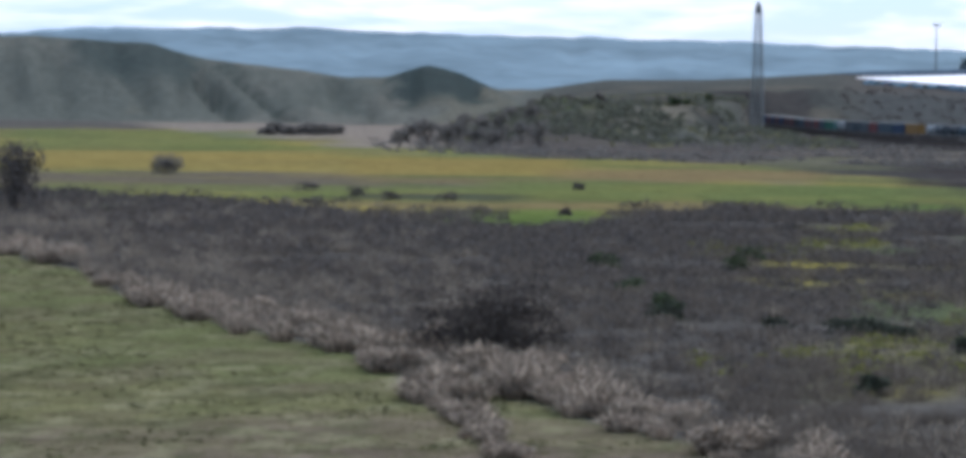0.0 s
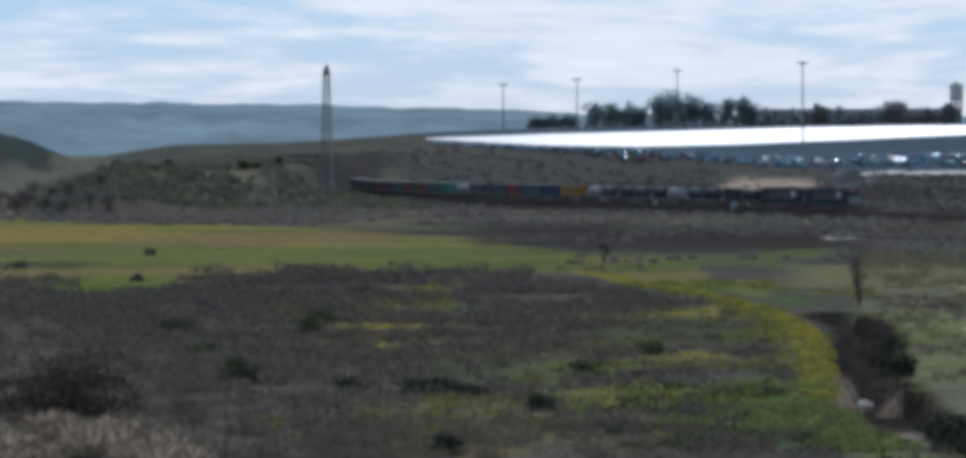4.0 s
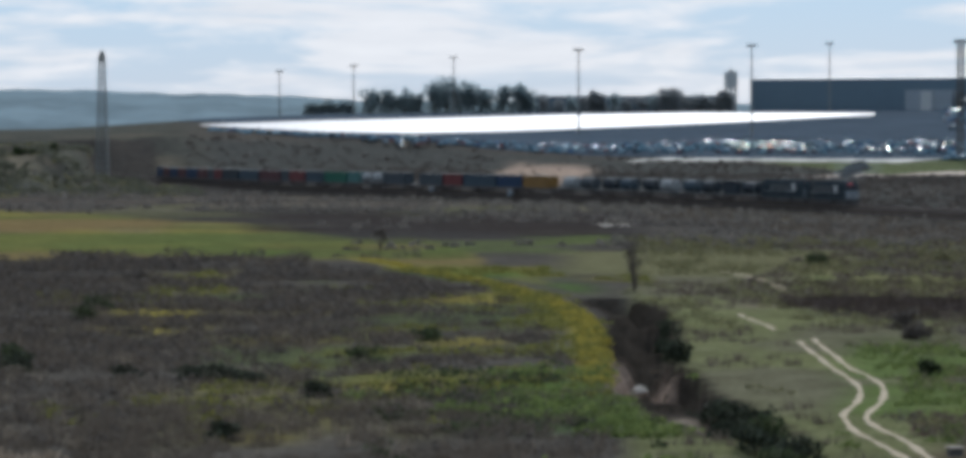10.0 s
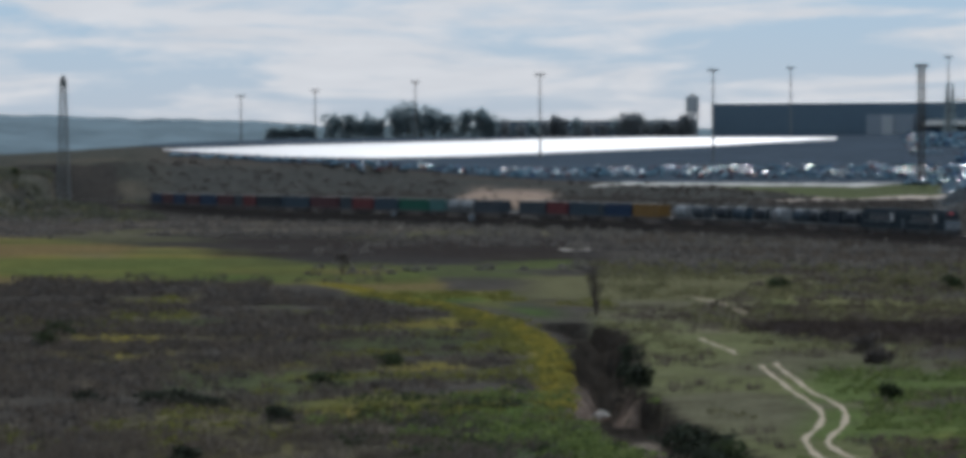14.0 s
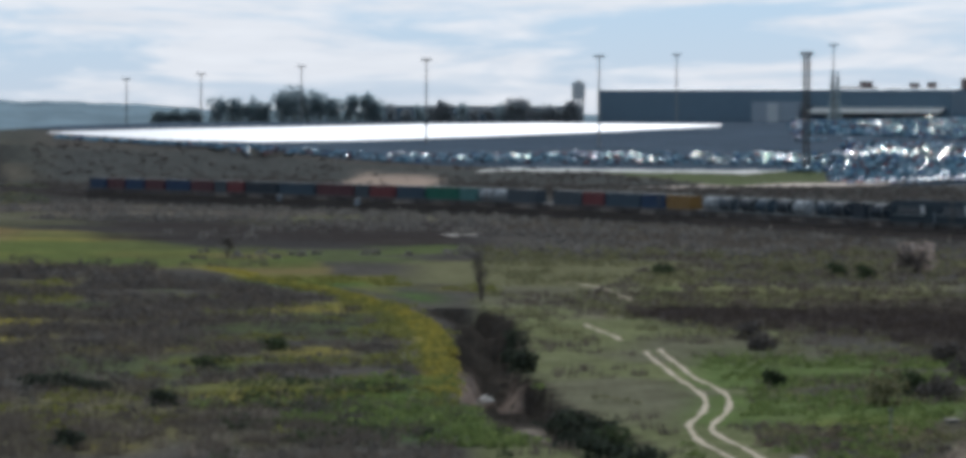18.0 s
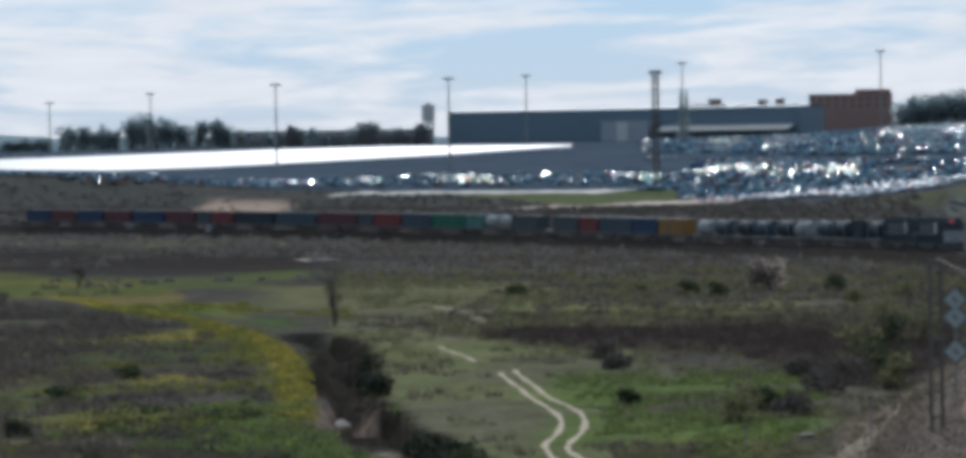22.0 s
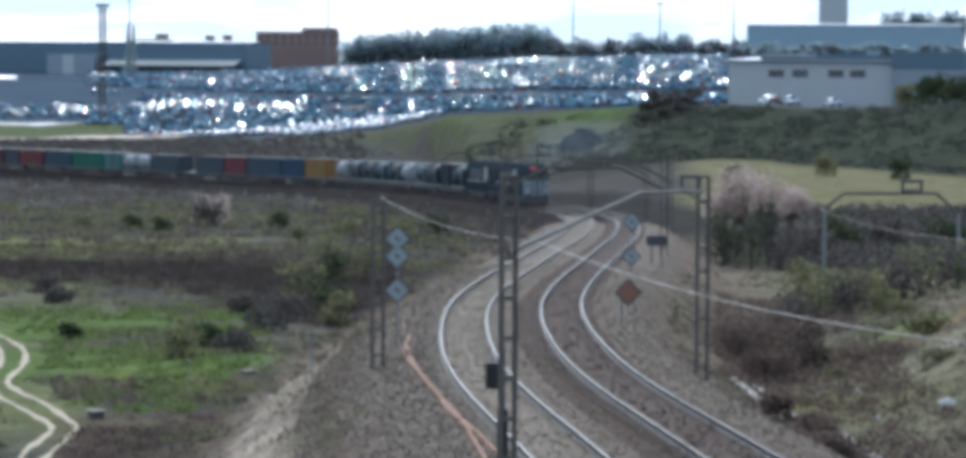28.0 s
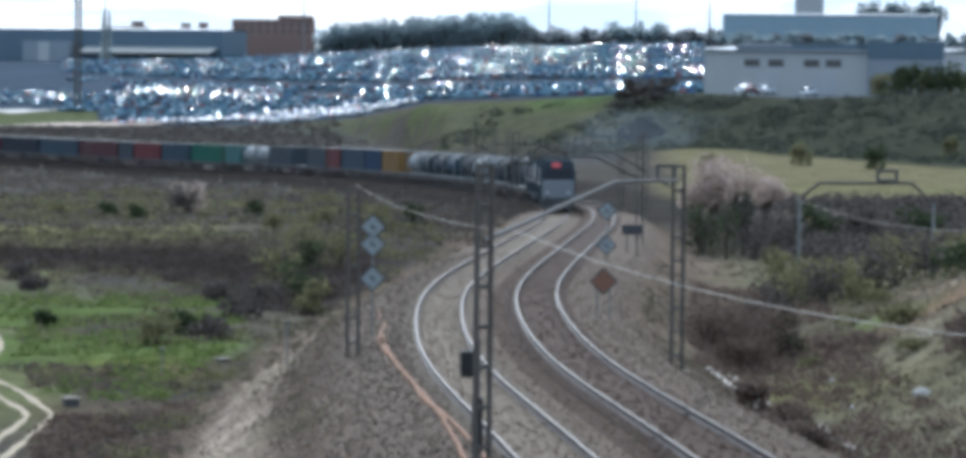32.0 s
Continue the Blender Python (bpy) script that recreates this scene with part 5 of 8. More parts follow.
CABLE = material("dull_tan_cable", (0.30, 0.27, 0.22), 0.7, 0.0, 1.0, 0.3)
# feeder cable along the left masts, down to the near right
p1, p2, p3 = (*polar(13.72, 240), el_z(240, -1.72)), (*polar(16.2, 121), el_z(121, -2.42)), (*polar(25.4, 66), el_z(66, -4.05))
wire("cable", sag(p1, p2, 0.5) + sag(p2, p3, 0.6)[1:], 0.014, CABLE, "pale sagging feeder cable over the tracks")
wire("cable", sag((*polar(20.3, 230), el_z(230, -1.85)), (*polar(23.5, 150), el_z(150, -2.3)), 0.6), 0.011, CABLE, "sagging cable of the branch line")
# portal of the line in the side valley
pb = new("branch_portal")
D_B = 228
pts = [(*polar(20.38, D_B), el_z(D_B, -1.86)), (*polar(20.67, D_B), el_z(D_B, -1.63)), (*polar(22.04, D_B), el_z(D_B, -1.61)), (*polar(22.37, D_B), el_z(D_B, -1.92))]
for p, q in zip(pts, pts[1:]):
    part("beam_section", bar(bmesh.new(), p, q, 0.09, sides=6), MAST_STEEL, pb)
for p in (pts[0], pts[3]):
    part("upright", bar(bmesh.new(), p, (p[0], p[1], gz(p[0], p[1]) - 0.2), 0.10, sides=6), STEEL, pb)
fx, fy, fz = *polar(21.68, D_B), el_z(D_B, -1.61)
bm = bmesh.new()
for p, q in (((-0.6, 0), (-0.6, 0.7)), ((0.6, 0), (0.6, 0.7)), ((-0.7, 0.7), (0.7, 0.7)), ((-0.6, 0.12), (0.6, 0.12))):
    bar(bm, (fx + p[0], fy, fz + p[1]), (fx + q[0], fy, fz + q[1]), 0.09)
part("insulator_frame", bm, DARK_STEEL, pb)
tagged(pb, "bent steel portal of a line in the side valley", "portal beam")

# signs and signal
SIGN_BROWN = material("rusty_sign_plate", (0.16, 0.075, 0.045), 0.7, 0.0, 3.0, 0.3)
SIGN_GREY = material("grey_sign_plate", (0.20, 0.225, 0.23), 0.6, 0.0, 3.0, 0.15)
SIGN_EDGE = material("black_sign_edge", (0.04, 0.04, 0.045), 0.7)


def diamond_sign(x, y, z0, centres, size, mat, label, posts=(0.0,)):
    m = empty("diamond_sign", x, y, z0, -15)
    for px in posts:
        part("post", bar(bmesh.new(), (px, 0.06, -0.2), (px, 0.06, max(centres)), 0.04), STEEL, m)
    for c in centres:
        plate = part("plate", box(-size / 2, size / 2, -0.02, 0.02, -size / 2, size / 2, 0.005), SIGN_EDGE, m, at=pose(0, 0, c, 0, 45, 0))
        part("face", box(-size * 0.42, size * 0.42, -0.03, -0.02, -size * 0.42, size * 0.42), mat, plate)
        if mat == SIGN_GREY:
            part("mark", box(-size * 0.16, size * 0.16, -0.038, -0.03, -size * 0.06, size * 0.06), SIGN_EDGE, plate)
    tagged(m, label, "sign")


D_S = 138
x, y = polar(17.46, D_S)
zb = el_z(D_S, -3.6)
diamond_sign(x, y, zb, [el_z(D_S, -3.14) - zb], 0.72, SIGN_BROWN, "rust-brown diamond sign on two posts", (-0.22, 0.22))
part_z = el_z(130, -3.9)
x, y = polar(13.99, 130)
diamond_sign(x, y, part_z, [el_z(130, -3.13) - part_z, el_z(130, -2.62) - part_z, el_z(130, -2.36) - part_z], 0.66, SIGN_GREY, "grey diamond speed signs stacked on a post", (0.0,))
x, y = polar(17.5, 205)
zb = gz(x, y)
diamond_sign(x, y, zb, [el_z(205, -2.60) - zb, el_z(205, -2.08) - zb], 0.78, SIGN_GREY, "pair of pale grey diamond signs beside the line", (0.0,))
x, y = polar(17.88, 226)
zb = gz(x, y)
c = empty("board", x, y, zb, -15)
zc = el_z(226, -2.36) - zb
part("plate", box(-0.62, 0.62, -0.04, 0.04, zc - 0.3, zc + 0.3, 0.02), SIGN_EDGE, c, "dark plate")
for px in (-0.3, 0.3):
    part("post", bar(bmesh.new(), (px, 0.06, -0.2), (px, 0.06, zc), 0.05), DARK_STEEL, c)
tagged(c, "dark lineside board on two short posts", "sign")
sx, sy = polar(15.42, 69)
sz = gz(sx, sy)
sg = empty("track_signal", sx, sy, sz, -15)
zc = el_z(69, -4.40) - sz
part("post", bar(bmesh.new(), (0.2, 0, -0.3), (0.2, 0, zc + 0.5), 0.05), DARK_STEEL, sg)
part("signal_head", box(-0.12, 0.12, -0.12, 0.12, zc - 0.24, zc + 0.24, 0.03), RUBBER, sg)
part("cabinet", box(0.1, 0.3, -0.1, 0.1, zc - 1.6, zc - 0.6, 0.02), RUBBER, sg)
tagged(sg, "black trackside signal head with its cabinet", "signal")

# ---- the goods train ----
S_REF = float(np.interp(291.5, RAILWAY[:, 1], R_S))
SPEED = 17.8
TRAIN = []


def rides(ob, back, half, lift):
    """Notes a thing that rides with the train, its middle back metres behind the nose."""
    TRAIN.append((ob, back, half, lift))


def train_pose(t, back, half, lift):
    s = S_REF + SPEED * (32.0 - t) + back + float(np.interp(t, [0, 18, 21, 23, 26, 29, 32], [0, 0, -2, -2, 3, 6, 6]))
    a, b = Vector(on_line(s - half)), Vector(on_line(s + half))
    d = a - b
    m = Matrix.Translation((a + b) / 2 + Vector((0, 0, lift)))
    return m @ Matrix.Rotation(math.atan2(d.y, d.x) - math.pi / 2, 4, "Z") @ Matrix.Rotation(math.atan2(d.z, math.hypot(d.x, d.y)), 4, "X")


def bogie(parent, y, r=0.46, gap=1.0):
    b = part("bogie", box(-1.0, 1.0, y - gap - 0.35, y + gap + 0.35, 0.42, 0.85, 0.06), DARK_STEEL, parent)
    for wy in (y - gap, y + gap):
        for wx in (-0.83, 0.83):
            part("wheel", bar(bmesh.new(), (wx - 0.06, wy, r), (wx + 0.06, wy, r), r, sides=12), DARK_STEEL, b)


LOCO_BODY = material("dark_green_grey_loco_paint", (0.034, 0.043, 0.050), 0.9, 0.0, 0.6, 0.5, spec=0.0)
LOCO_GLASS = material("dark_cab_glass", (0.008, 0.011, 0.016), 0.35, 0.0, 0.6, 0.2, spec=0.2)
LOCO_FACE = material("grey_loco_paint", (0.135, 0.150, 0.165), 0.6, 0.0, 0.6, 0.12)
LOCO_MARK = material("white_paint_marks", (0.32, 0.32, 0.32), 0.6)
LOCO_RED = material("red_paint", (0.48, 0.06, 0.065), 0.5)


def locomotive(back, label):
    lo = new("locomotive")
    L, W = 10.4, 1.45
    bm = bmesh.new()
    ring = []
    for y, top, w, low in ((-L, 3.55, W * 0.9, 1.1), (-L + 0.5, 4.05, W * 0.97, 1.0), (-L + 1.6, 4.2, W, 1.0), (L - 1.6, 4.2, W, 1.0), (L - 0.7, 4.1, W * 0.97, 1.0), (L, 2.35, W * 0.9, 1.1)):
        ring.append([bm.verts.new(p) for p in ((-w, y, low), (-w, y, min(3.3, top - 0.2)), (-w * 0.78, y, top), (w * 0.78, y, top), (w, y, min(3.3, top - 0.2)), (w, y, low))])
    for a, b in zip(ring, ring[1:]):
        for k in range(6):
            bm.faces.new((a[k], a[(k + 1) % 6], b[(k + 1) % 6], b[k]))
    bm.faces.new(ring[0])
    bm.faces.new(ring[-1])
    bmesh.ops.recalc_face_normals(bm, faces=bm.faces)
    part("body", bm, LOCO_BODY, lo)
    part("nose", box(-1.3, 1.3, L - 0.25, L + 0.22, 1.0, 2.55, 0.10), LOCO_FACE, lo, "grey nose")
    part("windscreen", box(-1.12, 1.12, -0.05, 0.05, -0.52, 0.52, 0.02), LOCO_GLASS, lo, at=pose(0, L - 0.28, 3.02, 24, 0, 0))
    part("roof_panel", box(-0.36, 0.36, -0.05, 0.05, -0.20, 0.20, 0.02), LOCO_RED, lo, "red panel over the windscreen", at=pose(0.15, L - 0.55, 3.78, 30, 0, 0))
    for sx in (-0.85, 0.85):
        part("headlight", bar(bmesh.new(), (sx, L + 0.18, 1.55), (sx, L + 0.30, 1.55), 0.16, sides=10), LOCO_MARK, lo)
        part("buffer", bar(bmesh.new(), (sx, L + 0.1, 1.05), (sx, L + 0.75, 1.05), 0.2, sides=10), DARK_STEEL, lo)
        part("snow_plough", box(min(0, sx * 1.5), max(0, sx * 1.5), L - 0.3, L + 0.1, 0.25, 0.95, 0.03), DARK_STEEL, lo)
    for sx in (-1, 1):
        for y0 in (L - 4.2, L - 5.1):
            part("side_mark", box(-0.02, 0.02, -0.42, 0.42, -0.65, 0.65, 0.01), LOCO_MARK, lo, at=pose(sx * (W + 0.015), y0, 2.9, 14, 0, 0))
        for k in range(5):
            part("louvre", box(sx * W - 0.03, sx * W + 0.03, -5.5 + k * 1.9, -4.2 + k * 1.9, 2.3, 3.3, 0.02), DARK_STEEL, lo)
        part("handrail", bar(bmesh.new(), (sx * (W + 0.1), -8, 2.1), (sx * (W + 0.1), 6, 2.1), 0.03), LOCO_MARK, lo)
    part("underframe", box(-1.3, 1.3, -L, L, 0.75, 1.05, 0.03), DARK_STEEL, lo)
    part("fuel_tank", box(-1.25, 1.25, -3, 3, 0.3, 0.95, 0.15), DARK_STEEL, lo)
    for y0 in (-3.5, 0.5, 4.0):
        part("roof_fan", bar(bmesh.new(), (0, y0, 4.18), (0, y0, 4.32), 0.7, 0.62, 14), DARK_STEEL, lo)
    part("exhaust", box(-0.4, 0.4, 1.8, 2.6, 4.15, 4.45, 0.04), DARK_STEEL, lo)
    bogie(lo, 7.0, 0.52, 1.8)
    bogie(lo, -7.0, 0.52, 1.8)
    tagged(lo, label, "locomotive", "locomotives")
    rides(lo, back + L, 7.0, 0)


def flat_wagon(back, length):
    """An open container flat."""
    w = new("flat_wagon")
    h = length / 2 - 0.25
    part("deck", box(-1.3, 1.3, -h, h, 0.95, 1.18, 0.03), DARK_STEEL, w)
    for sx in (-1.15, 1.15):
        part("side_sill", box(sx - 0.08, sx + 0.08, -h + 0.2, h - 0.2, 0.62, 1.1, 0.02), RAIL_SIDE, w)
    for y in (-h, h):
        for sx in (-0.85, 0.85):
            part("buffer", bar(bmesh.new(), (sx, y, 1.05), (sx, y + math.copysign(0.22, y), 1.05), 0.2, sides=8), DARK_STEEL, w)
    bogie(w, h - 2.2)
    bogie(w, -h + 2.2)
    tagged(w, "dark steel container flat wagon on two bogies", "wagon", "wagons of the goods train")
    rides(w, back + length / 2, h - 2.2, 0)


BOX_COLOURS = {"yellow": (0.48, 0.25, 0.03), "blue": (0.02, 0.06, 0.16), "red": (0.30, 0.045, 0.035), "green": (0.02, 0.22, 0.12), "teal": (0.14, 0.34, 0.31), "grey": (0.10, 0.115, 0.13), "white": (0.62, 0.64, 0.65),
               "slate": (0.07, 0.11, 0.15), "maroon": (0.19, 0.045, 0.04), "dark": (0.03, 0.035, 0.045)}
# paints darkened for the shaded sides, with a little haze blue added
BOX_MATS = {k: material("container_paint_" + k, tuple(v * 0.30 + w for v, w in zip(c, (0.010, 0.015, 0.020))), 0.7, 0.0, 0.7, 0.5, spec=0.12) for k, c in BOX_COLOURS.items()}
BOX_MESH = {}
# sunlight on the box tops is put into a paler roof colour
ROOF_SUNLIT = material("sunlit_container_roof", (0.22, 0.21, 0.195), 0.85, 0.0, 0.8, 0.4, spec=0.2)


def shared(key, make):
    """A mesh made once and used by all alike parts."""
    if key not in BOX_MESH:
        bm = make()
        BOX_MESH[key] = bpy.data.meshes.new(key[0])
        bm.to_mesh(BOX_MESH[key])
        bm.free()
        BOX_MESH[key].materials.append(key[1])
    return BOX_MESH[key]


def corrugated(length, h):
    bm = bmesh.new()
    n, prev = int(length / 0.28), None
    for k in range(n + 1):
        y = -length / 2 + 0.1 + k * (length - 0.2) / n
        x = -0.04 if (k // 2) % 2 else 0.0
        cur = (bm.verts.new((x, y, 0.12)), bm.verts.new((x, y, h - 0.1)))
        if prev:
            bm.faces.new((prev[0], cur[0], cur[1], prev[1]))
        prev = cur
    return bm


def container(colour, length, back):
    """A corrugated steel box with corner posts, rails, doors and roof."""
    c = new("container")
    m, h, w = BOX_MATS[colour], 2.59, 1.2

    def put(key, make, at, label="", mat=None):
        o = new(key, shared((key, mat or m, length), make))
        o.parent, o.matrix_basis = c, at
        if label:
            o["label"] = label

    for sx in (-1, 1):
        put("side_panel", lambda: corrugated(length, h), pose(sx * w, 0, 0, 0, 0, 0 if sx > 0 else 180))
        for z in (0.0, h - 0.14):
            put("rail", lambda: box(-0.05, 0.05, -length / 2 + 0.1, length / 2 - 0.1, 0, 0.14, 0.01), pose(sx * w, 0, z))
        for sy in (-1, 1):
            put("corner_post", lambda: box(-0.07, 0.07, -0.07, 0.07, 0, h, 0.01), pose(sx * w, sy * (length / 2 - 0.07), 0))
        put("door", lambda: box(0.01, w - 0.08, -0.03, 0.03, 0.12, h - 0.12, 0.01), pose(0 if sx > 0 else -w + 0.07, -length / 2 + 0.06, 0))
    put("end_panel", lambda: box(-w, w, -0.03, 0.03, 0.1, h - 0.1, 0.01), pose(0, length / 2 - 0.06, 0))
    put("roof", lambda: box(-w + 0.05, w - 0.05, -length / 2 + 0.08, length / 2 - 0.08, h - 0.07, h + 0.01, 0.01), pose(0, 0, 0), "pale roof with sunlight in its colour", ROOF_SUNLIT)
    put("floor", lambda: box(-w + 0.05, w - 0.05, -length / 2 + 0.08, length / 2 - 0.08, 0.03, 0.1, 0.01), pose(0, 0, 0))
    tagged(c, "%s corrugated steel freight container on a flat wagon" % colour, "container", "containers of the train")
    rides(c, back, 3.0, 1.18)


def tank(colour, back):
    """A tank held in a container frame."""
    c = new("tank_container")
    bm = bmesh.new()
    bar(bm, (0, -2.75, 1.25), (0, 2.75, 1.25), 1.15, sides=18)
    for s in (-1, 1):
        bar(bm, (0, s * 2.75, 1.25), (0, s * 2.98, 1.25), 1.15, 0.75, sides=18) if s > 0 else bar(bm, (0, -2.98, 1.25), (0, -2.75, 1.25), 0.75, 1.15, sides=18)
    part("vessel", bm, BOX_MATS[colour], c)
    fr = bmesh.new()
    for y in (-3.0, 3.0):
        for sx in (-1.18, 1.18):
            bar(fr, (sx, y, 0), (sx, y, 2.55), 0.06, sides=4)
        for z in (0.05, 2.5):
            bar(fr, (-1.18, y, z), (1.18, y, z), 0.06, sides=4)
        bar(fr, (-1.18, y, 0.05), (1.18, y, 2.5), 0.04, sides=4)
    for sx in (-1.18, 1.18):
        for z in (0.05, 2.5):
            bar(fr, (sx, -3, z), (sx, 3, z), 0.05, sides=4)
    part("frame", fr, STEEL, c)
    tagged(c, "%s tank in a steel container frame on a flat wagon" % colour, "tank container", "containers of the train")
    rides(c, back, 3.0, 1.18)


locomotive(0.0, "dark green-grey diesel locomotive with pale nose")
locomotive(21.6, "dark diesel locomotive coupled behind the first")
FRONT = ["tankdark dark20", "tankdark tankslate", "tankwhite tankdark", "tankslate tankdark", "tankgrey tankwhite"]
for n, load in enumerate(FRONT):
    back = 43.6 + 19.2 * n
    flat_wagon(back, 19.2)
    for k, wd in enumerate(load.split()):
        mid = back + 9.6 + (4.2 if k else -4.2)
        if wd.startswith("tank"):
            tank(wd[4:], mid)
        elif wd != "-":
            container(wd[:-2], 6.06, mid)
for n in range(18):
    flat_wagon(139.7 + 19.45 * n, 19.45)
# the boxes on them: colour, front and back end in metres behind the nose
LOADS = (("yellow", 143.6, 155.8), ("blue", 156.6, 168.8), ("slate", 169.4, 186.4), ("red", 187.2, 197.0), ("grey", 197.6, 210.6), ("grey", 219.2, 232.0), ("teal", 247.2, 255.2),
         ("green", 255.8, 271.4), ("slate", 272.4, 285.4), ("red", 286.4, 298.6), ("grey", 299.2, 306.0), ("maroon", 307.0, 325.4), ("slate", 326.6, 345.6), ("dark", 347.0, 365.4), ("red", 366.6, 376.4), ("grey", 377.0, 384.2),
         ("maroon", 385.4, 399.8), ("blue", 401.0, 417.6), ("maroon", 419.0, 433.6), ("blue", 435.0, 449.8), ("maroon", 451.0, 466.0), ("blue", 467.4, 483.0))
for mid in (236.3, 243.1):
    tank("white", mid)
for colour, front, rear in LOADS:
    container(colour, rear - front, (front + rear) / 2)

# the locomotives' thin exhaust haze
SMOKE = bpy.data.materials.new("thin_blue_exhaust")
SMOKE.use_nodes = True
_n, _l = SMOKE.node_tree.nodes, SMOKE.node_tree.links
_t = _n.new("ShaderNodeBsdfTransparent")
_d = _n.new("ShaderNodeBsdfTranslucent")
_d.inputs["Color"].default_value = (0.75, 0.86, 0.95, 1)
_m = _n.new("ShaderNodeMixShader")
_m.inputs[0].default_value = 0.010
_l.new(_t.outputs[0], _m.inputs[1])
_l.new(_d.outputs[0], _m.inputs[2])
_l.new(_m.outputs[0], _n["Material Output"].inputs["Surface"])
smoke = new("exhaust_smoke")
_r = random.Random(4)
for k in range(11):
    f = k / 10
    bm = bmesh.new()
    bmesh.ops.create_icosphere(bm, subdivisions=3, radius=1.0)
    for v in bm.verts:
        v.co *= 1 + 0.55 * noise.noise(v.co * 1.6 + Vector((k * 3.1, 0, 0)))
    part("puff", bm, SMOKE, smoke, at=Matrix.LocRotScale((-1.0 - 9.0 * f + _r.uniform(-1, 1), 6 - 14 * f + _r.uniform(-3, 3), 4.8 + 2.6 * f + _r.uniform(-0.9, 0.9)), None, (_r.uniform(1.0, 3.2) * (0.6 + f), _r.uniform(1.5, 4.5), _r.uniform(0.7, 1.7) * (0.7 + f))))
for ob in smoke.children:
    ob.visible_shadow = False
tagged(smoke, "thin bluish exhaust smoke drifting over the locomotives", "smoke")
rides(smoke, 12.0, 7.0, 0)

BOARD_YELLOW = material("ochre_painted_board", (0.55, 0.33, 0.08), 0.7, 0.0, 3.0, 0.2)
# ---- plants ----
RNG = np.random.default_rng(11)


def blades(px, py, r, h, count, lean=0.5, width=0.05, seed=0):
    """Tufts of blades, three-cornered, fanning out from points on the ground: verts and faces."""
    rng = np.random.default_rng(seed)
    n = len(px)
    z = ground_height(px, py)
    a = rng.uniform(0, 2 * np.pi, (n, count))
    rad = np.sqrt(rng.random((n, count))) * np.asarray(r)[:, None]
    bx, by = px[:, None] + rad * np.cos(a), py[:, None] + rad * np.sin(a)
    hh = np.asarray(h)[:, None] * rng.uniform(0.45, 1.1, (n, count)) * (1 - 0.35 * rad / np.asarray(r)[:, None])
    out = lean * hh * rng.uniform(0.2, 1.2, (n, count))
    tx, ty = bx + out * np.cos(a), by + out * np.sin(a)
    w = width * rng.uniform(0.6, 1.5, (n, count)) * np.maximum(np.asarray(h)[:, None], 0.5)
    b = rng.uniform(0, 2 * np.pi, (n, count))
    wx, wy = w * np.cos(b), w * np.sin(b)
    zz = np.repeat(z[:, None], count, 1) - 0.08
    v = np.stack([np.stack([bx - wx, by - wy, zz], -1), np.stack([bx + wx, by + wy, zz], -1), np.stack([tx, ty, zz + hh], -1)], 2).reshape(-1, 3)
    return v, np.arange(len(v)).reshape(-1, 3)


def cards(px, py, pz, r, h, count, size, seed=0, bottom=0.0, flat=0.0):
    """Clumps of small leaf pieces filling rounded, uneven crowns; pz is the crowns' foot."""
    rng = np.random.default_rng(seed)
    n = len(px)
    u = rng.normal(size=(n, count, 3))
    u /= np.linalg.norm(u, axis=-1, keepdims=True)
    u[..., 2] = np.abs(u[..., 2]) * (1 - bottom) + u[..., 2] * bottom
    k = rng.uniform(0.55, 1.0, (n, count, 1)) ** 0.6
    lump = 1 + 0.28 * np.sin(u[..., :1] * 5 + rng.uniform(0, 6, (n, 1, 1))) * np.cos(u[..., 1:2] * 4 + rng.uniform(0, 6, (n, 1, 1)))
    c = u * k * lump * np.stack([np.asarray(r), np.asarray(r), np.asarray(h)], -1)[:, None, :]
    c = c + np.stack([px, py, pz], -1)[:, None, :]
    e1 = rng.normal(size=(n, count, 3))
    e1 /= np.linalg.norm(e1, axis=-1, keepdims=True)
    e2 = np.cross(e1, rng.normal(size=(n, count, 3)))
    e2 /= np.linalg.norm(e2, axis=-1, keepdims=True)
    s = (np.asarray(size)[:, None] if np.ndim(size) else size) * rng.uniform(0.6, 1.4, (n, count))
    e1, e2 = e1 * s[..., None], e2 * s[..., None] * 0.6
    v = np.stack([c - e1, c + e2 * 0.9, c + e1, c - e2], 2).reshape(-1, 3)
    return v, np.arange(len(v)).reshape(-1, 4)


def scatter(count, az0, az1, d0, d1, seed, keep=None):
    """Random places, even on the ground, between azimuths and distances."""
    rng = np.random.default_rng(seed)
    d = np.sqrt(rng.uniform(d0**2, d1**2, count))
    a = rng.uniform(az0, az1, count)
    x, y = d * np.sin(a * DEG), d * np.cos(a * DEG)
    if keep is not None:
        ok = keep(x, y, a, d, rng)
        x, y = x[ok], y[ok]
    return x, y


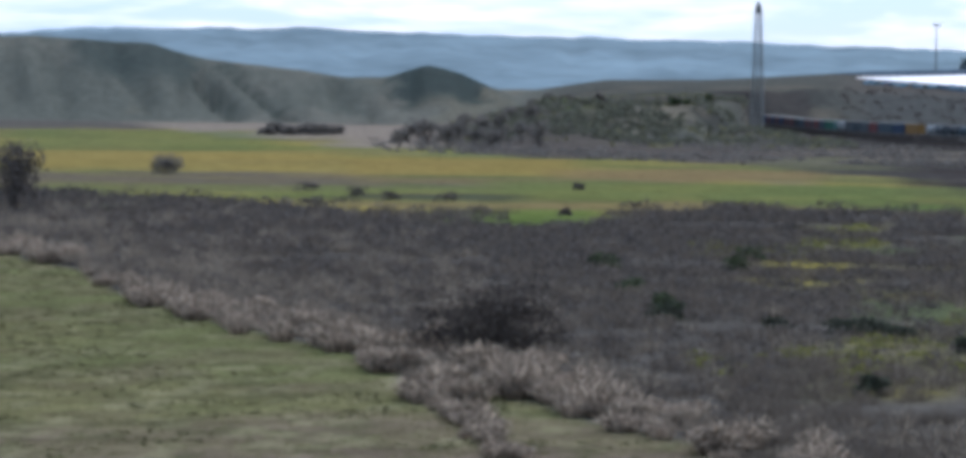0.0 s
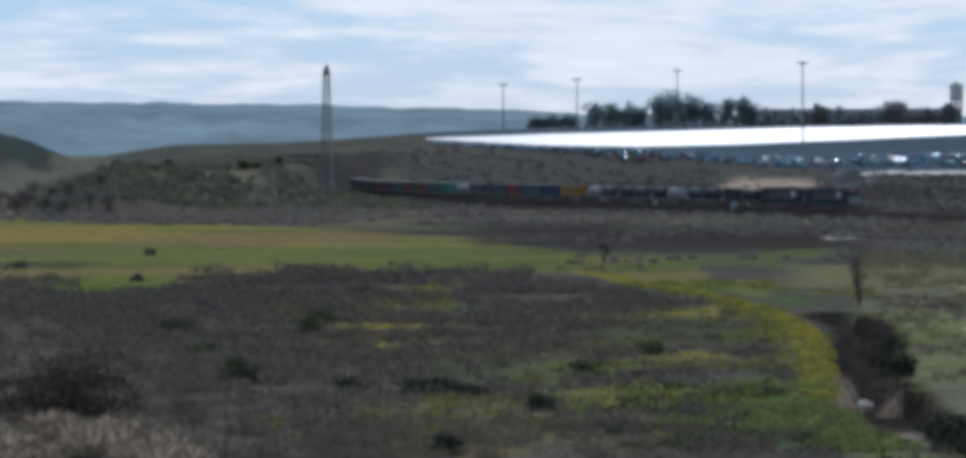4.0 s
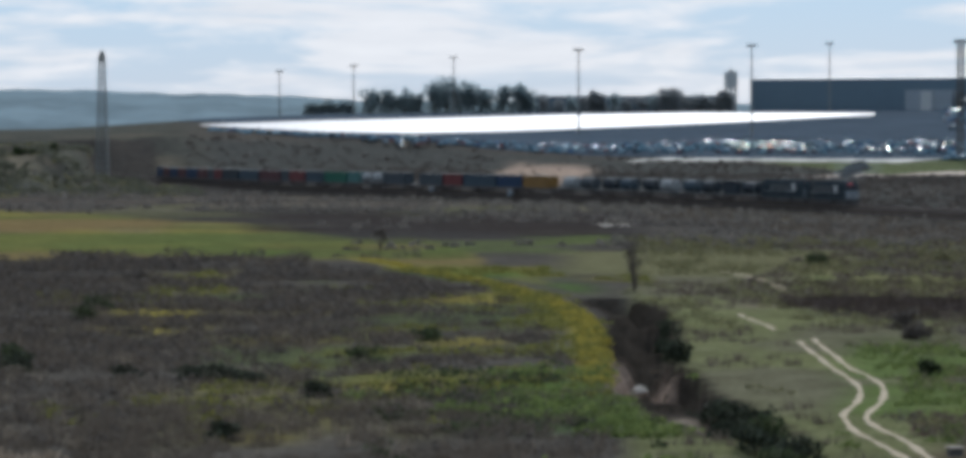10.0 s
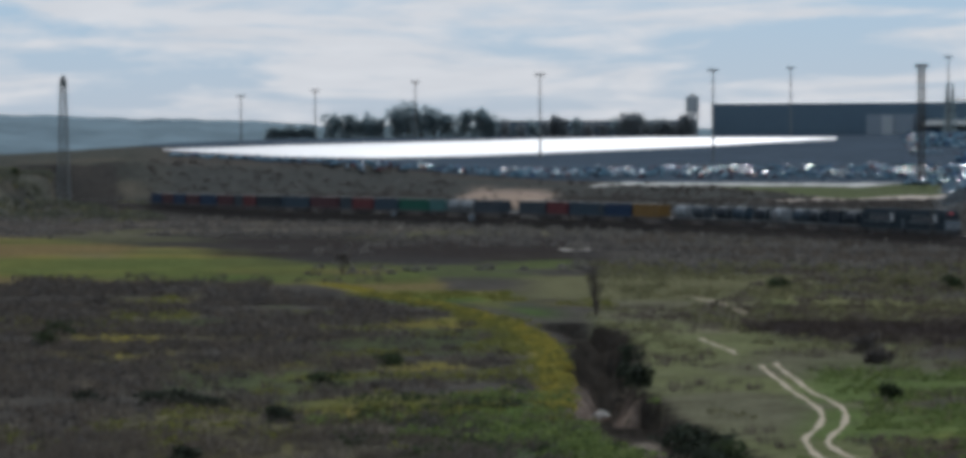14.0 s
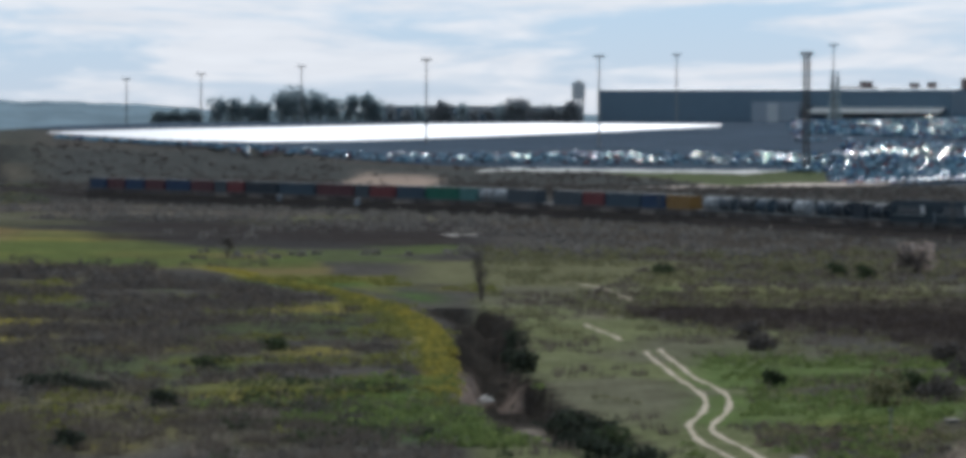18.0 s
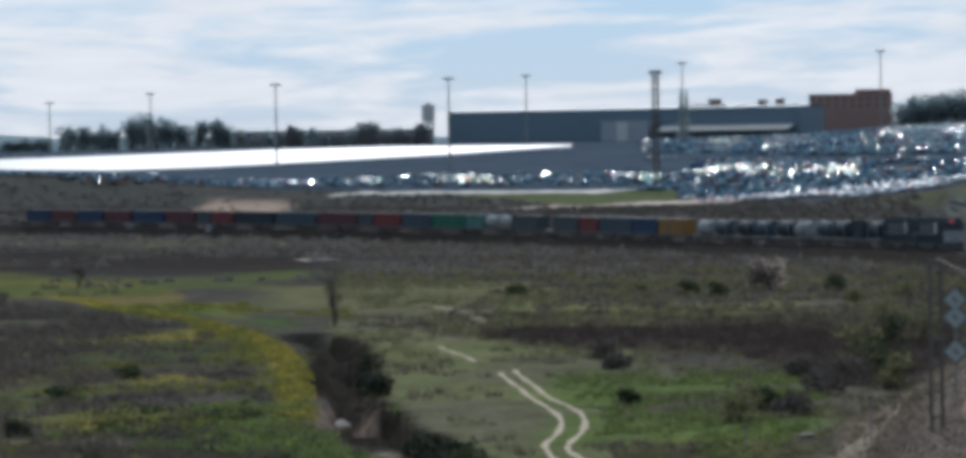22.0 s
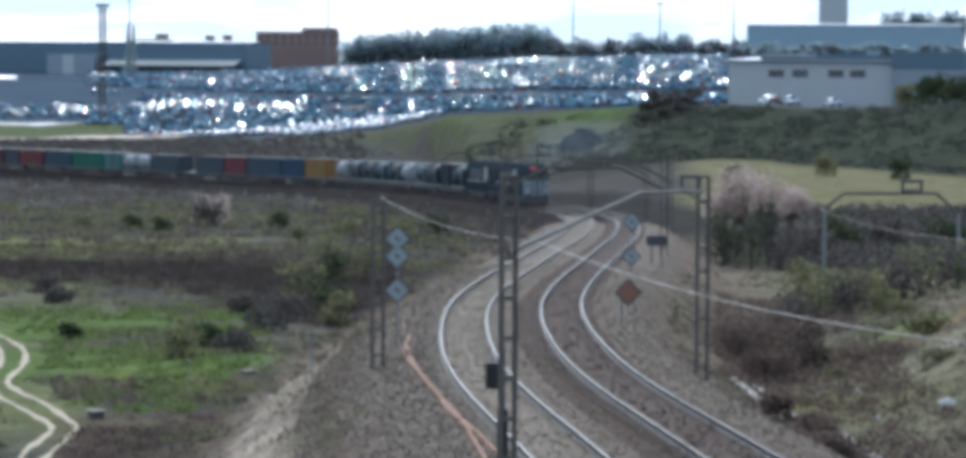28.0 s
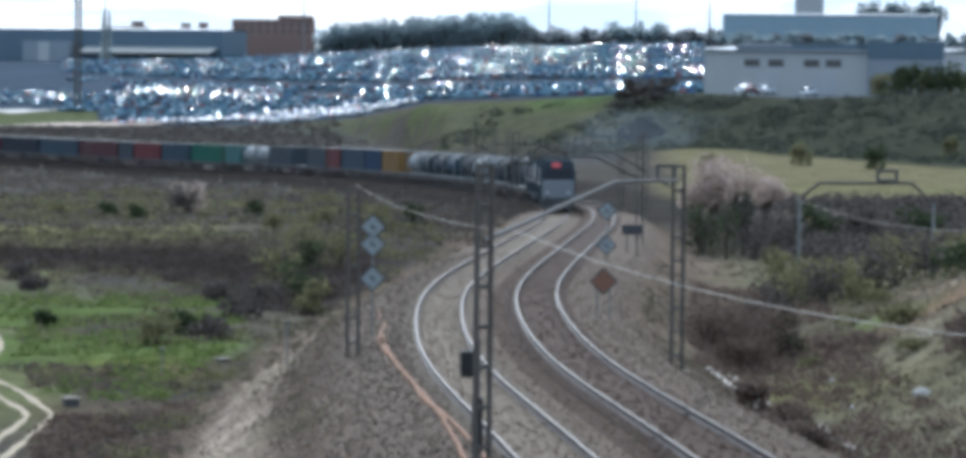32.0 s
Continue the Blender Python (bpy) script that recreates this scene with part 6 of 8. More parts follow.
REED = island_material("dry_reeds", (0.052, 0.040, 0.029), (0.64, 0.515, 0.385), 0.95, 0.35, stops=((0.42, (0.135, 0.108, 0.082)), (0.70, (0.37, 0.30, 0.232))))
TWIG = island_material("bare_grey_scrub", (0.048, 0.041, 0.037), (0.153, 0.132, 0.115), 0.95, 0.2)
DRY = island_material("dry_weeds", (0.066, 0.055, 0.045), (0.182, 0.150, 0.118), 0.95, 0.3)
RUSSET = island_material("russet_brush", (0.075, 0.054, 0.044), (0.205, 0.150, 0.122), 0.95, 0.25)
LEAF_DARK = island_material("dark_evergreen_leaves", (0.026, 0.036, 0.020), (0.080, 0.098, 0.045), 0.85, 0.2)
SLOPE = island_material("dry_olive_slope_scrub", (0.075, 0.066, 0.042), (0.24, 0.200, 0.125), 0.9, 0.3)
# near-black leaves, with shade put into the colour
SHADE_LEAF = island_material("shaded_evergreen_leaves", (0.022, 0.027, 0.020), (0.066, 0.074, 0.048), 0.85, 0.15)
LEAF_OLIVE = island_material("olive_scrub_leaves", (0.080, 0.079, 0.042), (0.250, 0.230, 0.118), 0.9, 0.25)
LEAF_GREEN = island_material("fresh_green_weeds", (0.082, 0.112, 0.036), (0.200, 0.240, 0.078), 0.85, 0.35)
YELLOW_WEED = island_material("yellow_flowering_weeds", (0.105, 0.108, 0.034), (0.215, 0.205, 0.055), 0.9, 0.35)
PINK = island_material("pale_pink_blossom", (0.24, 0.18, 0.15), (0.58, 0.47, 0.41), 0.9, 0.5)


# evergreens: the pale blue-grey of distance haze is put into the leaf colour
LEAF_HAZE = island_material("hazed_evergreen_leaves", (0.20, 0.25, 0.265), (0.34, 0.40, 0.415), 0.9, 0.75)
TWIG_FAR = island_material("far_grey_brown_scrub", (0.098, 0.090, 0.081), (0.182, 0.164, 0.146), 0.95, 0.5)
# bare trees: the same haze put into the twig colour
BARE_HAZE = island_material("hazed_bare_twigs", (0.17, 0.185, 0.196), (0.29, 0.305, 0.315), 0.9, 0.6)


def stuff(name, vf, mat, label, category):
    ob = mesh_object(name, vf[0], vf[1], mat)
    return tagged(ob, label, category, kind="stuff")


def reed_edge(az):
    return np.interp(az, [-16, -14.5, -13.4, -12.4, -11.4, -10.3, -9.4, -8.5, -8.0, -7.4], [310, 287, 254, 218, 201, 187, 178, 158, 149, 140])


def lower_edge(az):
    return np.interp(az, [-8.2, -7.5, -6.2, -5.3, -4.2, -3.2, -1.0, 1.0], [172, 163, 148, 139, 134, 124, 116, 112])


def tussocks(px, py, r, h, count, width, seed):
    """Dense domes of blades that rise from one foot, bend over and hang outwards: verts and faces."""
    rng = np.random.default_rng(seed)
    n = len(px)
    a = rng.uniform(0, 2 * np.pi, (n, count))
    k = np.sqrt(rng.random((n, count)))
    hh = np.asarray(h)[:, None] * rng.uniform(0.75, 1.1, (n, count)) * (1.05 - 0.45 * k**2)
    reach = np.asarray(r)[:, None] * k
    z = ground_height(px, py)[:, None] - 0.1
    b = a + rng.normal(0, 1.2, (n, count))
    w = width * rng.uniform(0.6, 1.5, (n, count)) * np.sqrt(np.asarray(h))[:, None]
    wx, wy = w * np.cos(b), w * np.sin(b)

    def at(f, up, side):
        return np.stack([px[:, None] + reach * f * np.cos(a) + side * wx, py[:, None] + reach * f * np.sin(a) + side * wy, z + hh * up], -1)

    tip = rng.uniform(0.55, 1.0, (n, count))
    v = np.stack([at(0.35, 0, -0.7), at(0.35, 0, 0.7), at(0.75, 0.85, 0), at(0.68, 0.7, -1), at(0.72, 0.72, 1), at(1.1, tip, 0)], 2).reshape(-1, 3)
    return v, np.arange(len(v)).reshape(-1, 3)


# the belt of tall dry reeds along the pasture
az = RNG.uniform(-15.5, -7.3, 760)
d = reed_edge(az + 0.25 * np.sin(az * 9)) + np.abs(RNG.normal(0, 1, 760)) * 7.0 + RNG.uniform(-0.6, 0.6, 760)
az2 = RNG.uniform(-8.3, -2.0, 480)
d2 = lower_edge(az2 + 0.3 * np.sin(az2 * 8)) + np.abs(RNG.normal(0, 1, 480)) * 5.0
az, d = np.r_[az, az2], np.r_[d, d2]
x, y = d * np.sin(az * DEG), d * np.cos(az * DEG)
ok = fbm(x / 3.2, y / 3.2, 61) > 0.455
x, y = x[ok], y[ok]
# a short row of them down the pasture's drain
f = RNG.uniform(0, 1, 70)
x, y = np.r_[x, -21.8 + 6.5 * f + RNG.normal(0, 0.35, 70)], np.r_[y, 152 - 25 * f + RNG.normal(0, 0.8, 70)]
hgt = RNG.uniform(0.7, 1.35, len(x)) * (0.35 + 1.35 * fbm(x / 4, y / 4, 4))
hgt[-70:] *= 0.7
stuff("reed_belt", tussocks(x, y, hgt * RNG.uniform(0.7, 1.0, len(x)), hgt, 170, 0.028, 3), REED, "tall pale dry reeds in rounded tussocks along the pasture", "reeds")


def behind_reeds(x, y, a, d, rng):
    edge = np.where(a < -7.4, reed_edge(a), lower_edge(a))
    deep = np.where(a < -7.4, 120, np.interp(a, [-7.4, -5, -2, 1], [34, 34, 34, 30]))
    return (d > edge + 3) & (rng.random(len(d)) < np.exp(-(d - edge) / deep * 1.6)) & (fbm(x / 9, y / 9, 66) > 0.38)


x, y = scatter(13000, -15.5, 1.5, 116, 400, 111, behind_reeds)
hgt = RNG.uniform(0.55, 1.25, len(x))
stuff("thin_reeds", tussocks(x, y, hgt * 0.9, hgt, 46, 0.028, 112), island_material("thin_dry_reeds", (0.064, 0.053, 0.042), (0.35, 0.29, 0.222), 0.95, 0.3), "thin pale reeds scattered through the scrub", "reeds")


def off_stream(x, y):
    e = np.full(len(x), 1e9)
    for px, py in DITCH[::3]:
        e = np.minimum(e, (x - px) ** 2 + (y - py) ** 2)
    return e > 3.4**2


def off_ruts(x, y):
    e = np.full(len(x), 1e9)
    for px, py in RUTS[::3]:
        e = np.minimum(e, (x - px) ** 2 + (y - py) ** 2)
    return e > 1.9**2


def in_scrub(x, y, a, d, rng):
    edge = np.where(a < -7.4, reed_edge(a), lower_edge(a)) + 3
    top = np.interp(a, [-16, -13.8, -10, -6.5, -5.5, -3.5, 0.8, 1.9, 3.0, 3.8, 4.3], [470, 447, 400, 345, 375, 405, 408, 360, 322, 275, 225])
    bare = smooth((fbm(x / 16, y / 42, 41) - 0.53) * 9) * smooth((a + 3.5) / 2.5) * 0.8
    top = top * (1 + 0.30 * (fbm(x / 13, y / 13, 55) - 0.55)) + rng.normal(0, 9, len(d))
    return (d > edge) & (d < top) & (rng.random(len(d)) > bare) & ((np.interp(y, RIM[::-1, 1], RIM[::-1, 0]) - x > np.interp(y, [185, 205, 230, 345, 375, 400], [0.9, 1.8, 3.6, 4.0, 7.0, 6.0])) | (d < 186) | (d > 404)) & ((np.interp(y + 17, RIM[::-1, 1], RIM[::-1, 0]) - x > np.interp(y, [260, 290, 345, 375, 400], [0.0, 2.0, 4.0, 7.0, 6.0])) | (d < 255) | (d > 404)) & ((fbm(x / 22, y / 13, 95) < 0.55) | (np.interp(y, RIM[::-1, 1], RIM[::-1, 0]) - x > 16) | (d > 318) | (d < 185) | (rng.random(len(d)) < 0.25)) & (fbm(x / 10, y / 10, 51) + 0.25 * (fbm(x / 40, y / 40, 56) - 0.5) > 0.40) & ((fbm(x / 13, y / 20, 99) < 0.55) | (a < -1.8) | (rng.random(len(d)) < 0.3)) & off_stream(x, y)


x, y = scatter(15600, -15.5, 4.4, 114, 450, 21, in_scrub)
s = np.hypot(x, y) / 200
r = RNG.uniform(0.3, 0.9, len(x)) * s**0.4
stuff("grey_scrub", cards(x, y, ground_height(x, y) - 0.1, r, r * RNG.uniform(0.6, 1.05, len(x)), 38, 0.085 * s**0.6 * RNG.uniform(0.8, 1.4, len(x)), 5), TWIG, "low bare grey-brown scrub covering the field", "scrub")
x, y = scatter(15000, -15.5, 4.4, 114, 430, 23, in_scrub)
stuff("dry_weeds", blades(x, y, RNG.uniform(0.3, 0.8, len(x)), RNG.uniform(0.5, 1.1, len(x)), 28, 0.5, 0.032, 7), DRY, "dry brown weeds among the scrub", "weeds")

x, y = scatter(5200, -15.5, -2.0, 118, 290, 89, lambda x, y, a, d, rng: (d < np.where(a < -7.4, reed_edge(a), lower_edge(a)) - 0.3) & (fbm(x / 5, y / 5, 90) > 0.5))
stuff("pasture_tufts", cards(x, y, ground_height(x, y) - 0.04, RNG.uniform(0.12, 0.42, len(x)), RNG.uniform(0.06, 0.20, len(x)), 20, 0.06, 91), island_material("dull_pasture_tufts", (0.060, 0.058, 0.030), (0.185, 0.170, 0.080), 0.9, 0.3), "dull tufts standing in the short pasture", "grass")
x, y = scatter(1900, -3.6, 3.0, 110, 172, 141, lambda x, y, a, d, rng: (d > lower_edge(a)) & (fbm(x / 5, y / 5, 142) > 0.40))
hgt = RNG.uniform(0.3, 0.75, len(x))
stuff("dry_weeds", tussocks(x, y, hgt * 0.9, hgt, 40, 0.026, 143), DRY, "low dry tussocks in the near scrub", "weeds")
# grass and weeds in the pasture and the meadows
x, y = scatter(26000, -15.5, -2.0, 112, 290, 25, lambda x, y, a, d, rng: (d < np.where(a < -7.4, reed_edge(a), lower_edge(a)) - 0.5))
stuff("pasture_grass", blades(x, y, RNG.uniform(0.15, 0.45, len(x)), RNG.uniform(0.08, 0.28, len(x)), 12, 0.8, 0.045, 9),
      island_material("pasture_grass_blades", (0.090, 0.078, 0.036), (0.190, 0.185, 0.075), 0.9, 0.35), "short winter grass in tufts", "grass")
x, y = scatter(5600, -4.2, 5.0, 128, 370, 27, lambda x, y, a, d, rng: ((fbm(x / 16, y / 42, 41) > np.where(a < -2.0, 0.69, np.where((a < -0.5) | (a > 1.8), 0.60, 0.56))) & (d > lower_edge(a)) & (rng.random(len(d)) < 0.9) & off_stream(x, y)) | ((np.abs(np.interp(y, RIM[::-1, 1], RIM[::-1, 0]) - x - 1.7) < 1.7) & (d > 188)) | ((np.abs(np.interp(y, RIM[::-1, 1], RIM[::-1, 0]) - x - 8) < 8) & (d > 185) & (d < 318) & (fbm(x / 22, y / 13, 95) > 0.56)))
r = RNG.uniform(0.3, 0.7, len(x))
gap = np.interp(y, RIM[::-1, 1], RIM[::-1, 0]) - x
ok = (gap < 3.6) | (gap > 17) | (fbm(x / 9, y / 9, 106) > 0.52)
x, y, r = x[ok], y[ok], r[ok]
stuff("yellow_weeds", cards(x, y, ground_height(x, y) - 0.05, r, r * 0.55, 26, 0.11, 15), YELLOW_WEED, "yellow-green weeds in strips", "weeds")
x, y = scatter(9000, 0.6, 4.8, 190, 400, 107, lambda x, y, a, d, rng: (np.abs(np.interp(y, RIM[::-1, 1], RIM[::-1, 0]) - x - 0.9) < 0.9))
r = RNG.uniform(0.25, 0.5, len(x))
stuff("yellow_weeds", cards(x, y, ground_height(x, y) - 0.05, r, r * 0.5, 22, 0.10, 108), island_material("bright_yellow_weeds", (0.23, 0.195, 0.042), (0.37, 0.31, 0.062), 0.9, 0.4), "bright yellow weeds in a band along the stream", "weeds")
x, y = scatter(1500, 0.4, 5.6, 118, 200, 29, lambda x, y, a, d, rng: (fbm(x / 9, y / 9, 43) > np.where((a > 2.6) & (d > 150), 0.47, 0.62)) & off_stream(x, y))
r = RNG.uniform(0.3, 0.8, len(x))
stuff("green_weeds", cards(x, y, ground_height(x, y) - 0.05, r, r * 0.8, 30, 0.12, 17), LEAF_GREEN, "lush green weeds near the stream", "weeds")
x, y = scatter(1100, 7.8, 12.0, 150, 226, 31, lambda x, y, a, d, rng: (fbm(x / 9, y / 9, 44) > 0.45) & (beside(x, y)[0] < -11) & off_ruts(x, y))
r = RNG.uniform(0.25, 0.55, len(x))
stuff("green_weeds", cards(x, y, ground_height(x, y) - 0.05, r, r * 0.7, 22, 0.11, 19), LEAF_GREEN, "fresh green weeds beside the farm track", "weeds")
x, y = scatter(4200, 4.6, 15.5, 118, 460, 33, lambda x, y, a, d, rng: (fbm(x / 14, y / 14, 45) > np.where((a < 9) & (d < 240), 0.60, 0.48)) & (((d < np.interp(a, [6.8, 8.66, 10.5, 12.0, 13.2], [276, 261, 250, 222, 205])) | (d > 297) | (a < 6.9) | (a > 14))) & (beside(x, y)[0] < -9.3) & off_ruts(x, y) & ((np.abs(a - np.interp(d, [130, 160, 185, 230, 285], [9, 8, 8.3, 7.3, 6])) > 0.5) | (d > 290)) & off_stream(x, y))
s = np.hypot(x, y) / 220
r = RNG.uniform(0.3, 0.9, len(x)) * s**0.4
stuff("olive_scrub", cards(x, y, ground_height(x, y) - 0.1, r, r * RNG.uniform(0.5, 1.0, len(x)), 32, 0.095 * s**0.6, 21), LEAF_OLIVE, "patchy olive scrub in the rough field", "scrub")
x, y = scatter(2600, 5.0, 15.5, 128, 330, 35, lambda x, y, a, d, rng: (fbm(x / 11, y / 11, 46) > 0.5) & (beside(x, y)[0] < -9.3) & off_ruts(x, y))
stuff("dry_weeds", blades(x, y, RNG.uniform(0.3, 0.7, len(x)), RNG.uniform(0.35, 0.9, len(x)), 24, 0.5, 0.045, 23), DRY, "dry brown weeds in the rough field", "weeds")
x, y = scatter(5000, -9.0, 14.0, 430, 960, 37, lambda x, y, a, d, rng: (fbm(x / 26, y / 26, 47) > 0.50) & (np.abs(beside(x, y)[0]) > 9) & ((a > 0.5) | (d > np.interp(a, [-9, -7.2, -3.5, 0.5], [760, 700, 650, 540]))))
r = RNG.uniform(0.5, 1.6, len(x))
stuff("far_scrub", cards(x, y, ground_height(x, y) - 0.1, r, r * 0.8, 20, 0.36, 25), TWIG_FAR, "dark scrub on the far side of the fields", "scrub")
x, y = scatter(2600, -7.6, -1.8, 850, 1190, 39, lambda x, y, a, d, rng: (fbm(x / 30, y / 30, 48) > 0.49) & (np.abs(beside(x, y)[0]) > 8))
r = RNG.uniform(0.7, 2.2, len(x))
stuff("hill_scrub", cards(x, y, ground_height(x, y) - 0.2, r, r * 0.9, 28, 0.5, 27), island_material("dull_olive_hill_scrub", (0.078, 0.080, 0.060), (0.155, 0.152, 0.108), 0.9, 0.25), "olive bushes on the low hill", "scrub")
x, y = scatter(5200, 6.9, 14.0, 205, 330, 71, lambda x, y, a, d, rng: ((d > np.interp(a, [6.8, 8.66, 10.5, 12.0, 13.2], [276, 261, 250, 222, 205])) & (rng.random(len(d)) < np.where(d < 297, 0.7, 0.35))) & (beside(x, y)[0] < -10) & off_ruts(x, y))
stuff("dark_weeds", blades(x, y, RNG.uniform(0.3, 0.8, len(x)), RNG.uniform(0.3, 0.8, len(x)), 24, 0.5, 0.045, 73), island_material("burnt_dark_weeds", (0.030, 0.024, 0.020), (0.105, 0.082, 0.066), 0.95, 0.2), "dark withered weeds in a band across the field", "weeds")
# weeds on the railway's own banks
x, y = scatter(5200, 11.0, 22.0, 92, 300, 103, lambda x, y, a, d, rng: (((beside(x, y)[0] < -4.6) & (beside(x, y)[0] > -10.5)) | ((beside(x, y)[0] > 8.4) & (beside(x, y)[0] < 14))) & (fbm(x / 3, y / 6, 104) > 0.53))
r = RNG.uniform(0.10, 0.34, len(x))
stuff("bank_weeds", cards(x, y, ground_height(x, y) - 0.03, r, r * 0.8, 16, 0.07, 105), island_material("dusty_bank_weeds", (0.075, 0.068, 0.045), (0.20, 0.175, 0.115), 0.95, 0.2), "low dusty weeds in the gravel of the railway bank", "weeds")
# banks right of the line
x, y = scatter(1500, 16.5, 24.5, 92, 330, 41, lambda x, y, a, d, rng: (beside(x, y)[0] > 12.5) & (fbm(x / 9, y / 9, 49) > 0.42) & ((np.abs(a - np.interp(d, [205, 240, 275], [22.0, 22.1, 22.65])) > 0.5) | (d < 205) | (d > 275)))
r = RNG.uniform(0.25, 0.75, len(x)) * (np.hypot(x, y) / 200) ** 0.5
stuff("bank_scrub", cards(x, y, ground_height(x, y) - 0.05, r, r * 0.7, 34, 0.065 * (np.hypot(x, y) / 200) ** 0.4, 29), SLOPE, "olive scrub on the cutting's slope", "scrub")
x, y = scatter(3000, 17.0, 23.5, 96, 240, 43, lambda x, y, a, d, rng: (beside(x, y)[0] > 10.5) & (beside(x, y)[0] < 18) & (fbm(x / 10, y / 10, 50) > 0.44))
r = RNG.uniform(0.35, 0.8, len(x))
stuff("russet_brush", cards(x, y, ground_height(x, y) - 0.05, r, r * 0.85, 34, 0.085, 31), RUSSET, "russet bare brush in the hollow below the line", "scrub")
x, y = scatter(420, 9.0, 12.0, 122, 142, 45, lambda x, y, a, d, rng: (beside(x, y)[0] < -11) & (fbm(x / 6, y / 6, 52) > 0.40))
r = RNG.uniform(0.3, 0.6, len(x))
stuff("russet_brush", cards(x, y, ground_height(x, y) - 0.05, r, r * 0.8, 30, 0.085, 33), RUSSET, "russet brush at the foot of the bank", "scrub")
x, y = scatter(3600, 13.4, 24.5, 470, 660, 47, lambda x, y, a, d, rng: (d > np.interp(a, BANK_AZ, BANK_D) - 78) & (d < np.interp(a, BANK_AZ, BANK_D) + np.where(a > 17.6, -8, -16)) & (fbm(x / 22, y / 22, 53) > np.where(a > 17.5, 0.42, 0.54)))
r = RNG.uniform(0.5, 1.5, len(x))
stuff("mound_scrub", cards(x, y, ground_height(x, y) - 0.2, r, r * 0.7, 34, 0.24, 35), island_material("dark_mound_scrub", (0.048, 0.055, 0.045), (0.105, 0.110, 0.078), 0.9, 0.2), "dark dense scrub on the mound's slope", "scrub")
x, y = scatter(2200, 19.2, 24.5, 285, 400, 75, lambda x, y, a, d, rng: (fbm(x / 14, y / 14, 76) > 0.40) & (beside(x, y)[0] > 15))
r = RNG.uniform(0.5, 1.3, len(x))
stuff("hollow_scrub", cards(x, y, ground_height(x, y) - 0.1, r, r * 0.9, 24, 0.2, 77), TWIG, "grey-brown scrub filling the hollow below the meadow", "scrub")
x, y = scatter(420, 0.8, 5.2, 128, 205, 81, lambda x, y, a, d, rng: (fbm(x / 6, y / 6, 82) > 0.50) & off_stream(x, y))
r = RNG.uniform(0.3, 0.8, len(x))
stuff("dark_weeds", cards(x, y, ground_height(x, y) - 0.05, r, r * 0.8, 26, 0.11, 83), LEAF_DARK, "dark leafy clumps among the yellow weeds", "weeds")
# loose stones on the railway's bed and banks
BED_X = [-4.25, -3.3, -1.85, -0.9, -0.5, 0.5, 0.9, 1.9, 2.9, 3.3, 4.3, 4.7, 5.65, 7.1, 8.05]
BED_Z = [-1.22, -0.575, -0.24, -0.2, -0.185, -0.185, -0.2, -0.245, -0.2, -0.185, -0.185, -0.2, -0.24, -0.575, -1.22]


def gravel(name, count, seed, lo, hi, size, mat, label):
    """Stones strewn between two distances to the right of the left track."""
    x, y = scatter(count, 10.0, 22.0, 66, 215, seed, lambda x, y, a, d, rng: rng.random(len(d)) < np.minimum(1, (125 / d) ** 1.5))
    right, _ = beside(x, y)
    ok = (right > lo) & (right < hi)
    x, y, right = x[ok], y[ok], right[ok]
    z = np.maximum(ground_height(x, y), np.where((right > -4.25) & (right < 8.05), rail_height(x, y) + np.interp(right, BED_X, BED_Z), -99))
    rng = np.random.default_rng(seed + 1)
    n = len(x)
    stuff(name, cards(x, y, z, np.full(n, 0.05), np.full(n, 0.05), 3, size * rng.uniform(0.5, 1.7, n), seed + 2), mat, label, "stones")


gravel("loose_stones", 38000, 46, -9.2, -4.9, 0.040, island_material("pale_tan_stones", (0.14, 0.112, 0.088), (0.50, 0.41, 0.32), 0.95, 0.2), "pale tan stones on the trodden edge of the embankment")
gravel("loose_stones", 90000, 49, -5.5, -1.0, 0.040, island_material("grey_brown_stones", (0.066, 0.055, 0.046), (0.31, 0.255, 0.205), 0.95, 0.2), "loose grey-brown stones on the embankment")
gravel("loose_stones", 60000, 52, -0.8, 2.6, 0.026, island_material("dusty_brown_stones", (0.085, 0.066, 0.048), (0.235, 0.182, 0.132), 0.95, 0.2), "dusty brown ballast stones between the rails")
gravel("loose_stones", 60000, 55, 2.6, 5.4, 0.026, island_material("rusty_stones", (0.032, 0.021, 0.015), (0.095, 0.060, 0.042), 0.95, 0.2), "rust-stained ballast stones between the rails")
gravel("loose_stones", 70000, 58, 5.4, 13.0, 0.036, island_material("grey_bank_stones", (0.080, 0.064, 0.052), (0.34, 0.275, 0.215), 0.95, 0.2), "loose grey stones below the line")


x, y = scatter(26000, 18.2, 25.0, 100, 215, 61, lambda x, y, a, d, rng: (beside(x, y)[0] > 15.5) & (fbm(x / 4, y / 4, 161) > 0.42))
stuff("hillside_stones", cards(x, y, ground_height(x, y), np.full(len(x), 0.05), np.full(len(x), 0.05), 3, 0.042 * RNG.uniform(0.5, 1.8, len(x)), 162), island_material("grey_hillside_stones", (0.075, 0.062, 0.050), (0.36, 0.30, 0.235), 0.95, 0.2), "grey stones weathering out of the hillside", "stones")


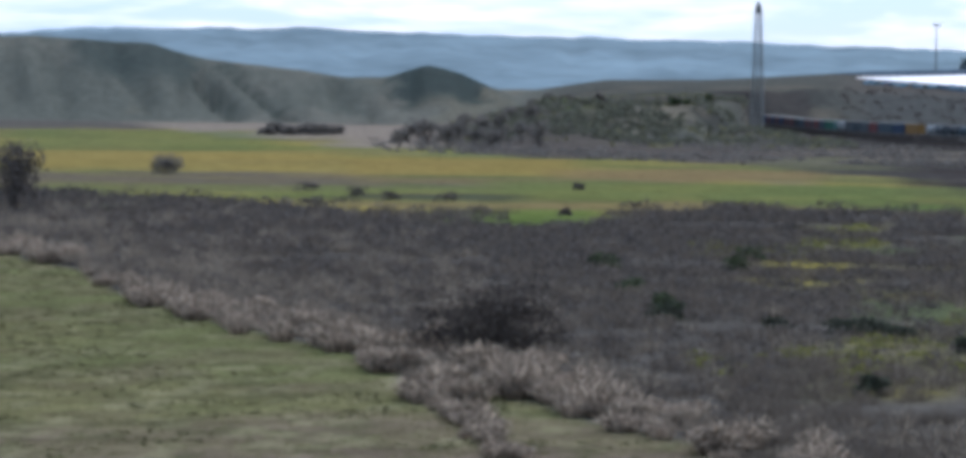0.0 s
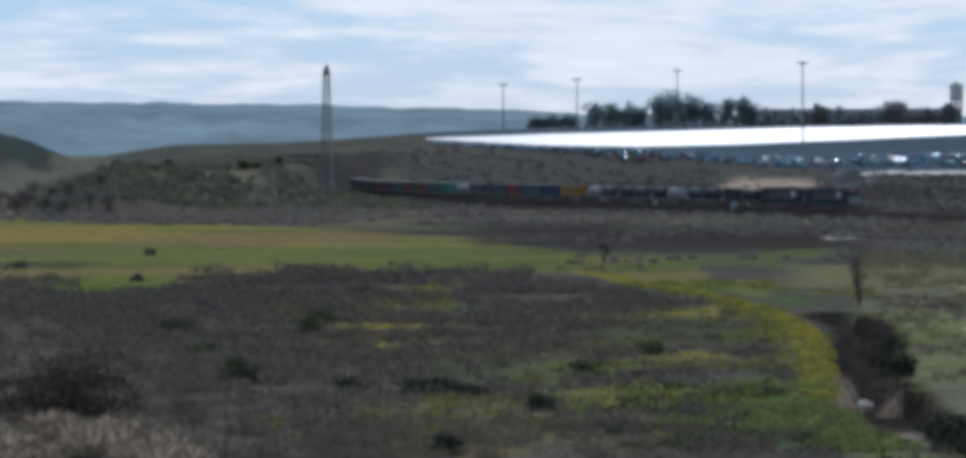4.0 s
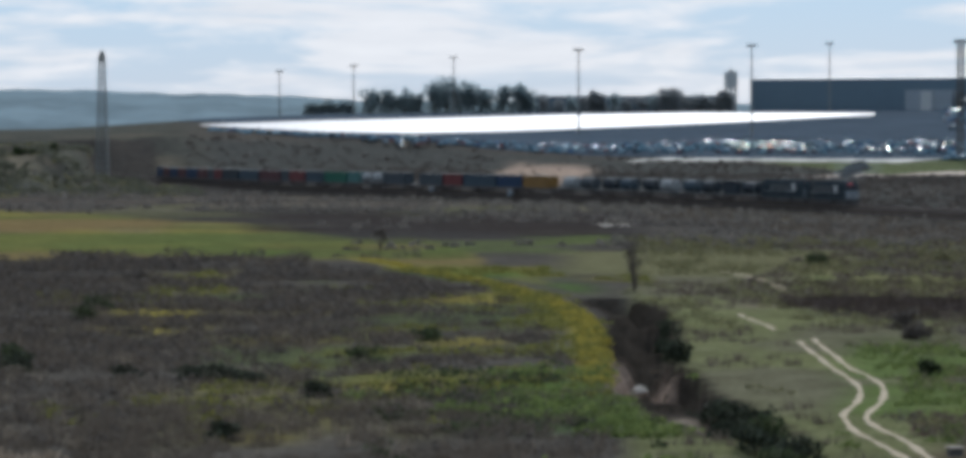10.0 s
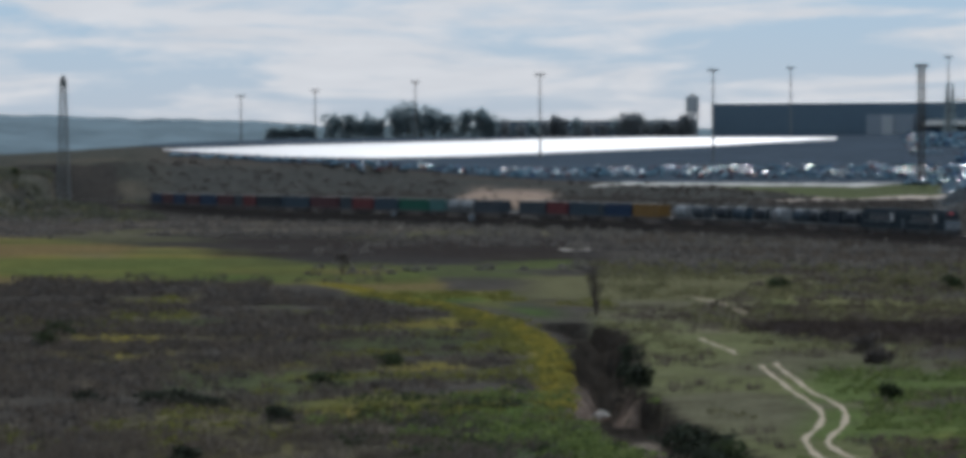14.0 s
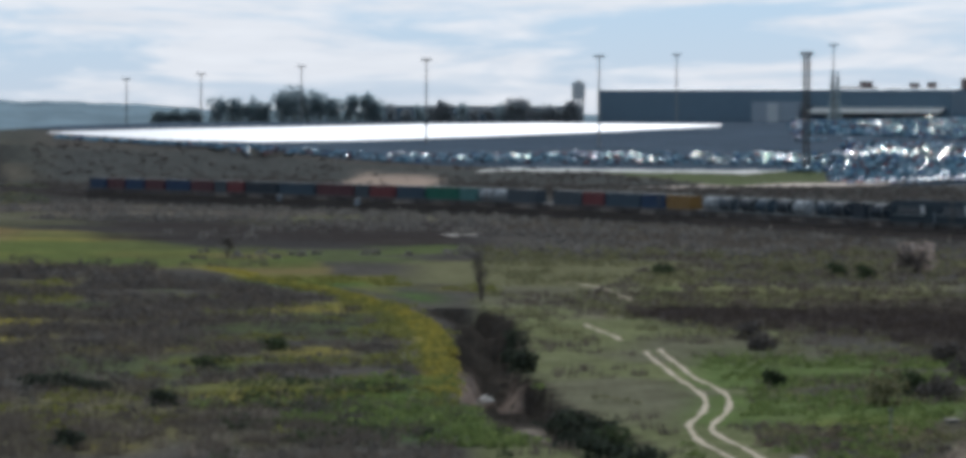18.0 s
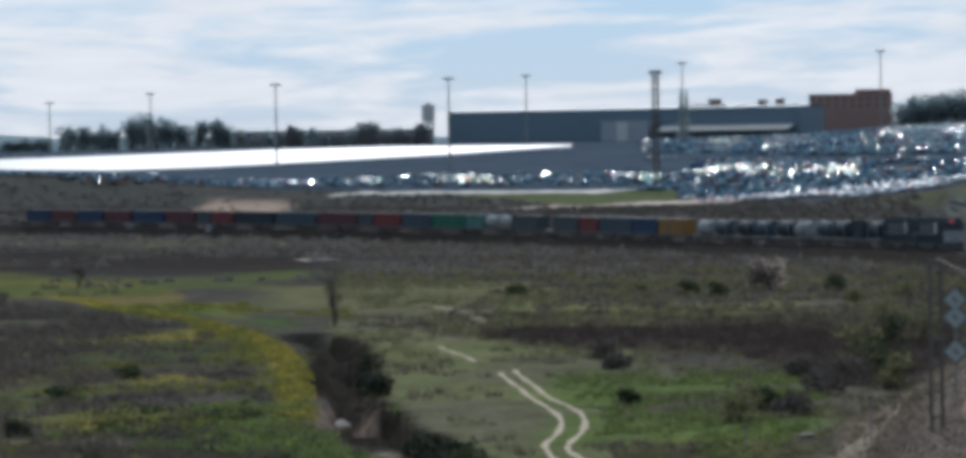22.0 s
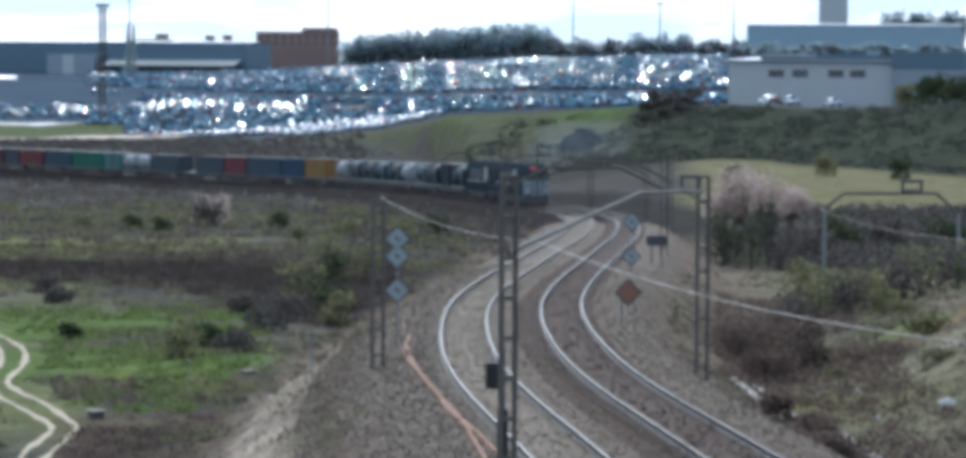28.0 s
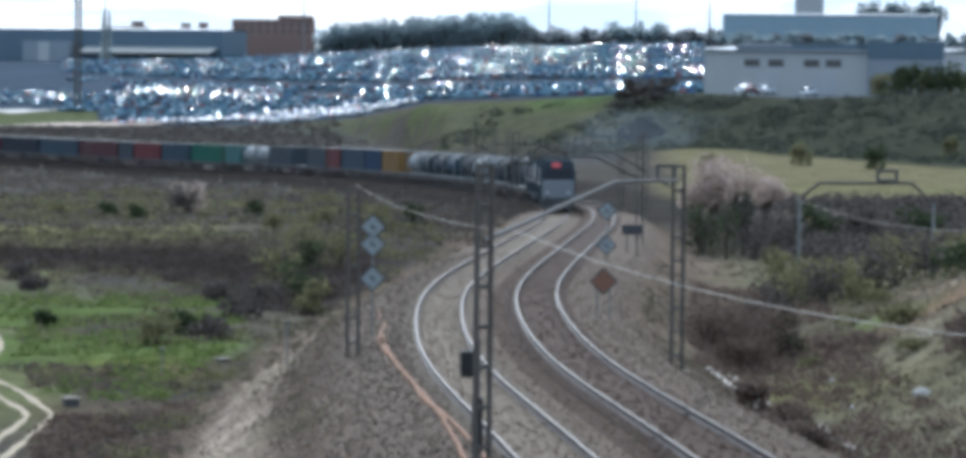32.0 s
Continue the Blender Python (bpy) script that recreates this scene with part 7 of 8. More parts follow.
def bush(az, d, w, h, mat, label, name="bush", stems=7, count=260, size=0.16, category="bush", lift=0.0):
    """A bush or small tree: stems and limbs, and a crown of many small pieces in several uneven lobes."""
    x, y = polar(az, d)
    z = gz(x, y)
    b = empty(name, x, y, z)
    rng = random.Random(int(az * 1000 + d))
    bm = bmesh.new()
    tips = []
    for k in range(stems):
        a = rng.uniform(0, 6.28)
        top = Vector((math.cos(a) * w * rng.uniform(0.1, 0.36), math.sin(a) * w * rng.uniform(0.1, 0.36), lift + (h - lift) * rng.uniform(0.30, 0.85)))
        fork = Vector((top.x * 0.3, top.y * 0.3, max(lift, h * 0.25)))
        bar(bm, (rng.uniform(-0.1, 0.1) * w * 0.3, rng.uniform(-0.1, 0.1) * w * 0.3, -0.2), fork, h * 0.022, h * 0.016, 5)
        bar(bm, fork, top, h * 0.016, h * 0.006, 5)
        tips.append(top)
    part("branchwork" if name == "bush" else "trunk", bm, BARK, b)
    n = len(tips)
    tx, ty, tz = (np.array([t[c] for t in tips]) for c in range(3))
    rr = np.array([rng.uniform(0.20, 0.30) * w for _ in range(n)])
    hh = np.array([(h - lift) * rng.uniform(0.24, 0.36) for _ in range(n)])
    tz = np.minimum(tz, h - hh * 0.9)
    v, f = cards(tx, ty, tz, rr, hh, count // n + 1, size, int(abs(az) * 77 + d), bottom=0.8)
    if lift < h * 0.15:
        v2, f2 = cards(np.zeros(1), np.zeros(1), np.zeros(1), np.array([w * 0.45]), np.array([h * 0.6]), count // 2, size, int(abs(az) * 91 + d))
        v, f = np.vstack([v, v2]), np.vstack([f, f2 + len(v)])
    mesh_object("crown", v, f, mat, b)["kind"] = "stuff"
    tagged(b, label, category)
    return b


bush(-7.4, 173, 7.6, 3.9, island_material("bare_dark_twigs", (0.018, 0.015, 0.014), (0.085, 0.070, 0.058), 0.95, 0.15), "large dark leafless bush standing in the reeds", stems=18, count=4600, size=0.08)
bush(-14.35, 378, 6.5, 6.8, TWIG, "bare grey-brown tree at the field's edge", "tree", stems=12, count=1800, size=0.17, category="tree", lift=1.0)
bush(-12.1, 538, 5.0, 2.8, TWIG_FAR, "rounded grey leafless bush alone in the meadow", stems=10, count=1100, size=0.15)
for a, d, w, h in ((-10.0, 455, 3.6, 1.0), (-9.2, 432, 3.0, 1.2), (-8.7, 420, 2.4, 0.9), (-7.9, 415, 3.0, 1.1), (-6.1, 372, 1.6, 0.8), (-5.9, 470, 2.0, 1.0), (-3.55, 262, 2.2, 1.2), (-4.55, 208, 1.9, 1.4), (-2.7, 330, 1.8, 1.0), (-5.5, 265, 2.5, 1.1)):
    bush(a, d, w, h, LEAF_DARK if d < 300 else TWIG, "small dark bush in the open field", stems=5, count=260, size=0.12)
for a, d, w, h in ((-4.59, 203, 2.6, 1.2), (-5.11, 234, 2.2, 0.9), (-1.9, 196, 2.2, 0.8), (-1.45, 197, 2.4, 0.8), (-1.0, 195, 2.0, 0.7), (-0.02, 181, 1.6, 0.8), (-2.92, 198, 1.8, 0.8), (-1.53, 156, 1.6, 0.8), (-3.3, 280, 2.6, 1.1), (1.6, 232, 2.0, 0.8), (0.7, 212, 2.2, 0.8)):
    bush(a, d, w, h, SHADE_LEAF if d < 205 else LEAF_DARK, "low dark evergreen shrub in the grey scrub", stems=5, count=240, size=0.11)
for k in range(9):
    bush(-10.6 + 0.13 * k, 1000 + 12 * (k % 3), 5.5, 2.3 + (k * 7 % 4) * 0.35, TWIG_FAR, "dull brown tree in a clump on the far meadow", "tree", stems=7, count=340, size=0.36, category="tree", lift=0.0)
for k in range(16):
    bush(-8.6 + 0.14 * k, 790 + 37 * (k * 7 % 5), 5.0, 4.0 + (k * 5 % 4) * 0.7, TWIG_FAR, "bare winter tree at the far edge of the meadow", "tree", stems=6, count=300, size=0.34, category="tree", lift=0.8)
bush(4.71, 309, 2.2, 4.6, TWIG, "slim bare dark tree beside the stream", "tree", stems=10, count=420, size=0.09, category="tree", lift=0.8)
bush(0.9, 430, 1.8, 2.4, TWIG, "small bare tree on the meadow's edge", "tree", stems=6, count=260, size=0.13, category="tree", lift=0.4)
bush(11.16, 384, 3.8, 2.9, TWIG, "round bush with a rim of pink blossom", stems=8, count=700, size=0.14)
bush(11.2, 387, 4.4, 3.3, PINK, "round bush in pale pink blossom", stems=9, count=500, size=0.14)
x, y = polar(20.47, 336)
c = empty("marker_board", x, y, gz(x, y), -20)
part("post", bar(bmesh.new(), (0, 0, -0.2), (0, 0, 1.5), 0.04), STEEL, c)
part("plate", box(-0.30, 0.02, -0.05, -0.01, 0.75, 1.25, 0.01), LOCO_MARK, c, "white plate")
part("plate", box(0.04, 0.36, -0.05, -0.01, 0.65, 1.35, 0.01), BOARD_YELLOW, c, "yellow plate")
tagged(c, "small white and yellow marker board in the hollow", "sign")
for a, d, w, h, m in ((10.05, 372, 2.3, 1.6, LEAF_DARK), (10.45, 365, 2.4, 1.5, LEAF_DARK), (9.3, 380, 3.0, 1.3, LEAF_OLIVE), (12.2, 378, 2.6, 1.5, LEAF_DARK), (7.45, 372, 2.6, 1.3, LEAF_DARK), (8.9, 232, 1.8, 1.0, TWIG), (12.9, 300, 3.4, 2.2, LEAF_OLIVE), (13.5, 268, 3.4, 2.6, LEAF_OLIVE), (13.0, 262, 2.6, 2.0, LEAF_DARK),
                       (10.75, 182, 2.4, 2.0, LEAF_OLIVE), (11.2, 190, 1.8, 1.2, LEAF_DARK), (12.0, 205, 2.6, 1.4, TWIG), (9.1, 196, 1.4, 0.9, LEAF_DARK), (14.1, 330, 3.6, 2.4, LEAF_OLIVE), (14.6, 350, 3.2, 2.2, LEAF_DARK), (13.2, 352, 3.0, 1.8, LEAF_OLIVE), (12.5, 335, 2.6, 1.6, LEAF_OLIVE),
                       (6.35, 166, 2.8, 1.5, SHADE_LEAF), (6.75, 156, 2.6, 1.4, LEAF_DARK), (7.25, 149, 2.6, 1.3, SHADE_LEAF), (6.9, 143, 2.2, 1.2, LEAF_DARK), (4.95, 244, 2.0, 0.9, SHADE_LEAF), (4.62, 268, 2.0, 0.8, SHADE_LEAF), (5.18, 222, 1.9, 1.2, SHADE_LEAF), (5.33, 211, 1.7, 1.1, SHADE_LEAF), (12.55, 236, 3.4, 2.6, LEAF_OLIVE), (12.9, 226, 3.0, 2.4, LEAF_DARK), (12.3, 215, 2.8, 1.6, TWIG), (13.05, 212, 2.4, 1.9, LEAF_OLIVE), (11.7, 222, 2.4, 1.2, TWIG), (11.55, 187, 2.6, 1.2, TWIG), (8.75, 245, 2.4, 1.3, TWIG)):
    bush(a, d, w, h, m, "dense dark bush in the rough field", stems=6, count=360, size=0.13)
for a, d, w, h in ((19.1, 318, 4.8, 7.4), (19.5, 322, 5.0, 6.8), (19.85, 326, 4.2, 5.2), (18.85, 316, 3.2, 5.2)):
    bush(a, d, w, h, PINK, "tree in pale pink blossom beyond the line", "tree", stems=14, count=2000, size=0.12, category="tree", lift=2.4)
for a, d, w, h, m in ((19.3, 289, 3.4, 4.4, LEAF_DARK), (19.55, 292, 2.8, 5.0, SHADE_LEAF), (18.9, 296, 2.6, 4.0, LEAF_DARK), (19.72, 286, 3.6, 3.8, TWIG), (18.95, 300, 4.2, 3.6, TWIG), (19.95, 296, 4.4, 3.6, TWIG), (20.15, 300, 4.0, 3.0, TWIG), (20.6, 330, 5.0, 3.0, LEAF_DARK), (21.3, 335, 4.6, 2.6, TWIG), (22.2, 340, 5.0, 2.6, LEAF_DARK), (20.0, 245, 2.6, 2.6, LEAF_OLIVE), (20.9, 236, 3.2, 2.2, LEAF_OLIVE), (21.2, 246, 2.6, 1.4, LEAF_OLIVE), (23.3, 240, 2.6, 1.8, LEAF_DARK), (20.35, 178, 1.8, 1.0, LEAF_DARK), (20.15, 196, 1.6, 1.1, LEAF_DARK), (21.3, 205, 2.4, 1.6, LEAF_OLIVE),
                       (22.7, 190, 2.6, 2.0, LEAF_DARK), (21.9, 172, 2.2, 1.3, LEAF_OLIVE), (22.9, 150, 2.4, 1.8, RUSSET), (19.7, 138, 1.6, 1.1, RUSSET), (20.2, 131, 2.0, 1.2, RUSSET), (20.5, 112, 1.8, 1.0, RUSSET), (21.4, 110, 2.0, 1.1, RUSSET), (22.2, 113, 2.0, 1.2, RUSSET), (22.9, 118, 2.4, 1.4, RUSSET), (20.4, 480, 3.4, 2.8, LEAF_OLIVE),
                       (21.5, 470, 3.0, 3.0, LEAF_DARK), (19.0, 460, 3.0, 2.0, LEAF_OLIVE), (22.6, 500, 3.0, 2.4, LEAF_OLIVE)):
    bush(a, d, w, h, m, "scrubby bush on the side valley's slope", stems=6, count=380, size=0.12 if d < 300 else 0.2)
for a, d, w, h in ((19.15, 178, 3.2, 2.4), (19.5, 181, 3.8, 3.2), (19.88, 177, 3.4, 2.6), (19.6, 171, 3.0, 1.5)):
    bush(a, d, w, h, RUSSET, "soft russet-brown leafless bush in the hollow below the line", stems=12, count=1500, size=0.075)
for a, up, w, h, m in ((20.9, -4.15, 2.4, 0.6, RUSSET), (21.5, -4.05, 2.8, 0.7, RUSSET), (22.1, -4.1, 2.2, 0.6, LEAF_OLIVE), (21.2, -3.75, 2.2, 0.7, LEAF_OLIVE), (21.6, -3.45, 2.6, 0.8, LEAF_OLIVE), (22.8, -3.9, 2.2, 0.8, RUSSET), (20.6, -4.4, 1.8, 0.5, LEAF_OLIVE)):
    bush(a, float(meet(a, up, 90, 330, 0.5)[0]), w, h, m, "low tussocky brush on the gravelly hillside", stems=6, count=520, size=0.07)
for k in range(14):
    bush(19.95 + 0.27 * k, 214 + 5 * (k % 3), 3.4, 2.0 + (k * 5 % 4) * 0.4, LEAF_OLIVE if k % 3 else TWIG, "dense olive bush in the hedge of the side valley", stems=6, count=420, size=0.13)
for k in range(9):
    bush(17.65 + 0.09 * k, 612 + 9 * (k % 3), 3.4, 1.6 + (k % 3) * 0.6, TWIG, "dark tree at the yard's corner", "tree", stems=5, count=300, size=0.3, category="tree", lift=0.4)
for k in range(8):
    bush(21.6 + 0.2 * k, 585 - 7 * (k % 3), 5.0, 3.4 + (k % 3) * 0.9, LEAF_DARK if k % 3 else LEAF_OLIVE, "dark green bush on the mound below the warehouse", stems=6, count=420, size=0.28)

# near-black brambles that paint in the shade on the stream's steep bank
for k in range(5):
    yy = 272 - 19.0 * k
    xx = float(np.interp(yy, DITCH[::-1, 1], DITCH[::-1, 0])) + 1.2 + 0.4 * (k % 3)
    bush(math.degrees(math.atan2(xx, yy)), math.hypot(xx, yy), 1.7, 0.6 + 0.2 * (k * 3 % 4), SHADE_LEAF, "blackish bramble carrying the shade of the stream's steep bank", stems=5, count=300, size=0.11)
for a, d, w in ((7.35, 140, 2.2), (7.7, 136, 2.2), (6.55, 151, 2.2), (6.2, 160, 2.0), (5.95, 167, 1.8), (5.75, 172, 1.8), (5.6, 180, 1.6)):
    bush(a, d, w, 1.1, SHADE_LEAF, "blackish bramble carrying the shade of the stream's steep bank", stems=6, count=380, size=0.11)


def boulder(az, d, size, mat, label):
    x, y = polar(az, d)
    bm = bmesh.new()
    bmesh.ops.create_icosphere(bm, subdivisions=2, radius=1.0)
    for v in bm.verts:
        v.co *= 1 + 0.45 * noise.noise(v.co * 1.3 + Vector((az * 3, d, 0)))
        v.co.z *= 0.6
        v.co *= size
    tagged(part("boulder", bm, mat, at=Matrix.Translation((x, y, gz(x, y) + size * 0.15))), label, "boulder", "rocks by the stream")


for a, up, k in ((22.25, -4.77, 0.36), (21.2, -5.0, 0.16), (20.9, -4.6, 0.14)):
    boulder(a, float(meet(a, up, 90, 330, 0.5)[0]), k, CONCRETE, "pale boulder on the gravelly hillside")
ROCK = material("pale_stream_rock", (0.40, 0.35, 0.30), 0.9, 0.0, 1.5, 0.4, 0.5)
for a, d, k in ((5.35, 186, 0.55), (5.6, 181, 0.4), (4.72, 205, 0.7), (4.66, 214, 0.5), (4.78, 199, 0.45), (5.95, 172, 0.5)):
    boulder(a, d, k, ROCK, "pale rock lying beside the stream bed")

# trees on the skyline, with distance haze in their colours
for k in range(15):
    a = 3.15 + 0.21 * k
    bush(a, 2046, 8.0, el_z(2046, 0.30 + 0.05 * math.sin(k * 2.3)) - gz(*polar(a, 2046)), BARE_HAZE if k % 3 else LEAF_HAZE, "low bare tree along the yard's upper edge", "tree", stems=6, count=260, size=0.7, category="tree", lift=0.4)
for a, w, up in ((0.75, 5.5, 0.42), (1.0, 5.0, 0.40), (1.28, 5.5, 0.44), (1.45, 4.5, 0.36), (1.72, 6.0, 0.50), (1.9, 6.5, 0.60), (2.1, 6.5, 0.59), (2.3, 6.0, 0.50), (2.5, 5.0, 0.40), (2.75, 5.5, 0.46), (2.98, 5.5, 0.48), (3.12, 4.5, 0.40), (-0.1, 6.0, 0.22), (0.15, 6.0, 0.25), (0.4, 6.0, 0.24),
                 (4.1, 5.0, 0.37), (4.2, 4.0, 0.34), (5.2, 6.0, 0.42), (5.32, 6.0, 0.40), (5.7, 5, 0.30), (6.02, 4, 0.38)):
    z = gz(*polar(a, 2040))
    bush(a, 2040, w * 2.0, el_z(2040, up) - z, LEAF_HAZE if a < 4 else BARE_HAZE, "dark pine in a group behind the yard" if a < 4 else "bare tree behind the yard", "tree", stems=12, count=800, size=0.8, category="tree", lift=0.5)
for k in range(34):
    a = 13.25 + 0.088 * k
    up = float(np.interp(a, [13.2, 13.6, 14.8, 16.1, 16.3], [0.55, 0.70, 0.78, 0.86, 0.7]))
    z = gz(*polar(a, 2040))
    bush(a, 2040 + 8 * (k % 3), 14.0, el_z(2040, up + 0.05 * math.sin(k * 2.3)) - z, LEAF_HAZE, "dark evergreen in the wood above the yard", "tree", stems=8, count=460, size=0.95, category="tree", lift=1.0)
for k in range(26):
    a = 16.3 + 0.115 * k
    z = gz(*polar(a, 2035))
    bush(a, 2035 + 6 * (k % 3), 11.0, el_z(2035, 0.62 + 0.06 * math.sin(k * 1.9) + (0.1 if 10 < k < 18 else 0)) - z, LEAF_HAZE if 10 < k < 18 else BARE_HAZE, "tree in the belt behind the yard", "tree", stems=6, count=320, size=0.9, category="tree", lift=0.6)
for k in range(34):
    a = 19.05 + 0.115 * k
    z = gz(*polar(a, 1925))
    bush(a, 1925 + 6 * (k % 3), 9.0, el_z(1925, 0.56 + 0.07 * math.sin(k * 2.7)) - z, LEAF_HAZE if k % 4 else BARE_HAZE, "tree in a belt before the blue warehouse", "tree", stems=6, count=260, size=0.9, category="tree", lift=0.6)
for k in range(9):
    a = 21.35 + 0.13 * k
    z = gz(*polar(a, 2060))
    bush(a, 2060, 11.0, el_z(2060, 1.06 + 0.04 * math.sin(k * 2.1)) - z, LEAF_HAZE, "tall pine behind the blue warehouse", "tree", stems=8, count=420, size=0.9, category="tree", lift=6.0)
for a in (9.95, 10.03):
    x, y = polar(a, 1975)
    z = gz(x, y)
    t = empty("cypress", x, y, z)
    h = el_z(1975, 0.80) - z
    part("trunk", bar(bmesh.new(), (0, 0, -0.3), (0, 0, h * 0.8), 0.4, 0.15), BARK, t)
    n = 9
    kz = np.linspace(0.5, h * 0.92, n)
    v, f = cards(np.zeros(n), np.zeros(n), kz, 2.4 * (1 - kz / h * 0.85), np.full(n, h / n * 1.2), 60, 0.6, 71, bottom=0.8)
    mesh_object("crown", v, f, LEAF_HAZE, t)["kind"] = "stuff"
    tagged(t, "slender dark cypress behind the warehouse", "tree", "cypresses")

# ---- small things beside the line ----
DRAIN = material("earth_stained_concrete", (0.26, 0.22, 0.175), 0.9, 0.0, 2.0, 0.5)
DUCT = material("orange_brown_plastic_duct", (0.235, 0.125, 0.072), 0.85, 0.0, 2.0, 0.5, spec=0.1)
for run in (((-1.9, 134), (-2.1, 124), (-1.85, 114), (-1.62, 106), (-1.5, 92), (-1.8, 79), (-2.0, 66)), ((-2.0, 126), (-1.85, 117), (-1.56, 102), (-1.62, 96), (-1.38, 88), (-1.36, 76), (-1.3, 64)), ((-2.5, 148), (-2.35, 141), (-2.1, 137)), ((-2.8, 150), (-2.5, 142), (-2.55, 136))):
    pts = []
    for off, yy in spline(run, 1.5):
        j = int(np.argmin(np.abs(RAILWAY[:, 1] - yy)))
        p = RAILWAY[j] + R_RIGHT[j] * off
        pts.append((p[0], p[1], R_Z[j] - 0.2 - 0.38 * max(0, -off - 1.85)))
    tagged(part("cable_duct", tube(pts, 0.065), DUCT), "orange-brown cable duct lying along the ballast", "cable duct", "ducts beside the line")
for a, d, up in ((9.49, 149, 0), (11.76, 172, 0)):
    x, y = polar(a, d)
    c = empty("inspection_box", x, y, gz(x, y), 12)
    tall = 0.3 if a < 10 else 0.12
    part("body", box(-0.26, 0.26, -0.25, 0.25, -0.1, tall, 0.03), DARK_STEEL, c)
    part("lid", box(-0.32, 0.32, -0.3, 0.3, tall, tall + 0.05, 0.02), DRAIN, c, "pale lid")
    tagged(c, "low inspection box with a pale lid in the weeds", "box")
for a, d, h in ((12.72, 143, 1.6), (10.85, 165, 1.0)):
    x, y = polar(a, d)
    c = empty("marker_post", x, y, gz(x, y))
    part("post", bar(bmesh.new(), (0, 0, -0.2), (0, 0, h), 0.04), STEEL, c)
    part("cap", box(-0.09, 0.09, -0.09, 0.09, h, h + 0.12, 0.02), DARK_STEEL, c)
    tagged(c, "weathered marker post in the weeds", "post")
x, y = scatter(5200, 17.5, 24.5, 92, 260, 121, lambda x, y, a, d, rng: (beside(x, y)[0] > 15) & (fbm(x / 6, y / 6, 122) > 0.40))
stuff("hillside_grass", blades(x, y, RNG.uniform(0.2, 0.5, len(x)), RNG.uniform(0.15, 0.45, len(x)), 20, 0.7, 0.04, 123), island_material("dry_hillside_grass", (0.070, 0.060, 0.044), (0.215, 0.185, 0.125), 0.95, 0.3), "dry yellow-grey grass on the hillside", "grass")
# concrete drain on the right of the line
for k, (p, q) in enumerate((((19.05, 154.2), (19.96, 138.5)), ((19.35, 162), (20.03, 147.8)), ((20.75, 141), (21.03, 132.5)), ((21.03, 132.5), (21.34, 129.8)))):
    a, b = Vector((*polar(*p), 0)), Vector((*polar(*q), 0))
    a.z, b.z = gz(a.x, a.y) + 0.12, gz(b.x, b.y) + 0.12
    bm = bmesh.new()
    m = Matrix.Translation((a + b) / 2) @ (b - a).to_track_quat("Y", "Z").to_matrix().to_4x4()
    block(bm, -0.14, 0.14, -(b - a).length / 2, (b - a).length / 2, -0.2, 0.12, 0.02, turn=m)
    tagged(part("drain_kerb", bm, DRAIN), "pale concrete kerb of a drain below the line", "kerb", "drain kerbs")
# pale patches of bare ground in the far field
PALE_EARTH = material("pale_bare_earth", (0.50, 0.44, 0.37), 0.95, 0.0, 0.4, 0.2)
for a0, a1, d, w in ((4.38, 4.56, 546, 5), (1.55, 2.15, 788, 8), (-2.15, -1.8, 890, 6), (-3.85, -3.5, 862, 7)):
    tagged(ribbon("bare_patch", np.stack([np.linspace(polar(a0, d)[0], polar(a1, d - 6)[0], 14), np.linspace(polar(a0, d)[1], polar(a1, d - 6)[1], 14)], 1), w, PALE_EARTH, 0.08), "pale patch of bare earth in the scrub", "bare earth", kind="structure")
# edge of the yard: pale concrete lane and dirt road on the bank
az = np.linspace(4.9, 9.0, 40)
d = at_slope(az, car_edge(az) - 0.075)
tagged(ribbon("yard_lane", np.stack([d * np.sin(az * DEG), d * np.cos(az * DEG)], 1), 19.0, material("pale_concrete_lane", (0.44, 0.41, 0.35), 0.9, 0.0, 0.1, 0.25), 0.35), "pale concrete lane along the foot of the car yard", "road", kind="structure")
az = np.linspace(7.2, 10.9, 60)
d = road_d(az)
tagged(ribbon("dirt_road", np.stack([d * np.sin(az * DEG), d * np.cos(az * DEG)], 1), 17.0, material("pinkish_dirt", (0.42, 0.32, 0.245), 0.95, 0.0, 0.3, 0.2), 0.4), "pale dirt road on the bank below the yard", "road", kind="structure")
# lineside cabinets by the far line
for a, d in ((2.85, 828), (1.68, 868)):
    x, y = polar(a, d)
    c = empty("lineside_cabinet", x, y, gz(x, y), 10)
    part("body", box(-0.5, 0.5, -0.4, 0.4, -0.2, 1.3, 0.05), GREY_CLAD, c)
    part("door", box(-0.4, 0.4, -0.46, -0.4, 0.1, 1.15, 0.02), GREY_CLAD, c)
    part("roof", box(-0.6, 0.6, -0.5, 0.5, 1.3, 1.4, 0.03), CONCRETE, c)
    tagged(c, "grey lineside equipment cabinet with a pale roof", "cabinet", "lineside cabinets")

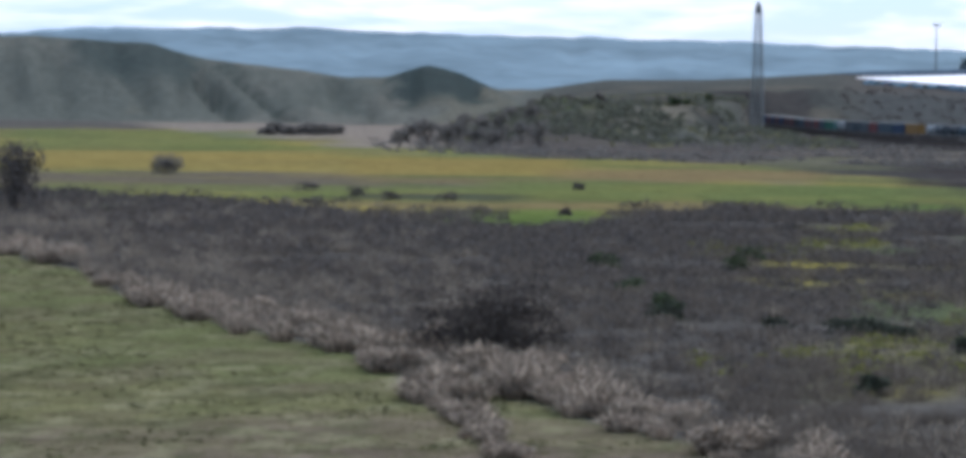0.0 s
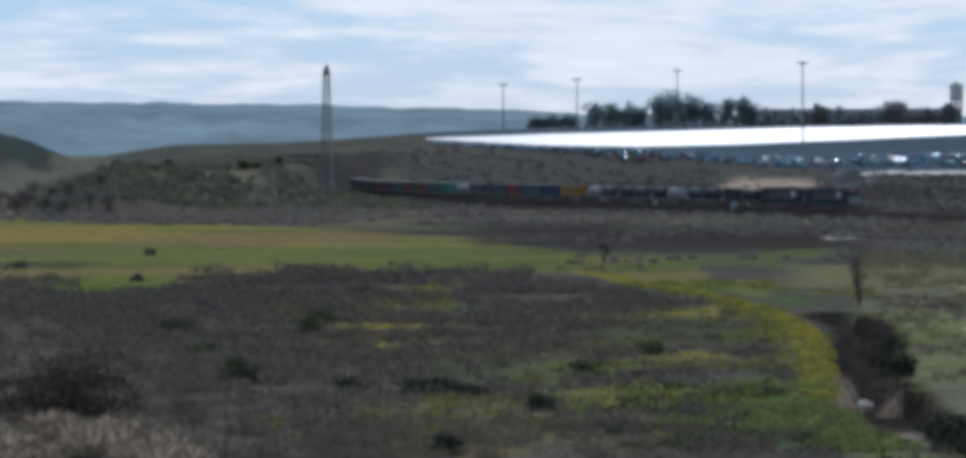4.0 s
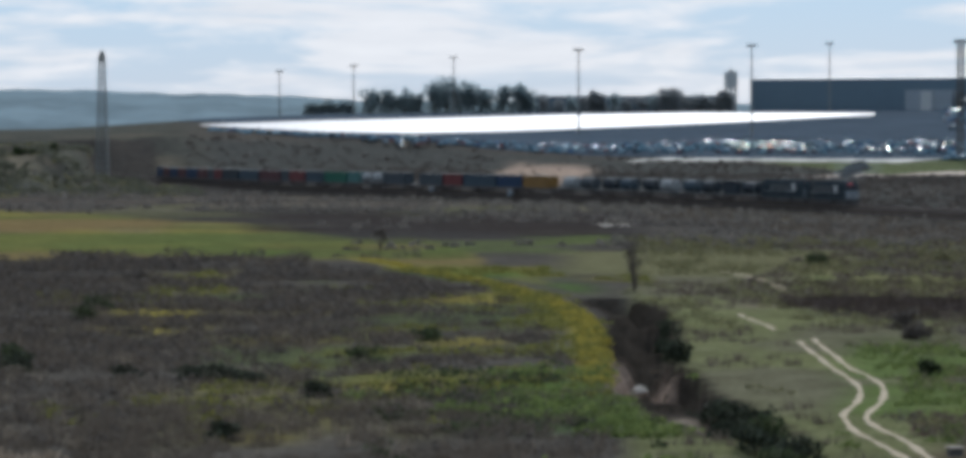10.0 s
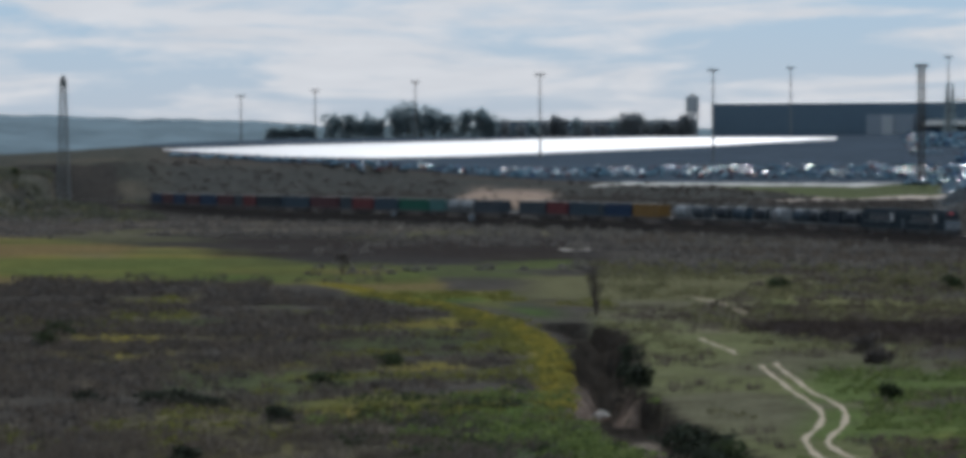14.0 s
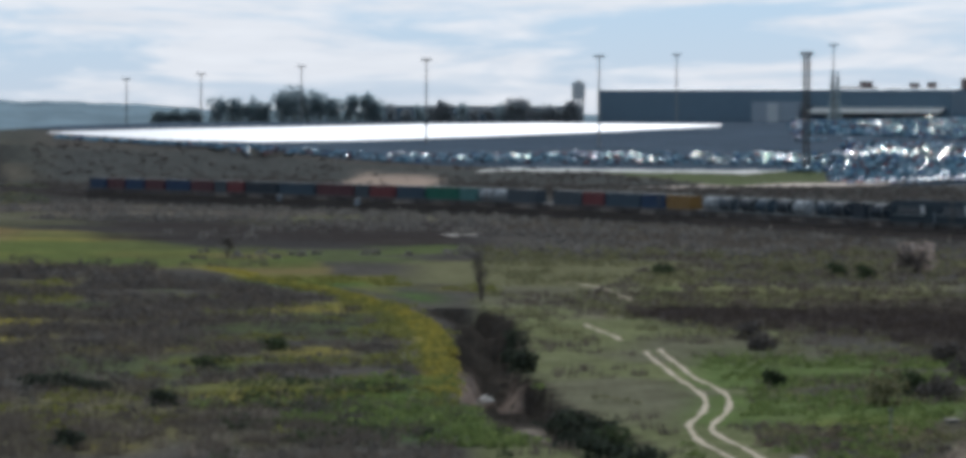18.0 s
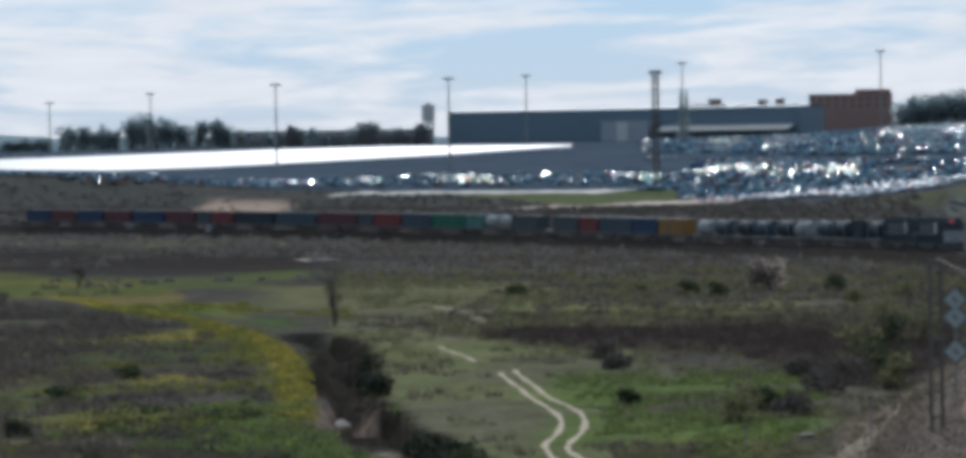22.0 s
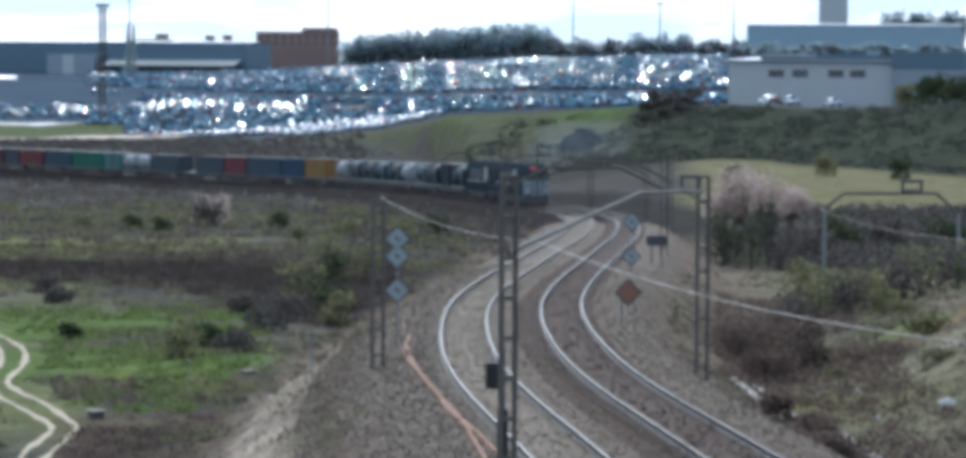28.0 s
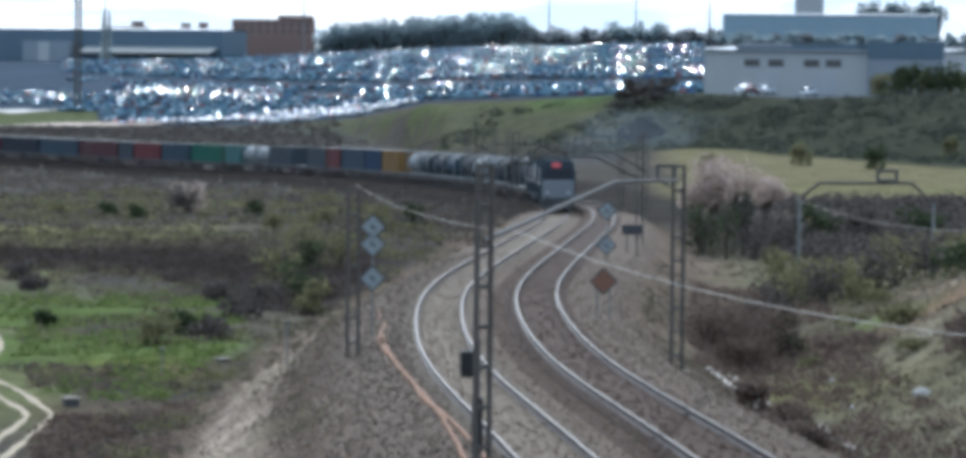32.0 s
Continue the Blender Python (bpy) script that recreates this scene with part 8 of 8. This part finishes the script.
# brush and small trees on the broken hillside before the far ridge
for seed, mat, label in ((161, TWIG_FAR, "grey-brown brush on the broken hillside"), (164, LEAF_OLIVE, "olive brush on the broken hillside")):
    x, y = scatter(1500, -7.8, -1.9, 830, 1290, seed, lambda x, y, a, d, rng: (np.abs(beside(x, y)[0]) > 9) & (fbm(x / 24, y / 24, seed) > 0.53))
    r = RNG.uniform(0.5, 1.4, len(x))
    stuff("hillside_brush", cards(x, y, ground_height(x, y) - 0.15, r, r * 0.8, 20, 0.36, seed + 1), mat, label, "scrub")
for a, w, h in ((-4.50, 2.6, 2.4), (-4.42, 2.0, 1.8), (-4.30, 2.2, 1.6), (-3.98, 2.6, 2.5), (-5.62, 3.0, 3.4), (-5.55, 2.4, 2.6), (-6.35, 4.0, 2.4), (-6.55, 4.4, 2.0), (-6.1, 3.6, 2.0), (-5.9, 3.4, 1.6)):
    bush(a, float(np.interp(a, BANK_AZ, BANK_D)), w, h, LEAF_DARK if a > -4.6 else TWIG_FAR, "small dark tree on the hillside's crest", "tree", stems=5, count=240, size=0.34, category="tree", lift=0.3)
# olive and russet scrub at the foot of the bank
for seed, mat, label in ((151, LEAF_OLIVE, "olive scrub at the foot of the railway bank"), (154, RUSSET, "russet brush at the foot of the railway bank"), (157, TWIG, "bare grey scrub at the foot of the railway bank")):
    x, y = scatter(700, 8.2, 13.4, 104, 168, seed, lambda x, y, a, d, rng: (beside(x, y)[0] < -9.2) & off_ruts(x, y) & off_stream(x, y) & (fbm(x / 5, y / 5, seed) > 0.47))
    r = RNG.uniform(0.2, 0.55, len(x))
    stuff("bank_foot_scrub", cards(x, y, ground_height(x, y) - 0.05, r, r * 0.8, 32, 0.07, seed + 1), mat, label, "scrub")
# dark scrub on the near side of the far line
x, y = scatter(5200, 5.0, 16.5, 300, 720, 131, lambda x, y, a, d, rng: (beside(x, y)[0] < -4.6) & (beside(x, y)[0] > -60) & (fbm(x / 12, y / 12, 132) > 0.40))
r = RNG.uniform(0.4, 1.1, len(x))
stuff("lineside_scrub", cards(x, y, ground_height(x, y) - 0.1, r, r * 0.6, 24, 0.2, 133), DRY, "low dry scrub along the far line", "scrub")
# scrub on the dark bank between the line and the yard
x, y = scatter(9000, -2.0, 13.5, 560, 1540, 63, lambda x, y, a, d, rng: (d < np.interp(a, BANK_AZ, BANK_D) - 3) & (beside(x, y)[0] > 9) & (fbm(x / 16, y / 16, 64) > 0.40) & ((a < 2.6) | (a > 4.1) | (rng.random(len(a)) < 0.1)) & ((a < 6.9) | (np.abs(road_d(a) - d) > 14)))
r = RNG.uniform(0.6, 1.8, len(x))
stuff("bank_scrub", cards(x, y, ground_height(x, y) - 0.15, r, r * 0.75, 18, 0.42, 65), TWIG, "dark dry scrub on the bank below the yard", "scrub")
x, y = scatter(2600, 9.8, 20.0, 78, 260, 67, lambda x, y, a, d, rng: (np.abs(beside(x, y)[0] - 1.9) > 6.5) & (np.abs(beside(x, y)[0] - 1.9) < 15) & (fbm(x / 5, y / 5, 68) > 0.52))
stuff("bank_weeds", blades(x, y, RNG.uniform(0.15, 0.4, len(x)), RNG.uniform(0.15, 0.45, len(x)), 16, 0.7, 0.05, 69), DRY, "thin dry weeds on the railway's bank", "weeds")


def motions():
    """The train runs along its line towards the camera."""
    for ob, back, half, lift in TRAIN:
        walk(ob, [(float(t), train_pose(t, back, half, lift)) for t in range(0, 33)])


motions()
